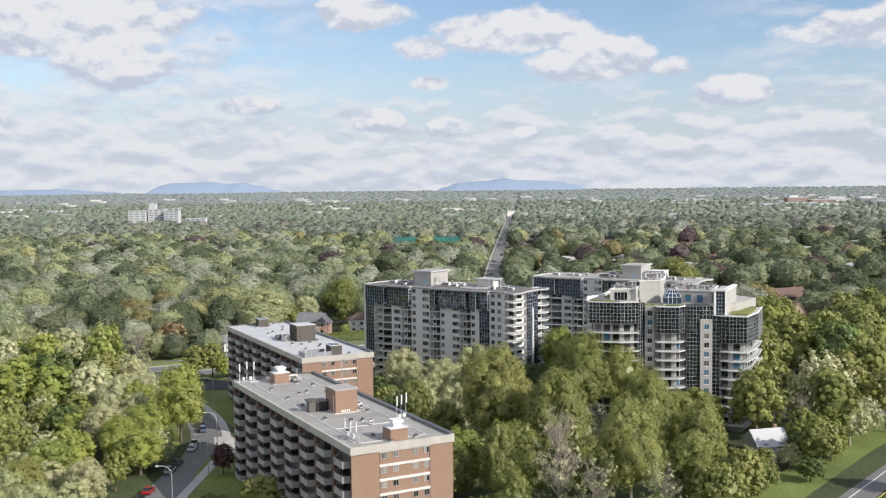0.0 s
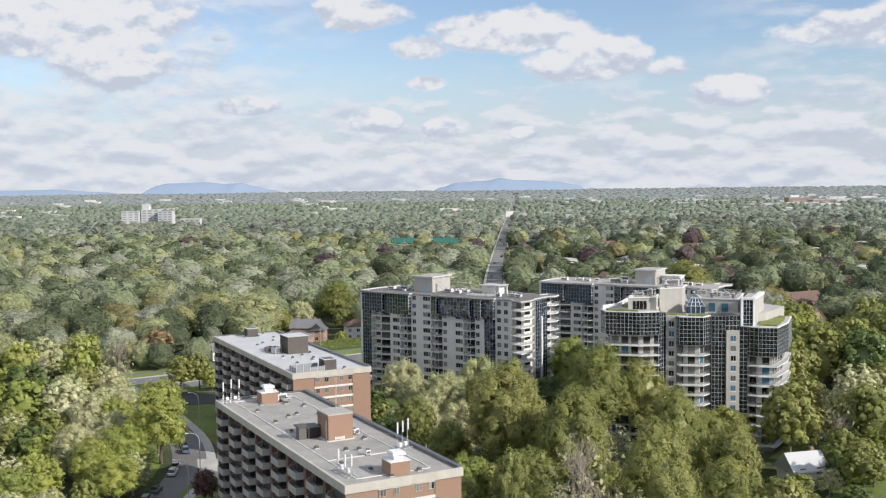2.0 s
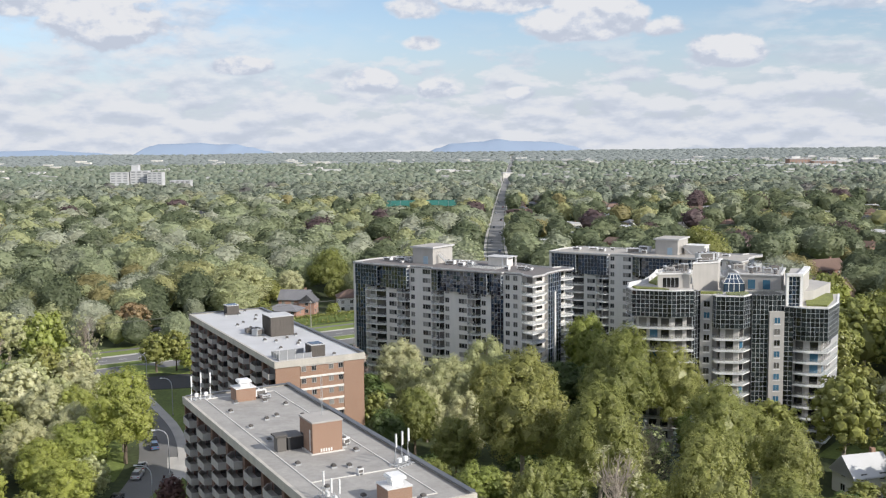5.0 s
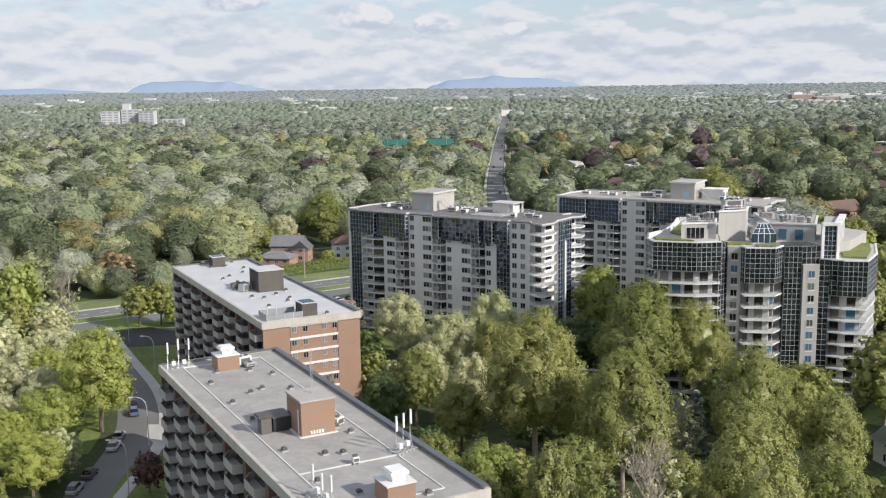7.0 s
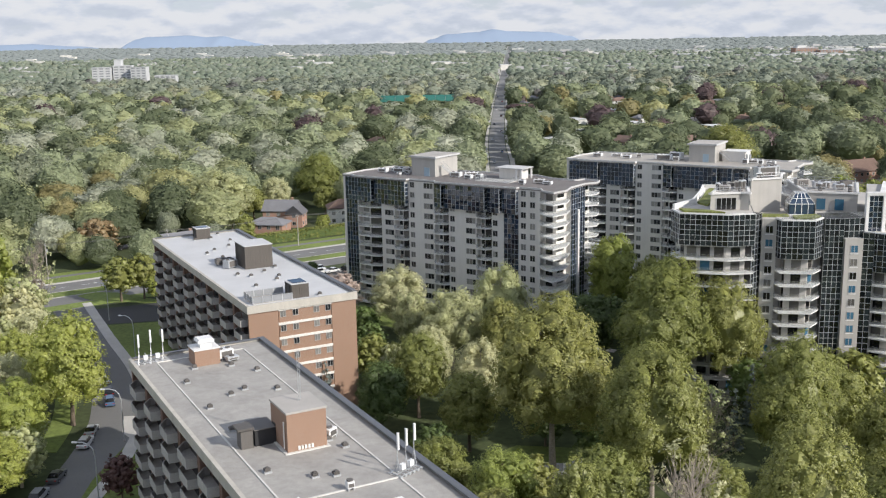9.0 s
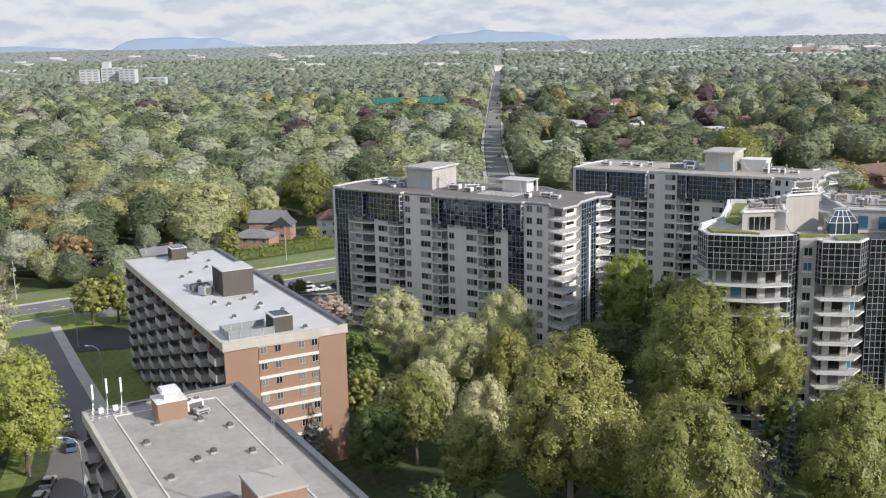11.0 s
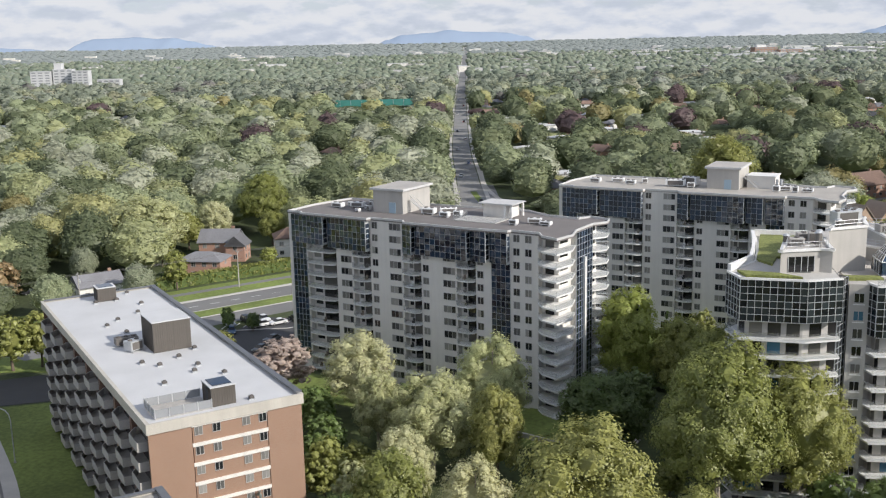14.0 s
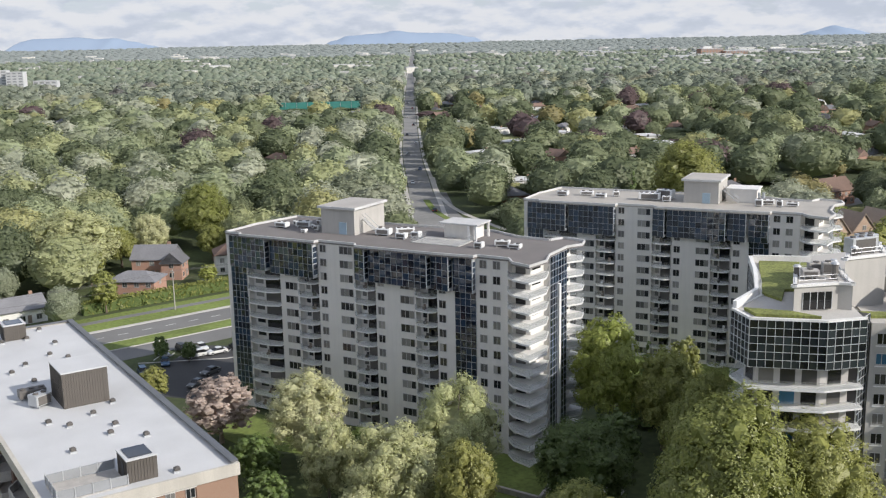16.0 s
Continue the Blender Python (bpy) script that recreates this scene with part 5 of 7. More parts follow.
def grey_tower(at, top, label, cap, lift=16.6, roof=None, units=UNITS_C):
    ob = thing("residential_tower", label, "apartment building", at)
    dz = top - 33.8
    r = random.Random(5)
    main = [(0, 1.5), (57.5, 1.5), (60.9, 1.4), (61.5, 5.2), (61.5, 12.3), (60.8, 15), (61.2, 17.6), (58.5, 18.3), (57.5, 16.5), (51.5, 17), (45.3, 20.2), (29, 19.2), (2.3, 18.9), (0, 9)]
    part("wall", prism(BM(), main, -0.2, TOP + dz), M_STUCCO, ob)
    for u0, u1 in ((0, 4.8), (12.1, 16.3), (20.6, 28.4), (32.5, 40.5), (44.6, 57.6)):
        part("wall_pier", bx(u0, u1, 0, 1.499, -0.2, TOP + dz), M_STUCCO, ob)
    outline = [(-0.1, -0.1), (3.5, -0.1), (4.1, -1.3), (20.8, -1.3), (21.0, -0.1), (28.6, -0.1), (29.4, -1.6), (44.4, -1.6), (51.9, -1.0), (52.2, -0.1), (57.8, -0.2), (59.5, -2.6), (63.1, -4.0),
               (64.0, 0.8), (62.7, 5.2), (62.8, 12.3), (64.5, 15.2), (63.7, 18.3), (59.2, 19.4), (57.8, 16.7), (51.5, 17.2), (45.3, 20.5), (29, 19.4), (2.2, 19.1), (-0.1, 9)]
    part("roof", prism(BM(), outline, TOP + dz + 0.002, TOP + dz + 0.25), roof or M_ROOF_TAUPE, ob)
    bm = rail_bm(outline + outline[:1], 0.38, TOP + dz + 0.25, 0.22)
    part("parapet", bm, M_COPING, ob, "pale parapet coping")
    # Dark glass: stepped boxes over the top storeys and full-height strips.
    lo, hi = 27.2 + dz, TOP + dz - 0.02
    for a, b in (((0.9, -0.25), (9.8, -1.25)), ((10.3, -0.35), (20.4, -1.25)), ((28.5, -0.3), (31.1, -1.3)), ((31.5, -0.5), (43.4, -1.4)), ((43.7, -0.5), (47.4, -1.3)), ((47.8, -0.4), (51.7, -1.0))):
        bottom = lo if b[0] > 21 else lo - (0.4 if a[0] > 10 else 0)
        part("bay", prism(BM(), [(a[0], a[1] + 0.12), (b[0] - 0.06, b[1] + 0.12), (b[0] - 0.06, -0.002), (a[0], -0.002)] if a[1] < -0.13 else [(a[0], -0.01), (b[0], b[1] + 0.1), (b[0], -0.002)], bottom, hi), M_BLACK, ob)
        curtain_wall(ob, a, b, bottom, hi, M_SKYGLASS, cap=cap, bars=M_MULLION_DARK)
        part("bay_return", bx(b[0] - 0.05, b[0] + 0.08, b[1] - 0.08, -0.003, bottom, hi), M_MULLION, ob)
        for k in range(1, 6):
            zz = bottom + (hi - bottom) * k / 6
            part("bay_light", bx(b[0] + 0.081, b[0] + 0.10, b[1] + 0.05, -0.12, zz - 0.42, zz + 0.42), M_SKYGLASS, ob)
    curtain_wall(ob, (0.9, -0.06), (4.5, -0.06), 2.2, lo, M_SKYGLASS, (0.9, 1.2), cap, bars=M_MULLION_DARK)
    curtain_wall(ob, (48.0, -0.06), (51.9, -0.06), 2.2, lo, M_SKYGLASS, (1.0, 1.2), cap, bars=M_MULLION_DARK)
    curtain_wall(ob, (62.62, 5.3), (62.72, 12.2), 2.2, hi, M_SKYGLASS, (1.1, 1.2), cap)
    part("wall_pier", bx(61.5, 62.5, 5.4, 12.1, -0.2, hi), M_STUCCO, ob)
    part("fin", bx(62.7, 63.1, 8.2, 8.9, 1.0, hi - 5), M_SLAB, ob, "pale vertical fin")
    # Windows.
    for k in range(13):
        z = 32.1 + dz - 2.5 * k
        for u, kind, first in ((14.6, WIDE, 2), (26.6, WIDE, 0), (38.8, WIDE, 2), (21.8, SMALL, 0), (33.6, SMALL, 2), (45.6, SMALL, 2), (53.2, SMALL, 0), (55.6, SMALL, 0)):
            if k >= first:
                w = part("window", kind[0], None, ob, at=pose(u, -0.02, z))
                part("pane", kind[1], None, w)
    # Balconies in the recesses.
    for u0, u1 in ((4.9, 12.0), (16.4, 20.5), (28.5, 32.4), (40.6, 44.5)):
        w = u1 - u0
        c = (u0 + u1) / 2
        front = [(w / 2 - 0.02, 0.0), (w / 2 - 0.05, -0.55), (w * 0.22, -1.25), (-w * 0.28, -1.15), (-w / 2 + 0.05, -0.55), (-w / 2 + 0.02, 0.0)]
        ms = shared("balcony", prism(BM(), [(w / 2 - 0.02, 1.48), *front, (-w / 2 + 0.02, 1.48)], -0.14, 0.06), M_SLAB)
        mr = shared("railing", rail_bm(front, 0.95, 0.07), M_RAIL)
        md = shared("balcony_door", bx(-w * 0.12, w / 2 - 0.45, 1.40, 1.49, 0.07, 2.05), M_DOORGLASS)
        mw = shared("balcony_window", bx(-w / 2 + 0.4, -w * 0.2, 1.42, 1.49, 0.75, 2.0), M_WINDOW)
        for k in range(2, 13):
            b = part("balcony", ms, None, ob, at=pose(c, 0, 30.7 + dz - 2.5 * k))
            part("railing", mr, None, b)
            part("balcony_door", md, None, b)
            part("balcony_window", mw, None, b)
            if r.random() < 0.5:
                bm = BM()
                x = r.uniform(-w / 3, w / 4)
                box(bm, x, x + 0.5, 0.0, 0.5, 0.07, 0.5)
                box(bm, x, x + 0.5, 0.45, 0.52, 0.5, 0.95)
                part("balcony_seat", bm, r.choice((M_WHITE, M_WOOD, M_BLACK, M_VENT)), b)
    # The large white corner balconies.
    corner = [(58.0, -1.1), (59.6, -2.7), (63.0, -3.9), (63.9, 0.8), (62.6, 4.9)]
    back = [(61.5, 5.0), (60.9, 1.6), (57.62, 1.5), (57.62, -0.2)]
    far = [(62.7, 12.5), (64.4, 15.2), (63.6, 18.2), (59.6, 19.2)]
    fback = [(59.0, 18.3), (61.2, 17.5), (60.8, 15.0), (61.55, 12.4)]
    for line, rear, door in ((corner, back, [(57.7, 1.44), (60.85, 1.34), (61.46, 5.0)]), (far, fback, [(61.5, 12.6), (60.84, 15.0), (61.2, 17.4)])):
        ms = shared("balcony", prism(BM(), line + rear, -0.24, 0.06), M_SLAB)
        mr = shared("railing", rail_bm(line, 0.95, 0.07), M_RAILPALE)
        md = shared("balcony_door", rail_bm([Vector(door[0]).lerp(Vector(door[1]), 0.2).to_tuple(), Vector(door[0]).lerp(Vector(door[1]), 0.75).to_tuple()], 1.9, 0.1, -0.06), M_DOORGLASS)
        mw = shared("balcony_window", rail_bm([Vector(door[1]).lerp(Vector(door[2]), 0.15).to_tuple(), Vector(door[1]).lerp(Vector(door[2]), 0.8).to_tuple()], 1.3, 0.7, -0.06), M_WINDOW)
        for k in range(0, 13):
            b = part("balcony", ms, None, ob, at=pose(0, 0, 30.7 + dz - 2.5 * k))
            part("railing", mr, None, b)
            part("balcony_door", md, None, b)
            part("balcony_window", mw, None, b)
    # Lift house and roof terrace.
    part("lift_house", bx(lift, lift + 7.2, 7.2, 17.4, TOP + dz + 0.2, 37.9 + dz), M_STUCCO_PALE, ob, "pale rendered lift house")
    part("lift_house_roof", bx(lift - 0.5, lift + 7.7, 6.7, 17.9, 37.9 + dz, 38.3 + dz), M_COPING, ob)
    part("lift_house_membrane", bx(lift - 0.2, lift + 7.4, 7.0, 17.6, 38.302 + dz, 38.34 + dz), M_ROOF_EDGE, ob, "grey roof membrane")
    part("door", bx(lift + 3.9, lift + 5.5, 7.12, 7.199, TOP + dz + 0.3, TOP + dz + 2.5), M_DOORBLUE, ob, "pale blue metal door")
    bm = BM()
    for k in range(12):
        box(bm, lift + 7.7 + 0.28 * k, lift + 7.98 + 0.28 * k, 9.0, 10.0, TOP + dz + 2.9 - 0.22 * k, TOP + dz + 3.0 - 0.22 * k)
    tube(bm, (lift + 7.7, 8.95, TOP + dz + 3.9), (lift + 11.0, 8.95, TOP + dz + 1.3), 0.04, 0.04)
    tube(bm, (lift + 7.7, 10.05, TOP + dz + 3.9), (lift + 11.0, 10.05, TOP + dz + 1.3), 0.04, 0.04)
    part("roof_stair", bm, M_GALV, ob)
    if lift < 30:
        part("terrace_house", bx(39.5, 45.4, 12.2, 16.2, TOP + dz + 0.2, TOP + dz + 2.9), M_STUCCO, ob)
        part("terrace_roof", bx(39.0, 46.6, 11.0, 16.6, TOP + dz + 2.9, TOP + dz + 3.15), M_COPING, ob, "pale flat canopy")
        for x, y in ((46.2, 11.3), (46.2, 16.2), (44.8, 11.3)):
            part("post", bx(x - 0.18, x + 0.18, y - 0.18, y + 0.18, TOP + dz + 0.2, TOP + dz + 2.9), M_SLAB, ob)
        part("terrace_deck", bx(36.5, 45.8, 5.6, 11.6, TOP + dz + 0.252, TOP + dz + 0.36), M_PAVE, ob, "pale paved roof terrace")
        part("terrace_railing", rail_bm([(36.5, 11.6), (36.5, 5.6), (45.8, 5.6), (45.8, 11.2)], 1.0, TOP + dz + 0.36), M_RAILPALE, ob)
    else:
        part("terrace_house", bx(41.4, 47.6, 11.0, 16.4, TOP + dz + 0.2, TOP + dz + 3.0), M_STUCCO, ob, "low grey rendered roof house")
        part("terrace_roof", bx(41.2, 47.9, 10.8, 16.6, TOP + dz + 3.0, TOP + dz + 3.2), M_SLAB, ob)
        for k in range(2):
            part("duct", tube(BM(), (48.1 + 0.9 * k, 10.6, TOP + dz + 0.25), (48.1 + 0.9 * k, 10.6, TOP + dz + 2.6), 0.28, 0.28, 9), M_GALV, ob)
    for u, v, a, s in units:
        rooftop_unit(at @ pose(u, v, TOP + dz + 0.25, 0, 0, a), s)
    return ob


M_DOORBLUE = material("pale_blue_paint", (0.36, 0.47, 0.55), 0.6)
M_ROOF_PALE = material("pale_gravel_roof", (0.40, 0.375, 0.34), 0.95, vary=0.1, grain=14, patch=0.1)
AT_C, AT_D = pose(-21.7, 350.7, 0, 0, 0, -35), pose(39.9, 379.2, 0, 0, 0, -31.5)
grey_tower(AT_C, 33.8, "thirteen-storey grey rendered tower with dark glass and white balconies", 280)
grey_tower(AT_D, 33.3, "farther thirteen-storey grey rendered tower with dark glass and white balconies", 110, 33.2, M_ROOF_PALE, UNITS_D)


# ---- the stepped tower with roof gardens ----
def inset(poly, d):
    """The polygon moved in by d along its corners' bisectors (counter-clockwise)."""
    out = []
    n = len(poly)
    for k in range(n):
        a, b, c = Vector(poly[k - 1]), Vector(poly[k]), Vector(poly[(k + 1) % n])
        n1 = Vector((-(b - a).y, (b - a).x)).normalized()
        n2 = Vector((-(c - b).y, (c - b).x)).normalized()
        m = (n1 + n2)
        m = m / max(0.4, m.length_squared) * 2 * d
        out.append((b.x + m.x, b.y + m.y))
    return out


def stepped_tower():
    ox, oy = 70.0, 275.0
    ob = thing("stepped_tower", "pale stepped residential tower with black glass bays and planted roof terraces", "apartment building", pose(ox, oy, 0))

    def L(pts):
        return [(x - ox, y - oy) for x, y in pts]

    r = random.Random(9)
    main = L([(60, 272.5), (66, 271.5), (80, 272.5), (88, 277), (97, 290), (86, 312), (66, 306), (60.5, 285)])
    part("wall", prism(BM(), main, -0.2, 34.0), M_STUCCO_PALE, ob)
    b1 = L([(45.0, 274.4), (45.4, 269.9), (53.5, 267.1), (58.5, 267.6), (60.3, 275), (66, 296.5), (57.5, 299.0), (55.6, 292), (53.4, 286), (51.0, 280)])
    b2 = L([(63.2, 270.3), (63.5, 268.2), (69.2, 267.0), (71.8, 270.0), (71.8, 274), (63.6, 275)])
    b3 = L([(79.4, 269.6), (82.8, 266.8), (87.2, 265.7), (92.9, 274.6), (98.0, 287.0), (92, 292), (82, 280)])
    # Bay 1
    for nm, poly, glass_lo, top, edges, floors in (
        ("bay", b1, 29.9, 35.6, [(6, 7), (7, 8), (8, 9), (9, 0), (0, 1), (1, 2), (2, 3)], 12),
        ("bay", b2, 27.2, 34.2, [(0, 1), (1, 2), (2, 3)], 11),
        ("bay", b3, 24.4, 31.5, [(0, 1), (1, 2), (2, 3), (3, 4)], 9),
    ):
        part("wall", prism(BM(), inset(poly, 1.5), -0.2, glass_lo + 0.2), M_STUCCO_PALE, ob)
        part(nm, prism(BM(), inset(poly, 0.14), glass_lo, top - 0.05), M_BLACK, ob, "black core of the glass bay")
        part("terrace", prism(BM(), inset(poly, 0.35), top - 0.05, top + 0.08), M_PAVE, ob, "pale roof terrace")
        for a, b in edges:
            curtain_wall(ob, poly[a], poly[b], glass_lo, top, M_CURTAIN, (0.99, 1.02), 300, r=r)
        line = [poly[e[0]] for e in edges] + [poly[edges[-1][1]]]
        for seg in zip(line, line[1:]):
            part("coping", rail_bm(seg, 0.22, top + 0.002, 0.4), M_SLAB, ob)
        fl = [poly[e[0]] for e in edges] + [poly[edges[-1][1]]]
        if poly is b1:
            fl = [poly[9], poly[0], poly[1], poly[2], poly[3]]
            rear = [poly[4], poly[5]]
        elif poly is b2:
            fl, rear = [poly[0], poly[1], poly[2], poly[3]], [poly[4], poly[5]]
        else:
            fl, rear = [poly[0], poly[1], poly[2], poly[3], poly[4]], [poly[5], poly[6]]
        ms = shared("balcony", prism(BM(), fl + rear, -0.20, 0.05), M_SLAB)
        mr = shared("railing", rail_bm(fl, 0.95, 0.06), M_RAIL)
        ins = inset(poly, 1.5)
        for k in range(floors):
            zf = glass_lo - 2.55 - 2.5 * k
            if zf < 0.5:
                break
            b = part("balcony", ms, None, ob, at=pose(0, 0, zf))
            part("railing", mr, None, b)
            for a, c in edges:
                if poly is b1 and a in (6, 7, 8):
                    continue
                p, q = Vector(ins[a]), Vector(ins[c])
                n = max(1, int((q - p).length / 2.2))
                ang = math.degrees(math.atan2((q - p).y, (q - p).x))
                for i in range(n):
                    m = p.lerp(q, (i + 0.5) / n)
                    wd = min(1.7, 0.8 * (q - p).length / n)
                    part("window", bx(-wd / 2, wd / 2, -0.06, 0.02, 0.25, 2.05), M_BLUEWIN if r.random() < 0.15 else M_DOORGLASS, b, at=pose(m.x, m.y, 0, 0, 0, ang))

    # Full-height glass strips and the wall piers with their column of windows.
    def strip(a, b, z0, z1, cell=(0.95, 1.08)):
        (x0, y0), (x1, y1) = L([a, b])
        d = Vector((x1 - x0, y1 - y0)).normalized()
        n = Vector((-d.y, d.x))
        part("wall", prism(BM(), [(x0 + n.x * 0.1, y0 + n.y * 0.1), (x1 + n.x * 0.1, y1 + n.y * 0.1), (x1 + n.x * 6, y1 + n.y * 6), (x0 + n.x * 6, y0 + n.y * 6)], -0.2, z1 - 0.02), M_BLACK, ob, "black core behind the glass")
        curtain_wall(ob, (x0, y0), (x1, y1), z0, z1, M_CURTAIN, cell, 300, r=r)

    strip((58.5, 269.0), (60.8, 271.3), 1, 35.2)
    strip((71.9, 269.6), (75.3, 269.2), 1, 34.2)
    strip((75.3, 269.4), (79.2, 269.8), 30.6, 34.2)
    strip((78.7, 268.9), (80.6, 268.3), 1, 31.6)
    for a, b, top in (((60.7, 270.6), (63.2, 269.9), 34.2), ((75.4, 268.6), (78.6, 268.4), 30.6)):
        (x0, y0), (x1, y1) = L([a, b])
        d = Vector((x1 - x0, y1 - y0)).normalized()
        n = Vector((-d.y, d.x))
        part("wall_pier", prism(BM(), [(x0, y0), (x1, y1), (x1 + n.x * 8, y1 + n.y * 8), (x0 + n.x * 8, y0 + n.y * 8)], -0.2, top), M_STUCCO_PALE, ob)
        ang = math.degrees(math.atan2(d.y, d.x))
        for k in range(13):
            z = top - 1.9 - 2.5 * k
            if z > 1:
                c = Vector((x0, y0)).lerp(Vector((x1, y1)), 0.52)
                w = part("window", SMALL[0], None, ob, at=pose(c.x - n.x * 0.02, c.y - n.y * 0.02, z, 0, 0, ang))
                part("pane", SMALL_BLUE if r.random() < 0.35 else SMALL_DARK, None, w)
                part("lintel", bx(-0.75, 0.75, -0.05, 0.0, -0.98, -0.82), M_SLAB, w)
    # Portal tower
    tw = L([(79.8, 270.6), (82.6, 270.2), (89.2, 283.0), (85.4, 284.4)])
    part("portal_wall", prism(BM(), tw, 31.0, 38.2), M_STUCCO_PALE, ob)
    (x0, y0), (x1, y1) = L([(79.7, 270.3), (82.6, 269.9)])
    for x in (0, 1):
        c = Vector((x0, y0)).lerp(Vector((x1, y1)), x)
        part("portal_post", bx(c.x - 0.28, c.x + 0.28, c.y - 0.3, c.y + 0.4, 31.0, 38.6), M_SLAB, ob)
    part("portal_beam", prism(BM(), L([(79.4, 269.9), (82.9, 269.5), (89.5, 283.2), (88.4, 284), (82.2, 271), (79.5, 271)]), 38.21, 38.75), M_SLAB, ob)
    curtain_wall(ob, (x0 + 0.3, y0), (x1 - 0.3, y1), 31.2, 38.1, M_SKYGLASS, (0.9, 1.0), 400, r=r)
    # Houses on the roof
    for poly, z0, z1, mt in ((L([(51.4, 271.6), (57.0, 272.0), (58.4, 271.2), (59.5, 275.5), (60.6, 279), (55.4, 280)]), 35.6, 38.7, M_STUCCO_PALE), (L([(60.6, 277.5), (66.8, 279.0), (69.2, 285.5), (64.8, 284.0)]), 34.0, 40.3, M_STUCCO_PALE),
                             (L([(72, 280), (80.5, 276.5), (86, 290), (74, 296)]), 34.0, 37.4, M_STUCCO_PALE), (L([(69.6, 286), (73, 281), (78, 295), (72, 297)]), 34.0, 36.0, M_STUCCO_PALE)):
        part("penthouse", prism(BM(), poly, z0, z1), mt, ob)
        part("penthouse_roof", prism(BM(), inset(poly, 0.3), z1 + 0.002, z1 + 0.10), M_ROOF_EDGE, ob, "grey roof membrane")
        edge = inset(poly, -0.2)
        for seg in zip(edge, edge[1:] + edge[:1]):
            part("penthouse_coping", rail_bm(seg, 0.32, z1 + 0.004, 0.48), M_SLAB, ob)
        guard = inset(poly, 0.5)
        for (gx, gy), (hx, hy) in zip(guard, guard[1:] + guard[:1]):
            g0, g1 = Vector((gx, gy, z1 + 0.1)), Vector((hx, hy, z1 + 0.1))
            n = max(1, round((g1 - g0).length / 1.6))
            for i in range(n):
                q = g0.lerp(g1, i / n)
                part("guard_post", tube(BM(), q, q + Vector((0, 0, 1.05)), 0.035, 0.035, 5), M_GALV, ob)
            for h in (0.55, 1.05):
                part("guard_rail", tube(BM(), g0 + Vector((0, 0, h)), g1 + Vector((0, 0, h)), 0.03, 0.03, 5), M_GALV, ob)
    (a, b), = L([(54.3, 271.74)])
    big = part("penthouse_window", bx(a - 1.8, a + 1.8, b - 0.12, b - 0.02, 35.9, 38.0), M_DOORGLASS, ob)
    for k in range(5):
        part("mullion", bx(a - 1.8 + 0.9 * k - 0.04, a - 1.8 + 0.9 * k + 0.04, b - 0.16, b - 0.121, 35.9, 38.0), M_GALV, big)
    for x, y in ((74.5, 278.9), (77.5, 277.6)):
        (a, b), = L([(x, y)])
        part("penthouse_window", bx(-0.8, 0.8, -0.1, 0.02, 34.3, 36.4), M_BLUEWIN, ob, at=pose(a, b, 0, 0, 0, -22))
    # Glass pavilion
    pv = L([(66.6, 273.8), (71.2, 273.2), (72.0, 277.6), (67.4, 278.2)])
    c = sum((Vector(p) for p in pv), Vector((0, 0))) / 4
    bm, bg = BM(), BM()
    apex = [(c.x + (p[0] - c.x) * 0.45, c.y + (p[1] - c.y) * 0.45, 38.2) for p in pv]
    for k in range(4):
        p, q = pv[k], pv[(k + 1) % 4]
        ap, aq = apex[k], apex[(k + 1) % 4]
        for t in (0, 0.25, 0.5, 0.75, 1.0):
            s = Vector(p).lerp(Vector(q), t)
            u = Vector(ap).lerp(Vector(aq), t)
            tube(bm, (s.x, s.y, 34.3), (s.x, s.y, 36.3), 0.07, 0.07, 4)
            tube(bm, (s.x, s.y, 36.3), u, 0.07, 0.07, 4)
        for z in (34.35, 36.3):
            tube(bm, (*p, z), (*q, z), 0.08, 0.08, 4)
        tube(bm, ap, aq, 0.08, 0.08, 4)
        mp, mq = (Vector((*p, 36.3)).lerp(Vector(ap), 0.5), Vector((*q, 36.3)).lerp(Vector(aq), 0.5))
        tube(bm, mp, mq, 0.06, 0.06, 4)
        v = [bg.verts.new(s) for s in ((*p, 34.3), (*q, 34.3), (*q, 36.3), (*p, 36.3), ap, aq)]
        bg.faces.new(v[:4])
        bg.faces.new((v[3], v[2], v[5], v[4]))
    top = [bg.verts.new(s) for s in apex]
    bg.faces.new(top)
    part("pavilion_frame", bm, M_WHITE, ob, "white steel frame of a glass roof pavilion")
    part("pavilion_glass", bg, M_SKYGLASS, ob)
    # Planting on the terraces
    for poly, z in ((L([(51.2, 280), (52.2, 276.5), (54.6, 281), (60.6, 280.4), (64.6, 295.2), (58.2, 297.4), (55.8, 291.4), (53.6, 285.6)]), 35.7), (L([(46.2, 273.6), (46.4, 270.6), (53.2, 268.2), (51.0, 271)]), 35.7), (L([(60.8, 272.6), (66.0, 271.6), (66.2, 273.4), (61.2, 274.6)]), 34.2),
                    (L([(66, 268.6), (69, 268.0), (71.4, 270.6), (71.2, 272.4), (66.5, 271.4)]), 34.3), (L([(84, 270), (88, 268.6), (93, 278), (96, 286), (92, 288), (86, 276)]), 31.6)):
        part("planting", prism(BM(), poly, z, z + 0.35), M_SEDUM, ob, "low green roof planting")
    part("terrace_wall", rail_bm(L([(57.0, 298.3), (54.8, 291.6), (52.6, 285.8), (50.2, 280.0), (45.2, 274.6)]), 1.0, 35.65, 0.5), M_SLAB, ob, "white wavy parapet")
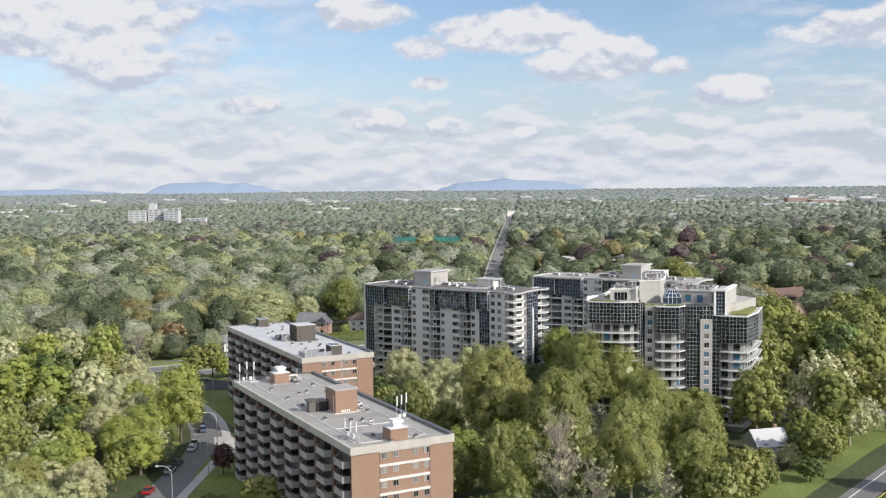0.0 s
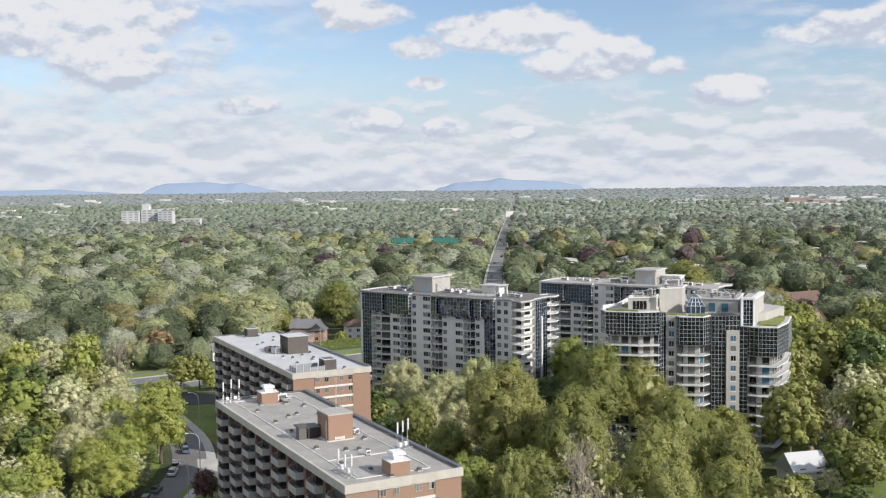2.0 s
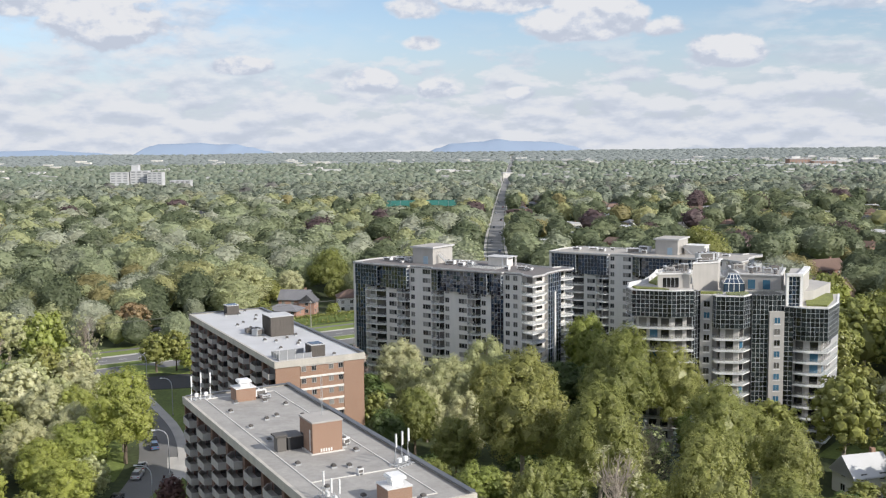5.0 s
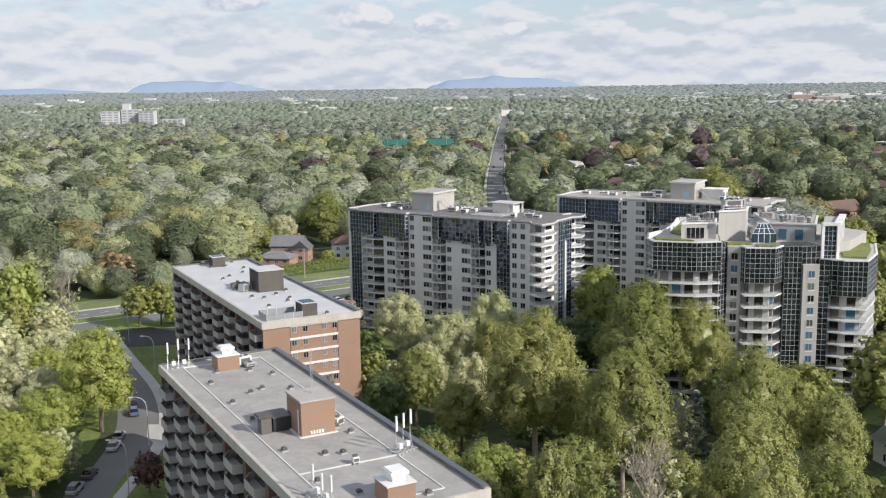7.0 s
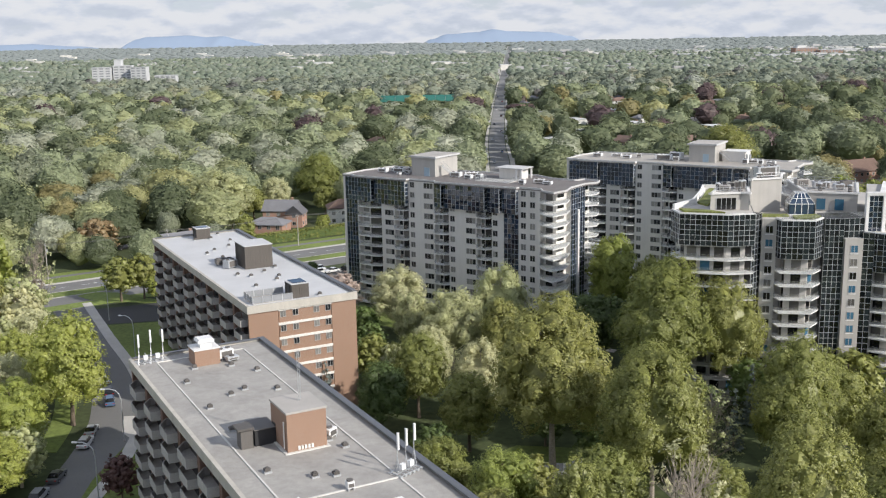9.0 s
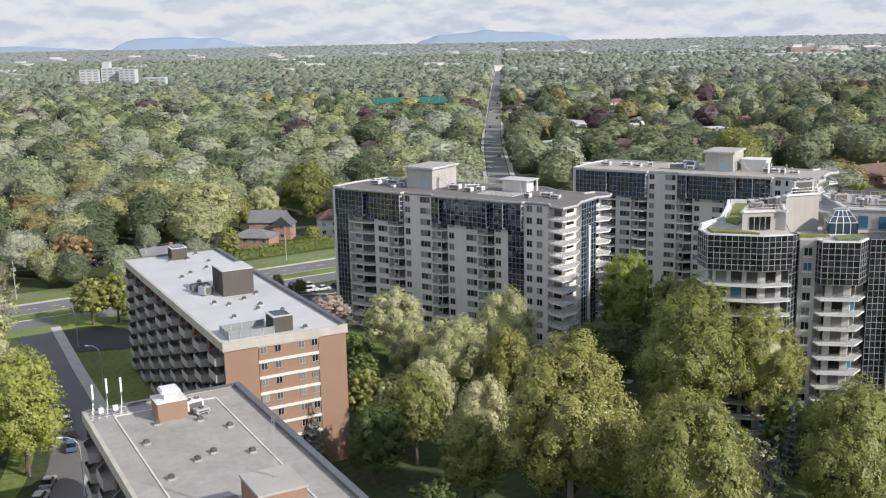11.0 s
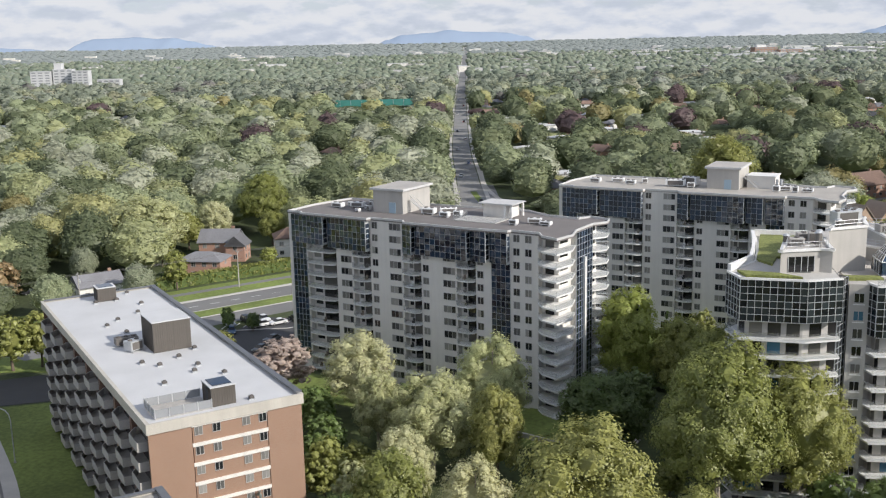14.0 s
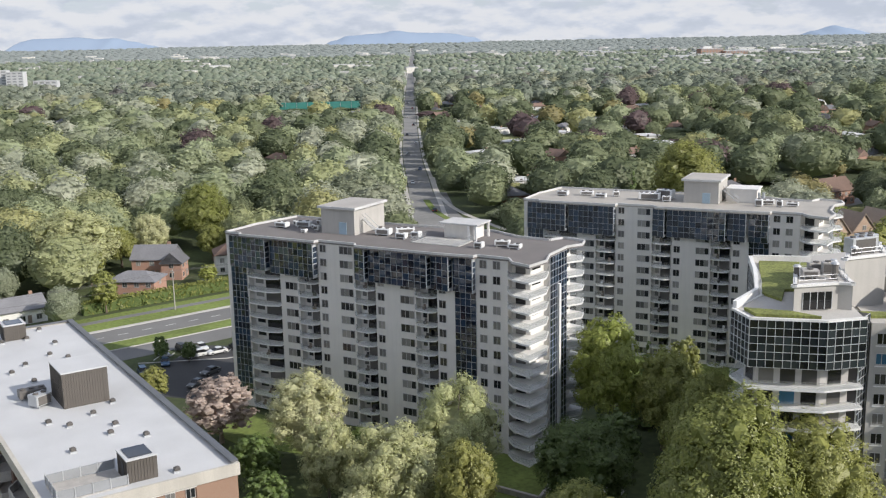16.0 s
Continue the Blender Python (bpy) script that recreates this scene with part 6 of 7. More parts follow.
    part("terrace_wall", rail_bm(L([(57.6, 298.2), (65.3, 295.9)]), 1.0, 35.65, 0.4), M_SLAB, ob, "pale parapet across the rear of the terrace")
    part("terrace_railing", rail_bm(L([(63.6, 268.6), (69.1, 267.4), (71.7, 270.2), (79, 269.9)]), 1.0, 34.25), M_RAIL, ob)
    for x, y, z, s in ((55.0, 275.2, 39.0, (2.0, 1.4, 1.1)), (57.9, 276.6, 39.0, (1.4, 1.3, 1.6)), (57.2, 278.2, 39.0, (2.0, 1.0, 1.2)), (64.2, 280.6, 40.6, (4.2, 1.6, 2.1)), (66.3, 283.2, 40.6, (2.6, 1.5, 1.9)),
                       (76.0, 284.0, 37.7, (2.4, 1.6, 1.4)), (79.0, 282.0, 37.7, (2.0, 1.5, 1.2)), (74.0, 288.0, 37.7, (2.6, 1.6, 1.4)), (82.0, 286.0, 37.7, (2.0, 1.4, 1.2))):
        rooftop_unit(pose(x, y, z - 0.18, 0, 0, r.uniform(-20, 20)), s, "grey rooftop plant unit", r.choice((M_GALV, M_VENT, M_GALV, M_CONC)))
    for x, y, z, h in ((57.6, 274.2, 38.8, 1.9), (59.3, 277.8, 38.8, 1.4), (54.2, 277.0, 38.8, 1.1), (62.7, 279.4, 40.4, 1.0), (75.2, 281.5, 37.5, 1.3), (78.0, 285.0, 37.5, 1.0), (80.0, 279.0, 37.5, 1.2)):
        vt = thing("roof_vent", "dark cylindrical metal roof vent", "roof vent", pose(x, y, z), "roof vents")
        part("pipe", tube(BM(), (0, 0, 0), (0, 0, h), 0.42, 0.38, 10), M_VENT, vt)
        part("cap", tube(BM(), (0, 0, h), (0, 0, h + 0.22), 0.55, 0.35, 10), M_GALV, vt)
    return ob


# Blue reflection painted into the colour of these panes.
M_BLUEWIN = pane_material("painted_blue_reflection", (0.05, 0.14, 0.22), (0.10, 0.22, 0.32), 0.6, 0.08)
SMALL_BLUE = shared("pane", bx(-0.6, 0.6, -0.02, 0.03, -0.63, 0.63), M_BLUEWIN)
SMALL_DARK = shared("pane", bx(-0.6, 0.6, -0.02, 0.03, -0.63, 0.63), M_DOORGLASS)
stepped_tower()


# ---- roof gear on the brick blocks ----
def roof_vent(m, kind="hood"):
    ob = thing("roof_vent", "small dark metal hood vent on the flat roof", "roof vent", m, "roof vents")
    part("curb", CURB, None, ob)
    part("hood", HOOD, None, ob)
    return ob


def hood_bm():
    bm = BM()
    prism(bm, [(-0.30, -0.30), (0.30, -0.30), (0.30, 0.30), (-0.30, 0.30)], 0.22, 0.62)
    bmesh.ops.bevel(bm, geom=[e for e in bm.edges if all(v.co.z > 0.5 for v in e.verts)], offset=0.12, segments=2, affect="EDGES")
    for k in range(3):
        box(bm, -0.33, 0.33, -0.33, 0.33, 0.26 + 0.1 * k, 0.29 + 0.1 * k)
    return bm


CURB = shared("curb", bx(-0.42, 0.42, -0.42, 0.42, 0.0, 0.2), M_GALV)
HOOD = shared("hood", hood_bm(), M_VENT)
for x, y in ((7.1, 63.0), (4.5, 57.4), (4.5, 46.1), (8.3, 49.5), (10.5, 50.8), (12.0, 61.6), (14.5, 57.6), (14.3, 48.6), (4.6, 37.3), (4.3, 23.6), (8.3, 19.9),
             (10.4, 19.1), (14.3, 25.8), (13.4, 28.6), (4.2, 12.0), (7.0, 6.4), (13.7, 2.4), (8.4, 1.6)):
    roof_vent(on_roof(AT_A, TOP_A, x, y, rng.uniform(-6, 6)))
for x, y in ((5.9, 25.2), (7.8, 22.7), (11.2, 17.3), (12.5, 19.9), (14.5, 14.2), (14.0, 2.1), (6.1, 14.3), (11.3, 25.2), (14.5, 28.1), (8.0, 42.8), (8.6, 51.3), (12.7, 54.3),
             (14.6, 51.3), (6.2, 48.4), (14.8, 60.2), (11.7, 65.2), (8.0, 65.2), (14.5, 69.5), (6.0, 33.8)):
    roof_vent(on_roof(AT_B, TOP_B, x, y, rng.uniform(-6, 6)))


def brick_lift_house():
    m = AT_A @ pose(8.0, 27.2, TOP_A - 0.28)
    ob = thing("lift_house", "red-brown brick lift house on the grey roof", "rooftop structure", m)
    part("wall", bx(0, 4.7, 0, 5.4, 0, 4.6), M_BRICK, ob)
    part("cap", bx(-0.12, 4.82, -0.12, 5.52, 4.602, 4.85), M_ROOF_EDGE, ob, "pale grey roof cap")
    part("flashing", bx(-0.35, 5.0, -0.35, 5.7, 0.0, 0.12), M_SEAM, ob)
    part("door", bx(-0.07, -0.002, 3.9, 4.9, 0.2, 2.3), M_BLACK, ob)
    part("pipe", tube(BM(), (-0.15, 0.7, 0.4), (-0.15, 0.7, 3.6), 0.08, 0.08), M_BAND, ob)
    bm = BM()
    for k in range(5):
        box(bm, 1.2 + 0.4 * k, 1.45 + 0.4 * k, -0.12, -0.002, 0.25, 0.7)
    part("meter_row", bm, M_BAND, ob)
    bm = BM()
    for k in range(12):
        tube(bm, (2.6, 3.0, 4.85 + 0.5 * k), (2.9, 3.1, 5.35 + 0.5 * k), 0.02, 0.02, 3)
        tube(bm, (2.9, 3.1, 4.85 + 0.5 * k), (2.6, 3.0, 5.35 + 0.5 * k), 0.02, 0.02, 3)
    for x, y in ((2.6, 3.0), (2.9, 3.1), (2.7, 3.3)):
        tube(bm, (x, y, 4.85), (x, y, 10.9), 0.025, 0.02, 4)
    part("mast", bm, M_GALV, ob, "thin lattice mast")
    return ob


brick_lift_house()


def plant_screen():
    ob = thing("plant_screen", "black metal plant enclosure beside the lift house", "rooftop unit", AT_A @ pose(3.8, 30.9, TOP_A - 0.28))
    part("casing", bx(1.7, 4.2, 0.2, 3.6, 0.0, 1.9), M_BLACK, ob)
    bm = prism(BM(), [(0, 0), (1.4, 0), (1.4, 1.6), (0, 1.6)], 0, 2.3)
    part("duct", bm, M_VENT, ob)
    part("duct_hood", prism(BM(), [(-0.4, -0.3), (1.5, -0.3), (1.5, 1.9), (-0.4, 1.9)], 2.302, 2.55), M_VENT, ob)
    part("casing_lid", bx(1.6, 4.3, 0.1, 3.7, 1.902, 2.0), M_VENT, ob)


plant_screen()


def brick_chimney(x, y, w, d, h, label):
    ob = thing("roof_chimney", label, "roof chimney", AT_A @ pose(x, y, TOP_A - 0.28))
    part("shaft", bx(0, w, 0, d, 0, h), M_BRICK, ob)
    part("cap", bx(-0.12, w + 0.12, -0.12, d + 0.12, h + 0.002, h + 0.14), M_SLAB, ob)
    bm = BM()
    box(bm, w * 0.3, w * 0.75, d * 0.25, d * 0.75, h + 0.14, h + 0.9)
    box(bm, w * 0.2, w * 0.85, d * 0.15, d * 0.85, h + 0.9, h + 1.4)
    bmesh.ops.bevel(bm, geom=[e for e in bm.edges if all(v.co.z > h + 1.3 for v in e.verts)], offset=0.15, segments=2, affect="EDGES")
    part("exhaust_hood", bm, M_WHITE, ob, "white metal exhaust hood")
    return ob


brick_chimney(7.4, 63.6, 3.6, 3.4, 2.3, "square brick chimney with a white exhaust hood")
brick_chimney(8.2, 1.4, 3.4, 3.4, 2.2, "square brick chimney with a white exhaust hood")
rooftop_unit(on_roof(AT_A, TOP_A, 12.2, 65.6, 10), (2.2, 1.8, 1.5))
rooftop_unit(on_roof(AT_A, TOP_A, 12.8, 63.8, 10), (1.8, 1.2, 0.8), "stacked galvanised metal grilles", M_GALV)
rooftop_unit(on_roof(AT_A, TOP_A, 13.9, 29.4, 30), (1.5, 1.2, 1.2))
rooftop_unit(on_roof(AT_A, TOP_A, 10.3, 15.1, 0), (0.8, 0.8, 1.0), "small white pedestal unit")


def antenna_frame(m, count, reach, tall, seed, label):
    """Cell antennas: a steel sled with masts, panel antennas and round drums."""
    r = random.Random(seed)
    ob = thing("antenna_frame", label, "antenna", m, "roof antennas")
    bm = BM()
    for y in (-0.8, 0.0, 0.8):
        tube(bm, (-reach / 2, y, 0.2), (reach / 2, y, 0.2), 0.06, 0.06, 4)
    for k in range(count + 1):
        x = -reach / 2 + reach * k / count
        tube(bm, (x, -0.8, 0.2), (x, 0.8, 0.2), 0.06, 0.06, 4)
        box(bm, x - 0.15, x + 0.15, -0.95, -0.65, 0.0, 0.2)
        box(bm, x - 0.15, x + 0.15, 0.65, 0.95, 0.0, 0.2)
    part("sled", bm, M_GALV, ob)
    for k in range(count):
        x = -reach / 2 + reach * (k + 0.5) / count
        h = tall * r.uniform(0.86, 1.0) if k % 2 == 0 else r.uniform(0.9, 1.6)
        mast = part("mast", tube(BM(), (x, 0, 0.2), (x, 0, h), 0.05, 0.05, 6), M_GALV, ob)
        for a in (-1, 1):
            part("stay", tube(BM(), (x, 0, h * 0.45), (x + 0.35 * a, 0.75 * a, 0.2), 0.03, 0.03, 4), M_GALV, mast)
        if k % 2 == 0:
            part("panel_antenna", bx(x - 0.12, x + 0.12, -0.24, -0.07, h - 1.9, h), M_WHITE, mast, "white panel antenna")
        else:
            part("equipment_box", bx(x - 0.3, x + 0.3, -0.3, 0.1, 0.5, 1.15), M_WHITE, mast)
    return ob


antenna_frame(on_roof(AT_A, TOP_A, 2.6, 69.6, 4), 5, 4.4, 5.0, 1, "row of white cell antennas on a steel sled")
antenna_frame(on_roof(AT_A, TOP_A, 2.6, 6.8, 96), 5, 5.4, 3.6, 2, "row of white cell antennas on a steel sled")
antenna_frame(on_roof(AT_A, TOP_A, 17.3, 16.2, 20), 5, 3.2, 5.4, 3, "row of tall white cell antennas on a steel sled")


def clad_box(m, w, d, h, label, skylight=False):
    ob = thing("roof_house", label, "rooftop structure", m)
    part("wall", bx(0, w, 0, d, 0, h), M_CLAD, ob)
    rib = shared("rib", bx(-0.05, 0.05, -0.05, 0.0, 0.05, h - 0.05), M_CLAD)
    for k in range(int(w / 0.33)):
        part("rib", rib, None, ob, at=pose(0.17 + 0.33 * k, -0.002, 0))
        part("rib", rib, None, ob, at=pose(w - 0.17 - 0.33 * k, d + 0.002, 0, 0, 0, 180))
    for k in range(int(d / 0.33)):
        part("rib", rib, None, ob, at=pose(-0.002, d - 0.17 - 0.33 * k, 0, 0, 0, -90))
        part("rib", rib, None, ob, at=pose(w + 0.002, 0.17 + 0.33 * k, 0, 0, 0, 90))
    part("roof_cap", bx(-0.1, w + 0.1, -0.1, d + 0.1, h + 0.002, h + 0.16), M_ROOF_WHITE, ob)
    if skylight:
        part("skylight", bx(0.35, w - 0.35, 0.35, d - 0.35, h + 0.162, h + 0.26), M_SKYGLASS, ob, "dark glass skylight")
        part("door", bx(-0.08, -0.055, d * 0.3, d * 0.3 + 0.9, 0.1, 2.0), M_BLACK, ob)
    return ob


clad_box(AT_B @ pose(8.75, 29.3, TOP_B - 0.28), 5.7, 6.4, 4.6, "brown-grey ribbed metal lift house on the white roof")
clad_box(AT_B @ pose(8.7, 2.0, TOP_B - 0.28), 3.2, 3.6, 2.5, "brown-grey ribbed metal stair house with a skylight", True)
clad_box(AT_B @ pose(8.6, 66.0, TOP_B - 0.28), 3.2, 3.2, 2.4, "brown-grey ribbed metal stair house with a skylight", True)


def roof_deck():
    ob = thing("roof_deck", "fenced timber roof deck beside the stair house", "roof terrace", AT_B @ pose(0, 0, TOP_B - 0.28))
    part("deck", bx(1.4, 8.6, 1.6, 6.6, 0.0, 0.14), M_CONC, ob)
    posts = [(1.4, 1.6), (3.2, 1.6), (5.0, 1.6), (6.8, 1.6), (8.6, 1.6), (1.4, 3.3), (1.4, 5.0), (1.4, 6.6), (3.2, 6.6), (5.0, 6.6), (6.8, 6.6), (8.6, 6.6)]
    for x, y in posts:
        part("post", bx(x - 0.06, x + 0.06, y - 0.06, y + 0.06, 0.14, 1.35), M_GALV, ob)
    for line in ([(1.4, 6.6), (1.4, 1.6), (8.6, 1.6)], [(8.6, 6.6), (1.4, 6.6)]):
        part("screen", rail_bm(line, 1.05, 0.2, 0.04), M_FARGLASS, ob)


roof_deck()
rooftop_unit(on_roof(AT_B, TOP_B, 6.6, 32.6, 25), (2.4, 1.8, 1.7), "galvanised cooling unit on a steel frame", M_GALV)
rooftop_unit(on_roof(AT_B, TOP_B, 6.4, 36.4, 0), (3.4, 1.6, 1.3), "dark metal air-handling unit", M_VENT)

# ---- houses ----


def house(at, w, d, h, rise, wall, roof, label, hip=False, chimney=True, group="suburban houses", plain=False):
    ob = thing("house", label, "house", at, group)
    part("wall", bx(-w / 2, w / 2, -d / 2, d / 2, -0.2, h), wall, ob)
    bm = BM()
    e = 0.5
    inx = w / 2 - d / 2 * 0.9 if hip else w / 2 + e
    inx = max(0.6, inx)
    for dz in (0.0, 0.22):
        v = [bm.verts.new(p) for p in ((-w / 2 - e, -d / 2 - e, h - 0.15 + dz), (w / 2 + e, -d / 2 - e, h - 0.15 + dz), (w / 2 + e, d / 2 + e, h - 0.15 + dz), (-w / 2 - e, d / 2 + e, h - 0.15 + dz), (-inx, 0, h + rise + dz), (inx, 0, h + rise + dz))]
        for f in ((0, 1, 5, 4), (2, 3, 4, 5), (1, 2, 5), (3, 0, 4)):
            bm.faces.new([v[i] for i in f])
    part("roof", bm, roof, ob)
    if not hip:
        for s in (-1, 1):
            bg = BM()
            v = [bg.verts.new(p) for p in ((s * w / 2, -d / 2, h - 0.1), (s * w / 2, d / 2, h - 0.1), (s * w / 2, 0, h + rise - 0.2), (s * (w / 2 - 0.2), -d / 2, h - 0.1), (s * (w / 2 - 0.2), d / 2, h - 0.1), (s * (w / 2 - 0.2), 0, h + rise - 0.2))]
            for f in ((0, 1, 2), (3, 5, 4), (0, 3, 4, 1), (1, 4, 5, 2), (2, 5, 3, 0)):
                bg.faces.new([v[i] for i in f])
            part("gable", bg, wall, ob)
    rows = (1.5,) if h < 4 else (1.5, 4.3)
    n = max(2, int(w / (6.0 if plain else 3.2)))
    for z in rows:
        for k in range(n):
            for s in (-1,) if plain else (-1, 1):
                wd = part("window", SMALL[0], None, ob, at=pose(-w / 2 + (k + 0.5) * w / n, s * (d / 2 + 0.01), z, 0, 0, 0 if s < 0 else 180))
                part("pane", SMALL[1], None, wd)
        for s in () if plain else (-1, 1):
            wd = part("window", SMALL[0], None, ob, at=pose(s * (w / 2 + 0.01), 0, z, 0, 0, 90 * s))
            part("pane", SMALL[1], None, wd)
    part("door", bx(w * 0.1, w * 0.1 + 1.0, -d / 2 - 0.05, -d / 2 + 0.001, 0.1, 2.15), M_WOOD, ob)
    if chimney:
        part("chimney", bx(w * 0.28, w * 0.28 + 0.9, 0.3, 1.1, h, h + rise + 0.9), M_BRICK, ob)
    return ob


M_PINKBRICK = brick_material("pale_red_brick", (0.40, 0.22, 0.16), (0.46, 0.27, 0.20), (0.45, 0.38, 0.33))
house(pose(-55.5, 440.5, 0, 0, 0, -12), 13, 9, 5.2, 1.9, M_PINKBRICK, M_SHINGLE, "two-storey red brick house with a grey shingle roof", True, False)
house(pose(-54.5, 468, 0, 0, 0, -8), 12, 10, 5.4, 3.4, M_PINKBRICK, M_SHINGLE, "large brick house with steep grey gables behind a hedge", False)
house(pose(-48.5, 462, 0, 0, 0, 82), 7, 6, 5.0, 3.0, M_PINKBRICK, M_SHINGLE, "brick house wing with a steep grey gable", False, False)
house(pose(-81.5, 420, 0, 0, 0, 32), 12, 9, 3.6, 2.6, M_SIDING, M_SHINGLE, "low white house with a dark grey roof", False)
house(pose(-32, 468, 0, 0, 0, 10), 11, 9, 6.0, 2.6, M_SIDING, M_SHINGLE_BROWN, "cream two-storey house with verandas", True)
house(pose(84, 239, 0, 0, 0, 14), 8.2, 6.8, 4.2, 3.4, M_SIDING, M_ROOF_WHITE, "white house with a steep white roof", False)
house(pose(84, 640, 0, 0, 0, 10), 12, 9, 5.6, 3.0, M_SIDING, M_SHINGLE_BROWN, "white gabled house among trees", False)
house(pose(93, 600, 0, 0, 0, 70), 12, 9, 5.6, 3.4, M_SIDING, M_SHINGLE_BROWN, "white gabled house with a brown roof", False)
house(pose(92, 842, 0, 0, 0, 5), 26, 12, 6.5, 4.0, M_PINKBRICK, M_SHINGLE_BROWN, "large pink-brick house with a brown roof", True)
house(pose(191, 543, 0, 0, 0, 24), 24, 11, 5.6, 4.6, M_PINKBRICK, M_SHINGLE_BROWN, "large brick house with a steep brown roof", False)
kinds = []
for wall, roof, w, d, h, rise, hip, words in ((M_SIDING, M_SHINGLE, 13, 9, 3.4, 2.4, True, "low suburban bungalow with a grey hipped roof"), (M_PINKBRICK, M_SHINGLE_BROWN, 12, 9, 5.6, 3.0, False, "two-storey brick house with a brown gabled roof"),
                                              (M_SIDING, M_SHINGLE_BROWN, 14, 9, 5.4, 2.6, True, "pale two-storey house with a brown hipped roof"), (M_PINKBRICK, M_SHINGLE, 15, 10, 3.4, 2.6, True, "brick bungalow with a grey hipped roof"),
                                              (M_SIDING, M_ROOF_WHITE, 18, 12, 4.2, 0.9, True, "flat pale suburban building with a white roof")):
    kinds.append((wall, roof, w, d, h, rise, hip, words))
protos = {}
for k, (hx, hy) in enumerate(HOUSES):
    q = rng.choices(range(5), (1, 1, 1, 1, 2.5))[0]
    m = pose(hx, hy, gz(hy), 0, 0, rng.choice((5, 95, 32, -58)) + rng.uniform(-8, 8))
    if q not in protos:
        wall, roof, w, d, h, rise, hip, words = kinds[q]
        protos[q] = house(m, w, d, h, rise, wall, roof, words, hip, plain=True)
    else:
        copy_thing(protos[q], m)


M_TANBRICK = brick_material("tan_pink_brick", (0.44, 0.31, 0.22), (0.50, 0.36, 0.27), (0.48, 0.42, 0.36))


def row_house():
    ob = thing("row_house", "tan brick row houses with steep brown gables", "house", pose(155, 452, 0, 0, 0, 12))
    part("wall", bx(-14, 14, -5, 5, -0.2, 8.5), M_TANBRICK, ob)
    for k in range(3):
        x = -9.3 + 9.3 * k
        bm = prism(BM(), [(-4.2, 8.4), (4.2, 8.4), (0, 13.6)], -5.4, 4.8)
        bm.transform(Matrix(((1, 0, 0, x), (0, 0, 1, 0), (0, 1, 0, 0), (0, 0, 0, 1))))
        part("gable", bm, M_TANBRICK, ob)
        br = BM()
        for s in (-1, 1):
            v = [br.verts.new(p) for p in ((x, -5.8, 14.0), (x, 5.2, 14.0), (x + s * 4.7, 5.2, 8.3), (x + s * 4.7, -5.8, 8.3), (x, -5.8, 13.7), (x, 5.2, 13.7), (x + s * 4.6, 5.2, 8.0), (x + s * 4.6, -5.8, 8.0))]
            for f in ((0, 1, 2, 3), (4, 7, 6, 5), (0, 3, 7, 4), (1, 5, 6, 2), (2, 6, 7, 3)):
                br.faces.new([v[i] for i in f])
        part("roof", br, M_SHINGLE_TAN, ob)
        for z in (2.5, 5.6, 9.6):
            for dx in ((-1.6, 1.6) if z < 9 else (0,)):
                w = part("window", SMALL[0], None, ob, at=pose(x + dx, -5.03 if z < 9 else -5.43, z))
                part("pane", SMALL[1], None, w)


row_house()

# ---- distant buildings ----


def block(x, y, w, d, h, mt, label, turn=0, floors=0, category="building"):
    ob = thing("distant_building", label, category, pose(x, y, gz(y), 0, 0, turn), "distant buildings")
    part("wall", bx(-w / 2, w / 2, -d / 2, d / 2, -0.5, h), mt, ob)
    part("roof", bx(-w / 2 - 0.3, w / 2 + 0.3, -d / 2 - 0.3, d / 2 + 0.3, h + 0.002, h + 0.6), M_ROOF_WHITE, ob)
    for f in range(floors):
        n = max(2, int(w / 7))
        for k in range(n):
            x0 = -w / 2 + (k + 0.5) * w / n
            part("window", bx(x0 - w / n * 0.32, x0 + w / n * 0.32, -d / 2 - 0.1, -d / 2 + 0.001, (f + 0.35) * h / floors, (f + 0.8) * h / floors), M_FARGLASS, ob)
    return ob


block(-452, 1560, 26, 14, 31, M_ROOF_WHITE, "white high-rise apartment slab above the woods", 4, 9, "apartment building")
block(-424, 1566, 26, 14, 33, M_ROOF_WHITE, "white high-rise apartment slab above the woods", 0, 9, "apartment building")
block(-432, 1572, 10, 12, 41, M_ROOF_WHITE, "white lift tower of the high-rise", 0, 0, "apartment building")
block(-398, 1554, 22, 14, 31, M_ROOF_WHITE, "white high-rise apartment slab above the woods", -4, 9, "apartment building")
block(-368, 1580, 30, 16, 18, M_ROOF_WHITE, "pale mid-rise building above the woods", 0, 4)
block(-520, 1500, 44, 16, 14, M_ROOF_WHITE, "long pale low-rise building among trees", 6, 3)
block(-560, 1420, 40, 16, 13, M_ROOF_WHITE, "long pale low-rise building among trees", 0, 3)
for k in range(34):
    y = rng.uniform(2250, 2850)
    a = rng.uniform(0.22, 0.50)
    block(a * y, y, rng.uniform(25, 90), rng.uniform(20, 40), rng.uniform(10, 14), rng.choice((M_SIDING, M_SIDING, M_BAND, M_GALV)), "long pale commercial building far off", rng.uniform(-8, 8))
for k in range(44):
    y = rng.uniform(2000, 3600)
    a = rng.uniform(-0.46, 0.20)
    block(a * y, y, rng.uniform(14, 40), rng.uniform(12, 24), rng.uniform(9, 13), rng.choice((M_SIDING, M_BAND)), "pale building far off among trees", rng.uniform(-8, 8))


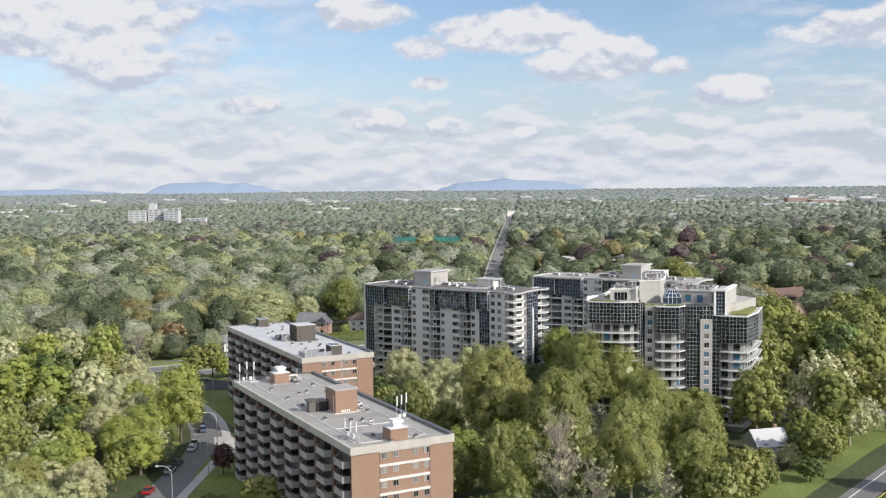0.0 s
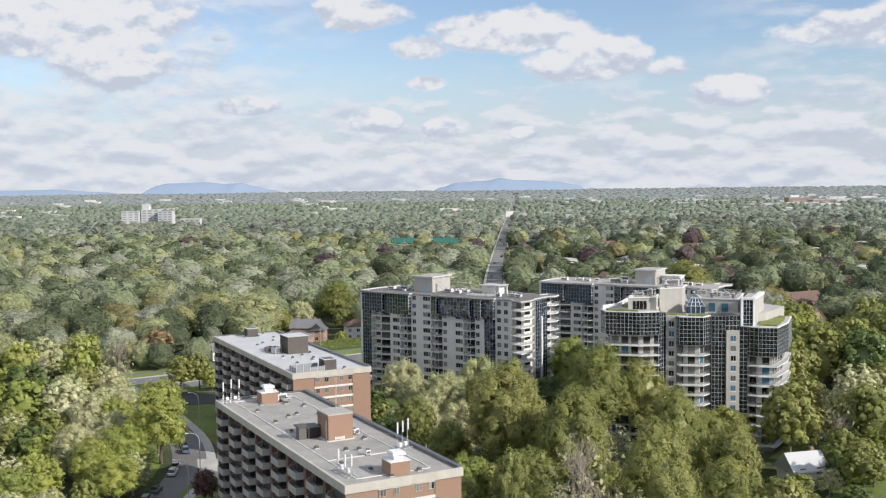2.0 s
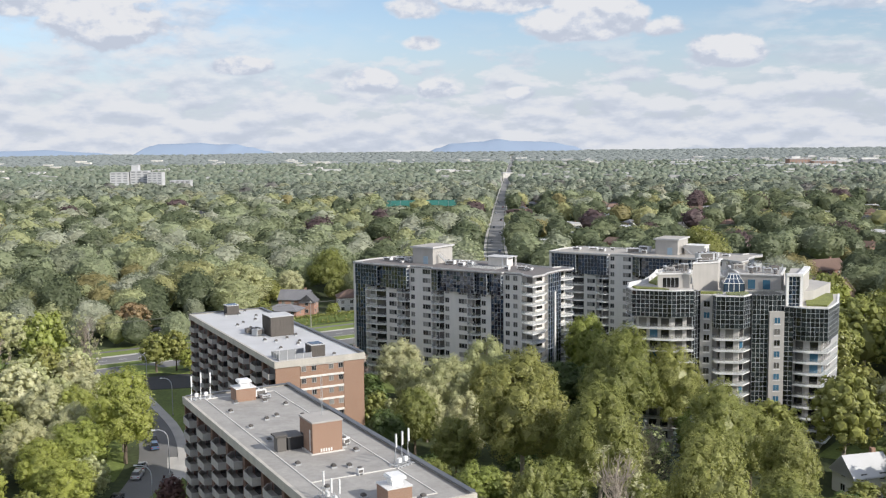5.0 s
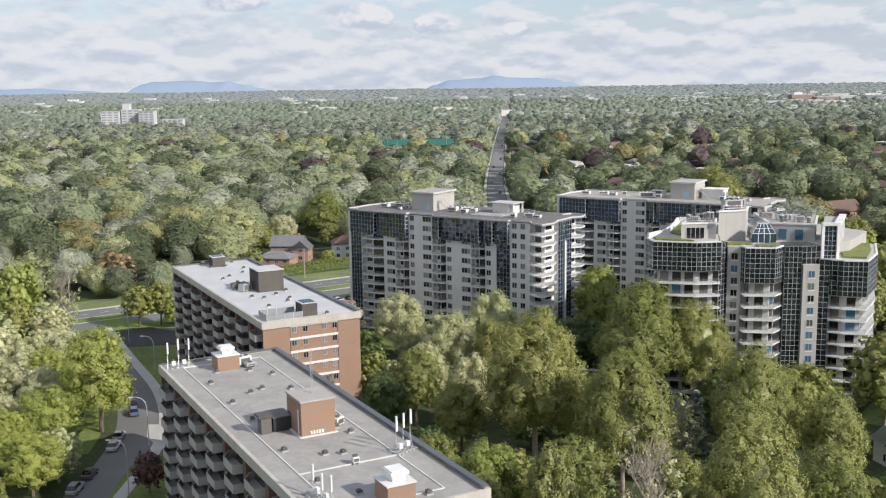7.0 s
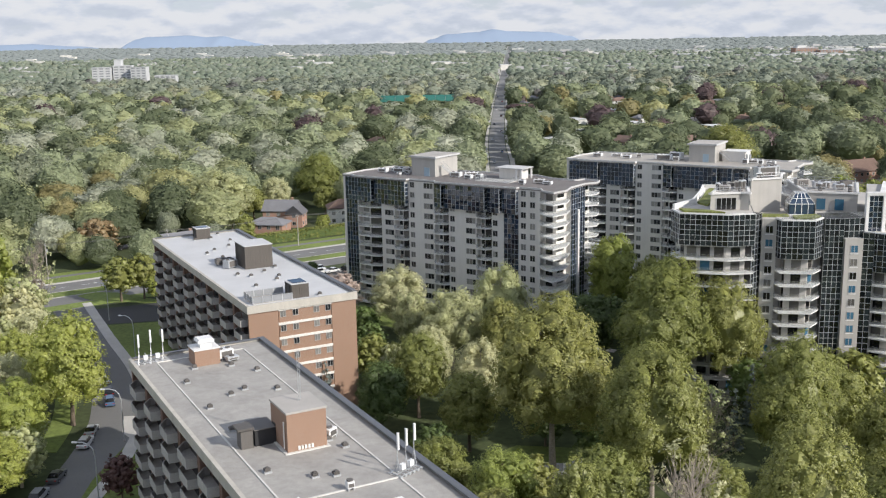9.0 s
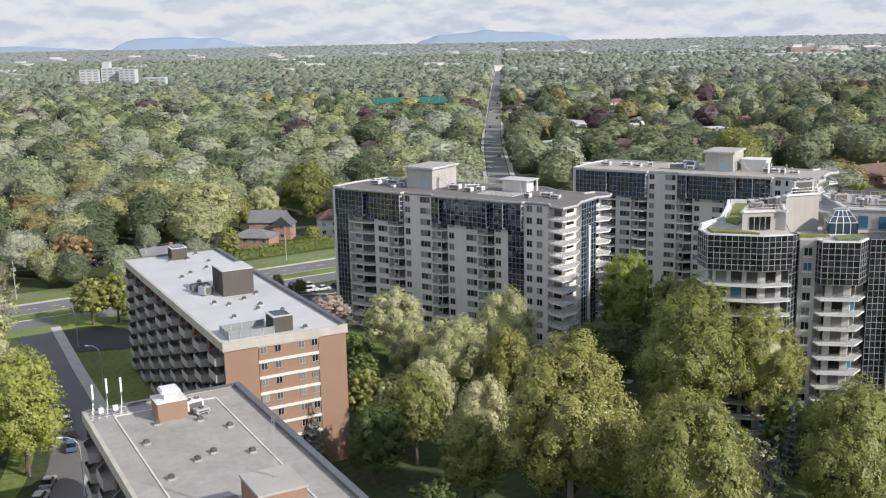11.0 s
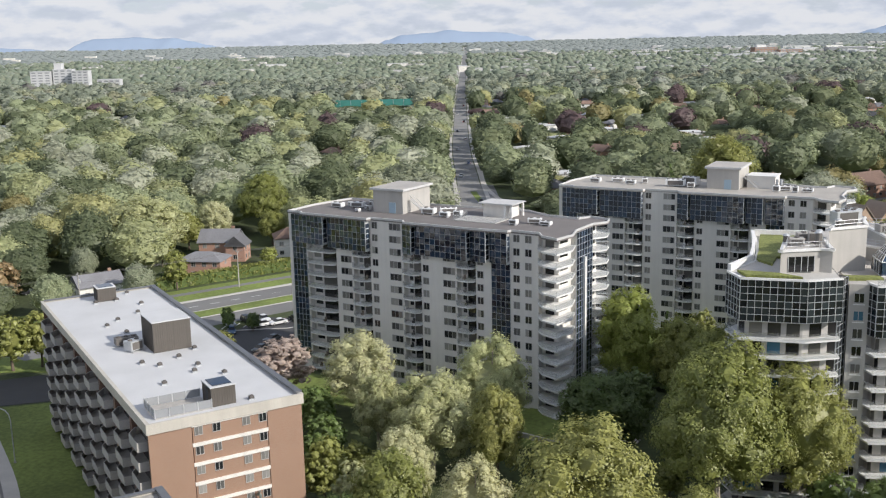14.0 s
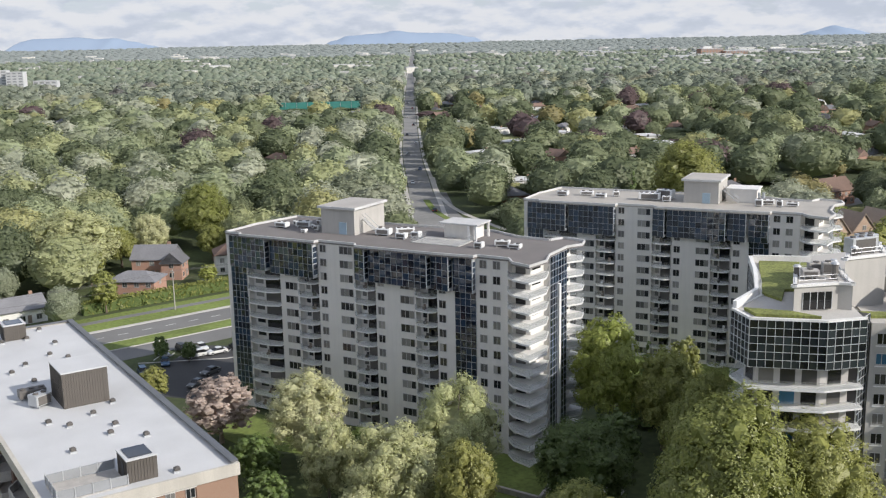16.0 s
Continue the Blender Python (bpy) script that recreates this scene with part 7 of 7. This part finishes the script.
def far_roofs():
    """Low pale buildings strewn over the plain, too many and too far off to count."""
    bm, r = BM(), random.Random(21)
    for _ in range(230):
        y = r.uniform(1750, 3300)
        a = r.uniform(0.10, 0.52) if r.random() < 0.72 else r.uniform(-0.46, 0.10)
        w, d, h = r.uniform(3, 12), r.uniform(4, 9), r.uniform(9, 12.5)
        z = gz(y)
        box(bm, a * y - w, a * y + w, y - d, y + d, z - 0.5, z + h)
    me = mesh_of("distant_buildings", bm)
    me.materials.append(M_FARPALE)
    tagged(new("distant_buildings", me), "small pale buildings far off among the trees", "buildings", kind="stuff")


M_FARPALE = material("pale_far_walls", (0.52, 0.51, 0.50), 0.85, vary=0.2, grain=0.02, patch=0.25, patch_scale=0.01)
far_roofs()
block(0.352 * 2400, 2400, 50, 30, 22, M_BRICK, "large brown brick building far off", 0, 4)
block(0.349 * 2400, 2406, 20, 20, 27, M_SIDING, "white top of a far building", 0, 0)
block(0.375 * 2380, 2380, 50, 30, 17, M_BRICK, "large brown brick building far off", 0, 3)
block(0.430 * 2500, 2500, 90, 30, 16, M_FARGLASS, "dark glass office building far off", 0, 0)
terrace = None
for k in range(16):
    y = rng.uniform(1350, 1650)
    m = pose(rng.uniform(0.11, 0.22) * y, y, gz(y), 0, 0, rng.uniform(-14, 14))
    if terrace is None:
        terrace = house(m, 15, 9, 6.5, 3.2, M_PINKBRICK, M_SHINGLE_BROWN, "reddish brick terraced house far off", False, plain=True)
    else:
        copy_thing(terrace, m)


def tennis_fence():
    ob = thing("court_fence", "green mesh windscreen round sports courts", "fence", pose(-10, 1120, 0))
    for a, b in (((-40, 0), (40, 0)), ((-40, 0), (-40, 30)), ((40, 0), (40, 30))):
        part("windscreen", rail_bm([a, b], 6.5, 4.0, 0.2), M_TEAL, ob)
    for k in range(9):
        part("post", tube(BM(), (-40 + 10 * k, -0.3, 0), (-40 + 10 * k, -0.3, 11), 0.12, 0.12), M_GALV, ob)


M_TEAL = material("teal_windscreen_mesh", (0.05, 0.22, 0.19), 0.8)
tennis_fence()

# ---- street furniture and cars ----


def street_lamp(x, y, turn, h=9.5):
    ob = thing("street_lamp", "tall curved grey steel street lamp", "street lamp", pose(x, y, 0, 0, 0, turn), "street lamps")
    bm = BM()
    pts = [(0, 0, 0), (0, 0, h * 0.78), (0.25, 0, h * 0.9), (0.9, 0, h * 0.97), (1.9, 0, h), (2.8, 0, h - 0.05)]
    for a, b in zip(pts, pts[1:]):
        tube(bm, a, b, 0.10, 0.085, 7)
    part("pole", bm, M_GALV, ob)
    bm = bx(2.7, 3.5, -0.16, 0.16, h - 0.16, h + 0.02)
    part("lamp_head", bm, M_WHITE, ob)
    part("base", tube(BM(), (0, 0, 0), (0, 0, 0.4), 0.22, 0.18, 8), M_CONC, ob)


for x, y, a in ((-64.6, 303.7, 160), (-79.8, 335.4, 160), (-50.5, 232, 170), (-53.5, 256, 175), (-52, 205, 175)):
    street_lamp(x, y, a)


M_POLE = material("weathered_grey_pole", (0.42, 0.40, 0.37), 0.9, vary=0.2)


def utility_pole(s, n=19.2, h=11):
    x, y = boul(s, n)
    ob = thing("utility_pole", "grey wooden utility pole with crossarm", "utility pole", pose(x, y, 0, 0, 0, 32), "utility poles")
    part("pole", tube(BM(), (0, 0, 0), (0, 0, h), 0.17, 0.11, 8), M_POLE, ob)
    part("crossarm", bx(-0.06, 0.06, -1.1, 1.1, h - 0.9, h - 0.75), M_POLE, ob)
    for yy in (-0.9, 0.0, 0.9):
        part("insulator", tube(BM(), (0, yy, h - 0.75), (0, yy, h - 0.5), 0.06, 0.05, 6), M_GALV, ob)
    if s % 3 == 0:
        part("transformer", tube(BM(), (0.35, 0, h - 2.9), (0.35, 0, h - 1.9), 0.24, 0.24, 9), M_GALV, ob)


POLES = [-108, -66, -30, 14, 48]
for s in POLES:
    utility_pole(s)


def wires():
    ob = thing("power_line", "thin overhead wires between the poles", "wire", None)
    for a, b in zip(POLES, POLES[1:]):
        for off, z in ((-0.9, 10.5), (0.0, 10.5), (0.9, 10.5), (0.2, 8.2)):
            pa, pb = Vector((*boul(a, 19.2 + off), z)), Vector((*boul(b, 19.2 + off), z))
            bm = BM()
            rings = []
            for k in range(9):
                t = k / 8
                q = pa.lerp(pb, t) - Vector((0, 0, 2.4 * t * (1 - t)))
                rings.append([bm.verts.new(q + Vector(o)) for o in ((0.022, 0, -0.013), (-0.022, 0, -0.013), (0, 0, 0.025))])
            for u, v in zip(rings, rings[1:]):
                for k in range(3):
                    bm.faces.new((u[k], u[k - 1], v[k - 1], v[k]))
            part("wire", bm, M_BLACK, ob)


wires()
M_CARGLASS = pane_material("car_glass", (0.01, 0.011, 0.013), (0.02, 0.022, 0.025), 0.5, 0.05)
M_RIM = material("alloy_rim", (0.5, 0.5, 0.5), 0.35, 0.8)
M_LAMP = material("headlamp_lens", (0.7, 0.72, 0.74), 0.2)
M_TAIL = material("red_tail_lamp", (0.4, 0.02, 0.02), 0.3)
PAINT = {n: material(n + "_car_paint", c, 0.3, 0.2, vary=0.02, patch=0.02) for n, c in (("white", (0.75, 0.75, 0.74)), ("black", (0.02, 0.021, 0.024)), ("silver", (0.45, 0.46, 0.47)), ("blue", (0.10, 0.17, 0.28)), ("red", (0.45, 0.03, 0.03)), ("grey", (0.13, 0.135, 0.14)))}
CARS = {}


def car_body(kind):
    """Side outline swept across the width, narrowed towards the roof."""
    if kind == "suv":
        low = [(-2.25, 0.35), (-2.3, 0.75), (-2.2, 1.0), (-1.0, 1.05), (2.1, 1.05), (2.3, 0.9), (2.3, 0.35)]
        cab = [(-1.15, 1.04), (-0.45, 1.68), (1.75, 1.70), (2.12, 1.04)]
    else:
        low = [(-2.25, 0.30), (-2.3, 0.62), (-2.1, 0.82), (-1.0, 0.93), (1.6, 0.95), (2.25, 0.88), (2.3, 0.32)]
        cab = [(-1.1, 0.92), (-0.35, 1.42), (0.95, 1.44), (1.75, 0.93)]
    out = []
    for line, w0, w1 in ((low, 0.9, 0.88), (cab, 0.84, 0.66)):
        bm = BM()
        zs = [z for _, z in line]
        z0, z1 = min(zs), max(zs)
        rows = []
        for s in (-1, 1):
            rows.append([bm.verts.new((x, s * (w0 + (w1 - w0) * (z - z0) / (z1 - z0)), z)) for x, z in line])
        n = len(line)
        bm.faces.new(rows[0][::-1])
        bm.faces.new(rows[1])
        for k in range(n):
            bm.faces.new((rows[0][k], rows[0][(k + 1) % n], rows[1][(k + 1) % n], rows[1][k]))
        bmesh.ops.recalc_face_normals(bm, faces=bm.faces)
        bmesh.ops.bevel(bm, geom=bm.edges[:], offset=0.06, segments=2, affect="EDGES")
        out.append(bm)
    return out


for kind in ("suv", "sedan"):
    low, cab = car_body(kind)
    CARS[kind] = (low, cab)


def car(x, y, heading, color, kind="sedan", z=None):
    ob = thing("car", f"parked {color} {'sport utility' if kind == 'suv' else 'saloon'} car on asphalt", "car", pose(x, y, (gz(y) if z is None else z) + 0.06, 0, 0, heading), "cars")
    low, cab = CARS[kind]
    key = (kind, color)
    if key not in CARS:
        me = bpy.data.meshes.new("body")
        low.to_mesh(me)
        me.materials.append(PAINT[color])
        mc = bpy.data.meshes.new("cabin")
        cab.to_mesh(mc)
        mc.materials.append(M_CARGLASS)
        top = (-0.42, 1.7, 1.66) if kind == "suv" else (-0.3, 0.92, 1.41)
        mr = shared("car_roof", bx(top[0], top[1], -0.62, 0.62, top[2], top[2] + 0.06), PAINT[color])
        CARS[key] = (me, mc, mr)
    me, mc, mr = CARS[key]
    part("body", me, None, ob)
    part("cabin", mc, None, ob)
    part("car_roof", mr, None, ob)
    for sx in (-1.4, 1.4):
        for sy in (-0.84, 0.84):
            w = part("wheel", WHEEL, None, ob, at=pose(sx, sy, 0.32))
            part("rim", RIM, None, w)
    for sy in (-0.65, 0.65):
        part("headlight", HEADLIGHT, None, ob, at=pose(-2.27, sy, 0.68))
        part("tail_light", TAILLIGHT, None, ob, at=pose(2.27, sy, 0.75))
    return ob


WHEEL = shared("wheel", tube(BM(), (0, -0.1, 0), (0, 0.1, 0), 0.33, 0.33, 12), M_TYRE)
RIM = shared("rim", tube(BM(), (0, -0.11, 0), (0, 0.11, 0), 0.19, 0.19, 8), M_RIM)
HEADLIGHT = shared("headlight", bx(-0.05, 0.05, -0.16, 0.16, -0.07, 0.07), M_LAMP)
TAILLIGHT = shared("tail_light", bx(-0.05, 0.05, -0.16, 0.16, -0.08, 0.08), M_TAIL)
for x, y, a, c, k in ((-66.6, 287.2, -64, "white", "sedan"), (-69.6, 293.0, -64, "silver", "sedan"), (-63.5, 280.4, -68, "black", "suv"), (-61.6, 274.8, -72, "blue", "suv"), (-60.4, 260.0, -84, "silver", "sedan"), (-59.6, 254.2, -88, "white", "suv"),
                      (-59.8, 240.5, -91, "grey", "sedan"), (-60.0, 233.5, -91, "silver", "suv"), (-60.6, 217.5, -92, "red", "sedan"), (-60.9, 210.5, -92, "black", "suv")):
    car(x, y, a, c, k)
for x, y, a, c, k in ((-39, 377.5, 100, "blue", "sedan"), (-33, 381.5, 30, "white", "suv"), (-28.6, 383.5, 30, "white", "sedan"), (-36.5, 386.5, 122, "black", "suv"), (-28.5, 369.5, 50, "grey", "sedan"), (-40.5, 384.0, 122, "silver", "sedan"),
                      (-32.5, 387.5, 122, "white", "sedan"), (-24.5, 386.0, 122, "black", "sedan"), (-21.5, 380.0, 30, "silver", "suv"), (-42.5, 371.0, 110, "blue", "suv"), (-30.5, 362.0, 60, "grey", "sedan")):
    car(x, y, a, c, k)
for k in range(9):
    x, y = -42 + 2.6 * k, 383.0 + 0.55 * k
    ribbon("road_line", [(x, y - 2.2), (x + 1.2, y + 2.2)], 0.14, M_LINE, "white painted parking line", "road marking", 0.075)
ribbon("kerb", [(-45, 379), (-26, 379.5), (-16, 384)], 0.4, M_PAVE, "pale concrete kerb", "kerb", 0.16)
for y, off, c, k in ((560, 3, "black", "sedan"), (640, -3, "white", "sedan"), (690, 2.5, "blue", "suv"), (760, -2.5, "silver", "sedan"), (820, 3, "white", "suv"), (880, -2.5, "grey", "sedan"), (960, 2.5, "black", "suv"), (1040, -3, "white", "suv"), (1150, 2.5, "red", "sedan"), (1230, -3, "silver", "suv")):
    i = min(range(len(AVE)), key=lambda q: abs(AVE[q][1] - y))
    a, b = Vector(AVE[max(0, i - 1)]), Vector(AVE[min(len(AVE) - 1, i + 1)])
    t = (y - a.y) / max(1e-6, b.y - a.y)
    p = a.lerp(b, t)
    car(p.x + off, p.y, 86 if off < 0 else -94, c, k)
for x, y, a, c, k in ((-101, 424, 30, "black", "suv"), (-96, 427, 30, "grey", "suv"), (-107, 432, 30, "white", "sedan"), (108, 292, 20, "white", "sedan"), (126, 300, 110, "white", "suv"), (131, 303, 110, "black", "sedan"), (138, 306, 110, "silver", "sedan"), (118, 288, 30, "grey", "suv"), (-112, 374, 32, "white", "suv")):
    car(x, y, a, c, k)


def lounge_chair(x, y, a):
    ob = thing("garden_chair", "white plastic garden chair on a patio", "chair", pose(x, y, 0.1, 0, 0, a), "garden chairs")
    part("seat", bx(-0.3, 0.3, -0.3, 0.3, 0.36, 0.42), M_WHITE, ob)
    part("backrest", bx(-0.3, 0.3, 0.26, 0.34, 0.42, 1.0), M_WHITE, ob)
    for sx in (-0.25, 0.25):
        for sy in (-0.25, 0.25):
            part("leg", bx(sx - 0.04, sx + 0.04, sy - 0.04, sy + 0.04, 0, 0.36), M_WHITE, ob)


for x, y, a in ((19.0, 238.4, 20), (20.8, 239.6, -10), (22.4, 240.4, 30), (23.6, 241.2, 10), (17.2, 241.5, 60), (54.0, 306, 0), (52.6, 309, 40)):
    lounge_chair(x, y, a)


def hedge(pts, w, h, label):
    """A clipped hedge of many small leaves over a solid core."""
    ob = thing("hedge", label, "hedge", None, "hedges")
    g = np.random.default_rng(4)
    bm = BM()
    vs, fs = [], []
    for (x0, y0), (x1, y1) in zip(pts, pts[1:]):
        d = Vector((x1 - x0, y1 - y0))
        ln = d.length
        d.normalize()
        n = Vector((-d.y, d.x))
        prism(bm, [(x0 - n.x * w * 0.4, y0 - n.y * w * 0.4), (x1 - n.x * w * 0.4, y1 - n.y * w * 0.4), (x1 + n.x * w * 0.4, y1 + n.y * w * 0.4), (x0 + n.x * w * 0.4, y0 + n.y * w * 0.4)], 0, h * 0.88)
        for _ in range(int(ln * 55)):
            t, s, z = g.random() * ln, (g.random() - 0.5) * w, g.random() * h
            if g.random() < 0.5:
                z = h * (0.92 + 0.16 * g.random())
            else:
                s = (0.5 if g.random() < 0.5 else -0.5) * w
            c = Vector((x0 + d.x * t + n.x * s, y0 + d.y * t + n.y * s, z))
            o = len(vs)
            for _ in range(3):
                vs.append(tuple(c + Vector(g.normal(size=3)) * 0.28))
            fs.append((o, o + 1, o + 2))
    part("core", bm, L_DARK, ob)
    me = bpy.data.meshes.new("leaves")
    me.from_pydata(vs, [], fs)
    me.materials.append(L_OLIVE)
    part("leaves", me, None, ob)


hedge([boul(-6, 30.5), boul(40, 30.5)], 2.4, 3.2, "tall clipped green hedge along the boulevard")
hedge([(60, 352), (74, 343)], 1.2, 1.4, "low clipped hedge at the tower's garden")


def low_wall(pts, h, t, label, mt):
    ob = thing("garden_wall", label, "wall", None)
    part("wall", rail_bm(pts, h, -0.1, t), mt, ob)
    part("coping", rail_bm(pts, 0.12, h - 0.098, t + 0.08), M_PAVE, ob)


low_wall([(17, 308), (27, 299.5), (34, 311.5)], 0.9, 0.4, "low dark garden wall below the lawn", M_CONC)


def parasol():
    ob = thing("garden_table", "small table under a bright blue cover", "table", pose(54.5, 303.5, 0))
    part("top", bx(-1.3, 1.3, -0.9, 0.9, 0.72, 0.8), M_BLUE, ob)
    part("cover", bx(-1.32, 1.32, -0.92, 0.92, 0.3, 0.719), M_BLUE, ob)
    for sx in (-1.1, 1.1):
        for sy in (-0.7, 0.7):
            part("leg", bx(sx - 0.05, sx + 0.05, sy - 0.05, sy + 0.05, 0, 0.3), M_WHITE, ob)


parasol()


def tarpaulin():
    ob = thing("tarpaulin", "crumpled bright blue tarpaulin over garden things", "tarpaulin", pose(52, 300, 0.0, 0, 0, 20))
    bm = BM()
    n, r = 9, random.Random(4)
    g = [[bm.verts.new((-1.6 + 3.2 * i / n, -1.2 + 2.4 * j / n, 0.06 + (0.75 + r.uniform(-0.14, 0.14)) * min(1, 3.2 * min(i, n - i, j, n - j) / n))) for j in range(n + 1)] for i in range(n + 1)]
    for i in range(n):
        for j in range(n):
            bm.faces.new((g[i][j], g[i + 1][j], g[i + 1][j + 1], g[i][j + 1]))
    part("sheet", bm, M_BLUE, ob)


tarpaulin()
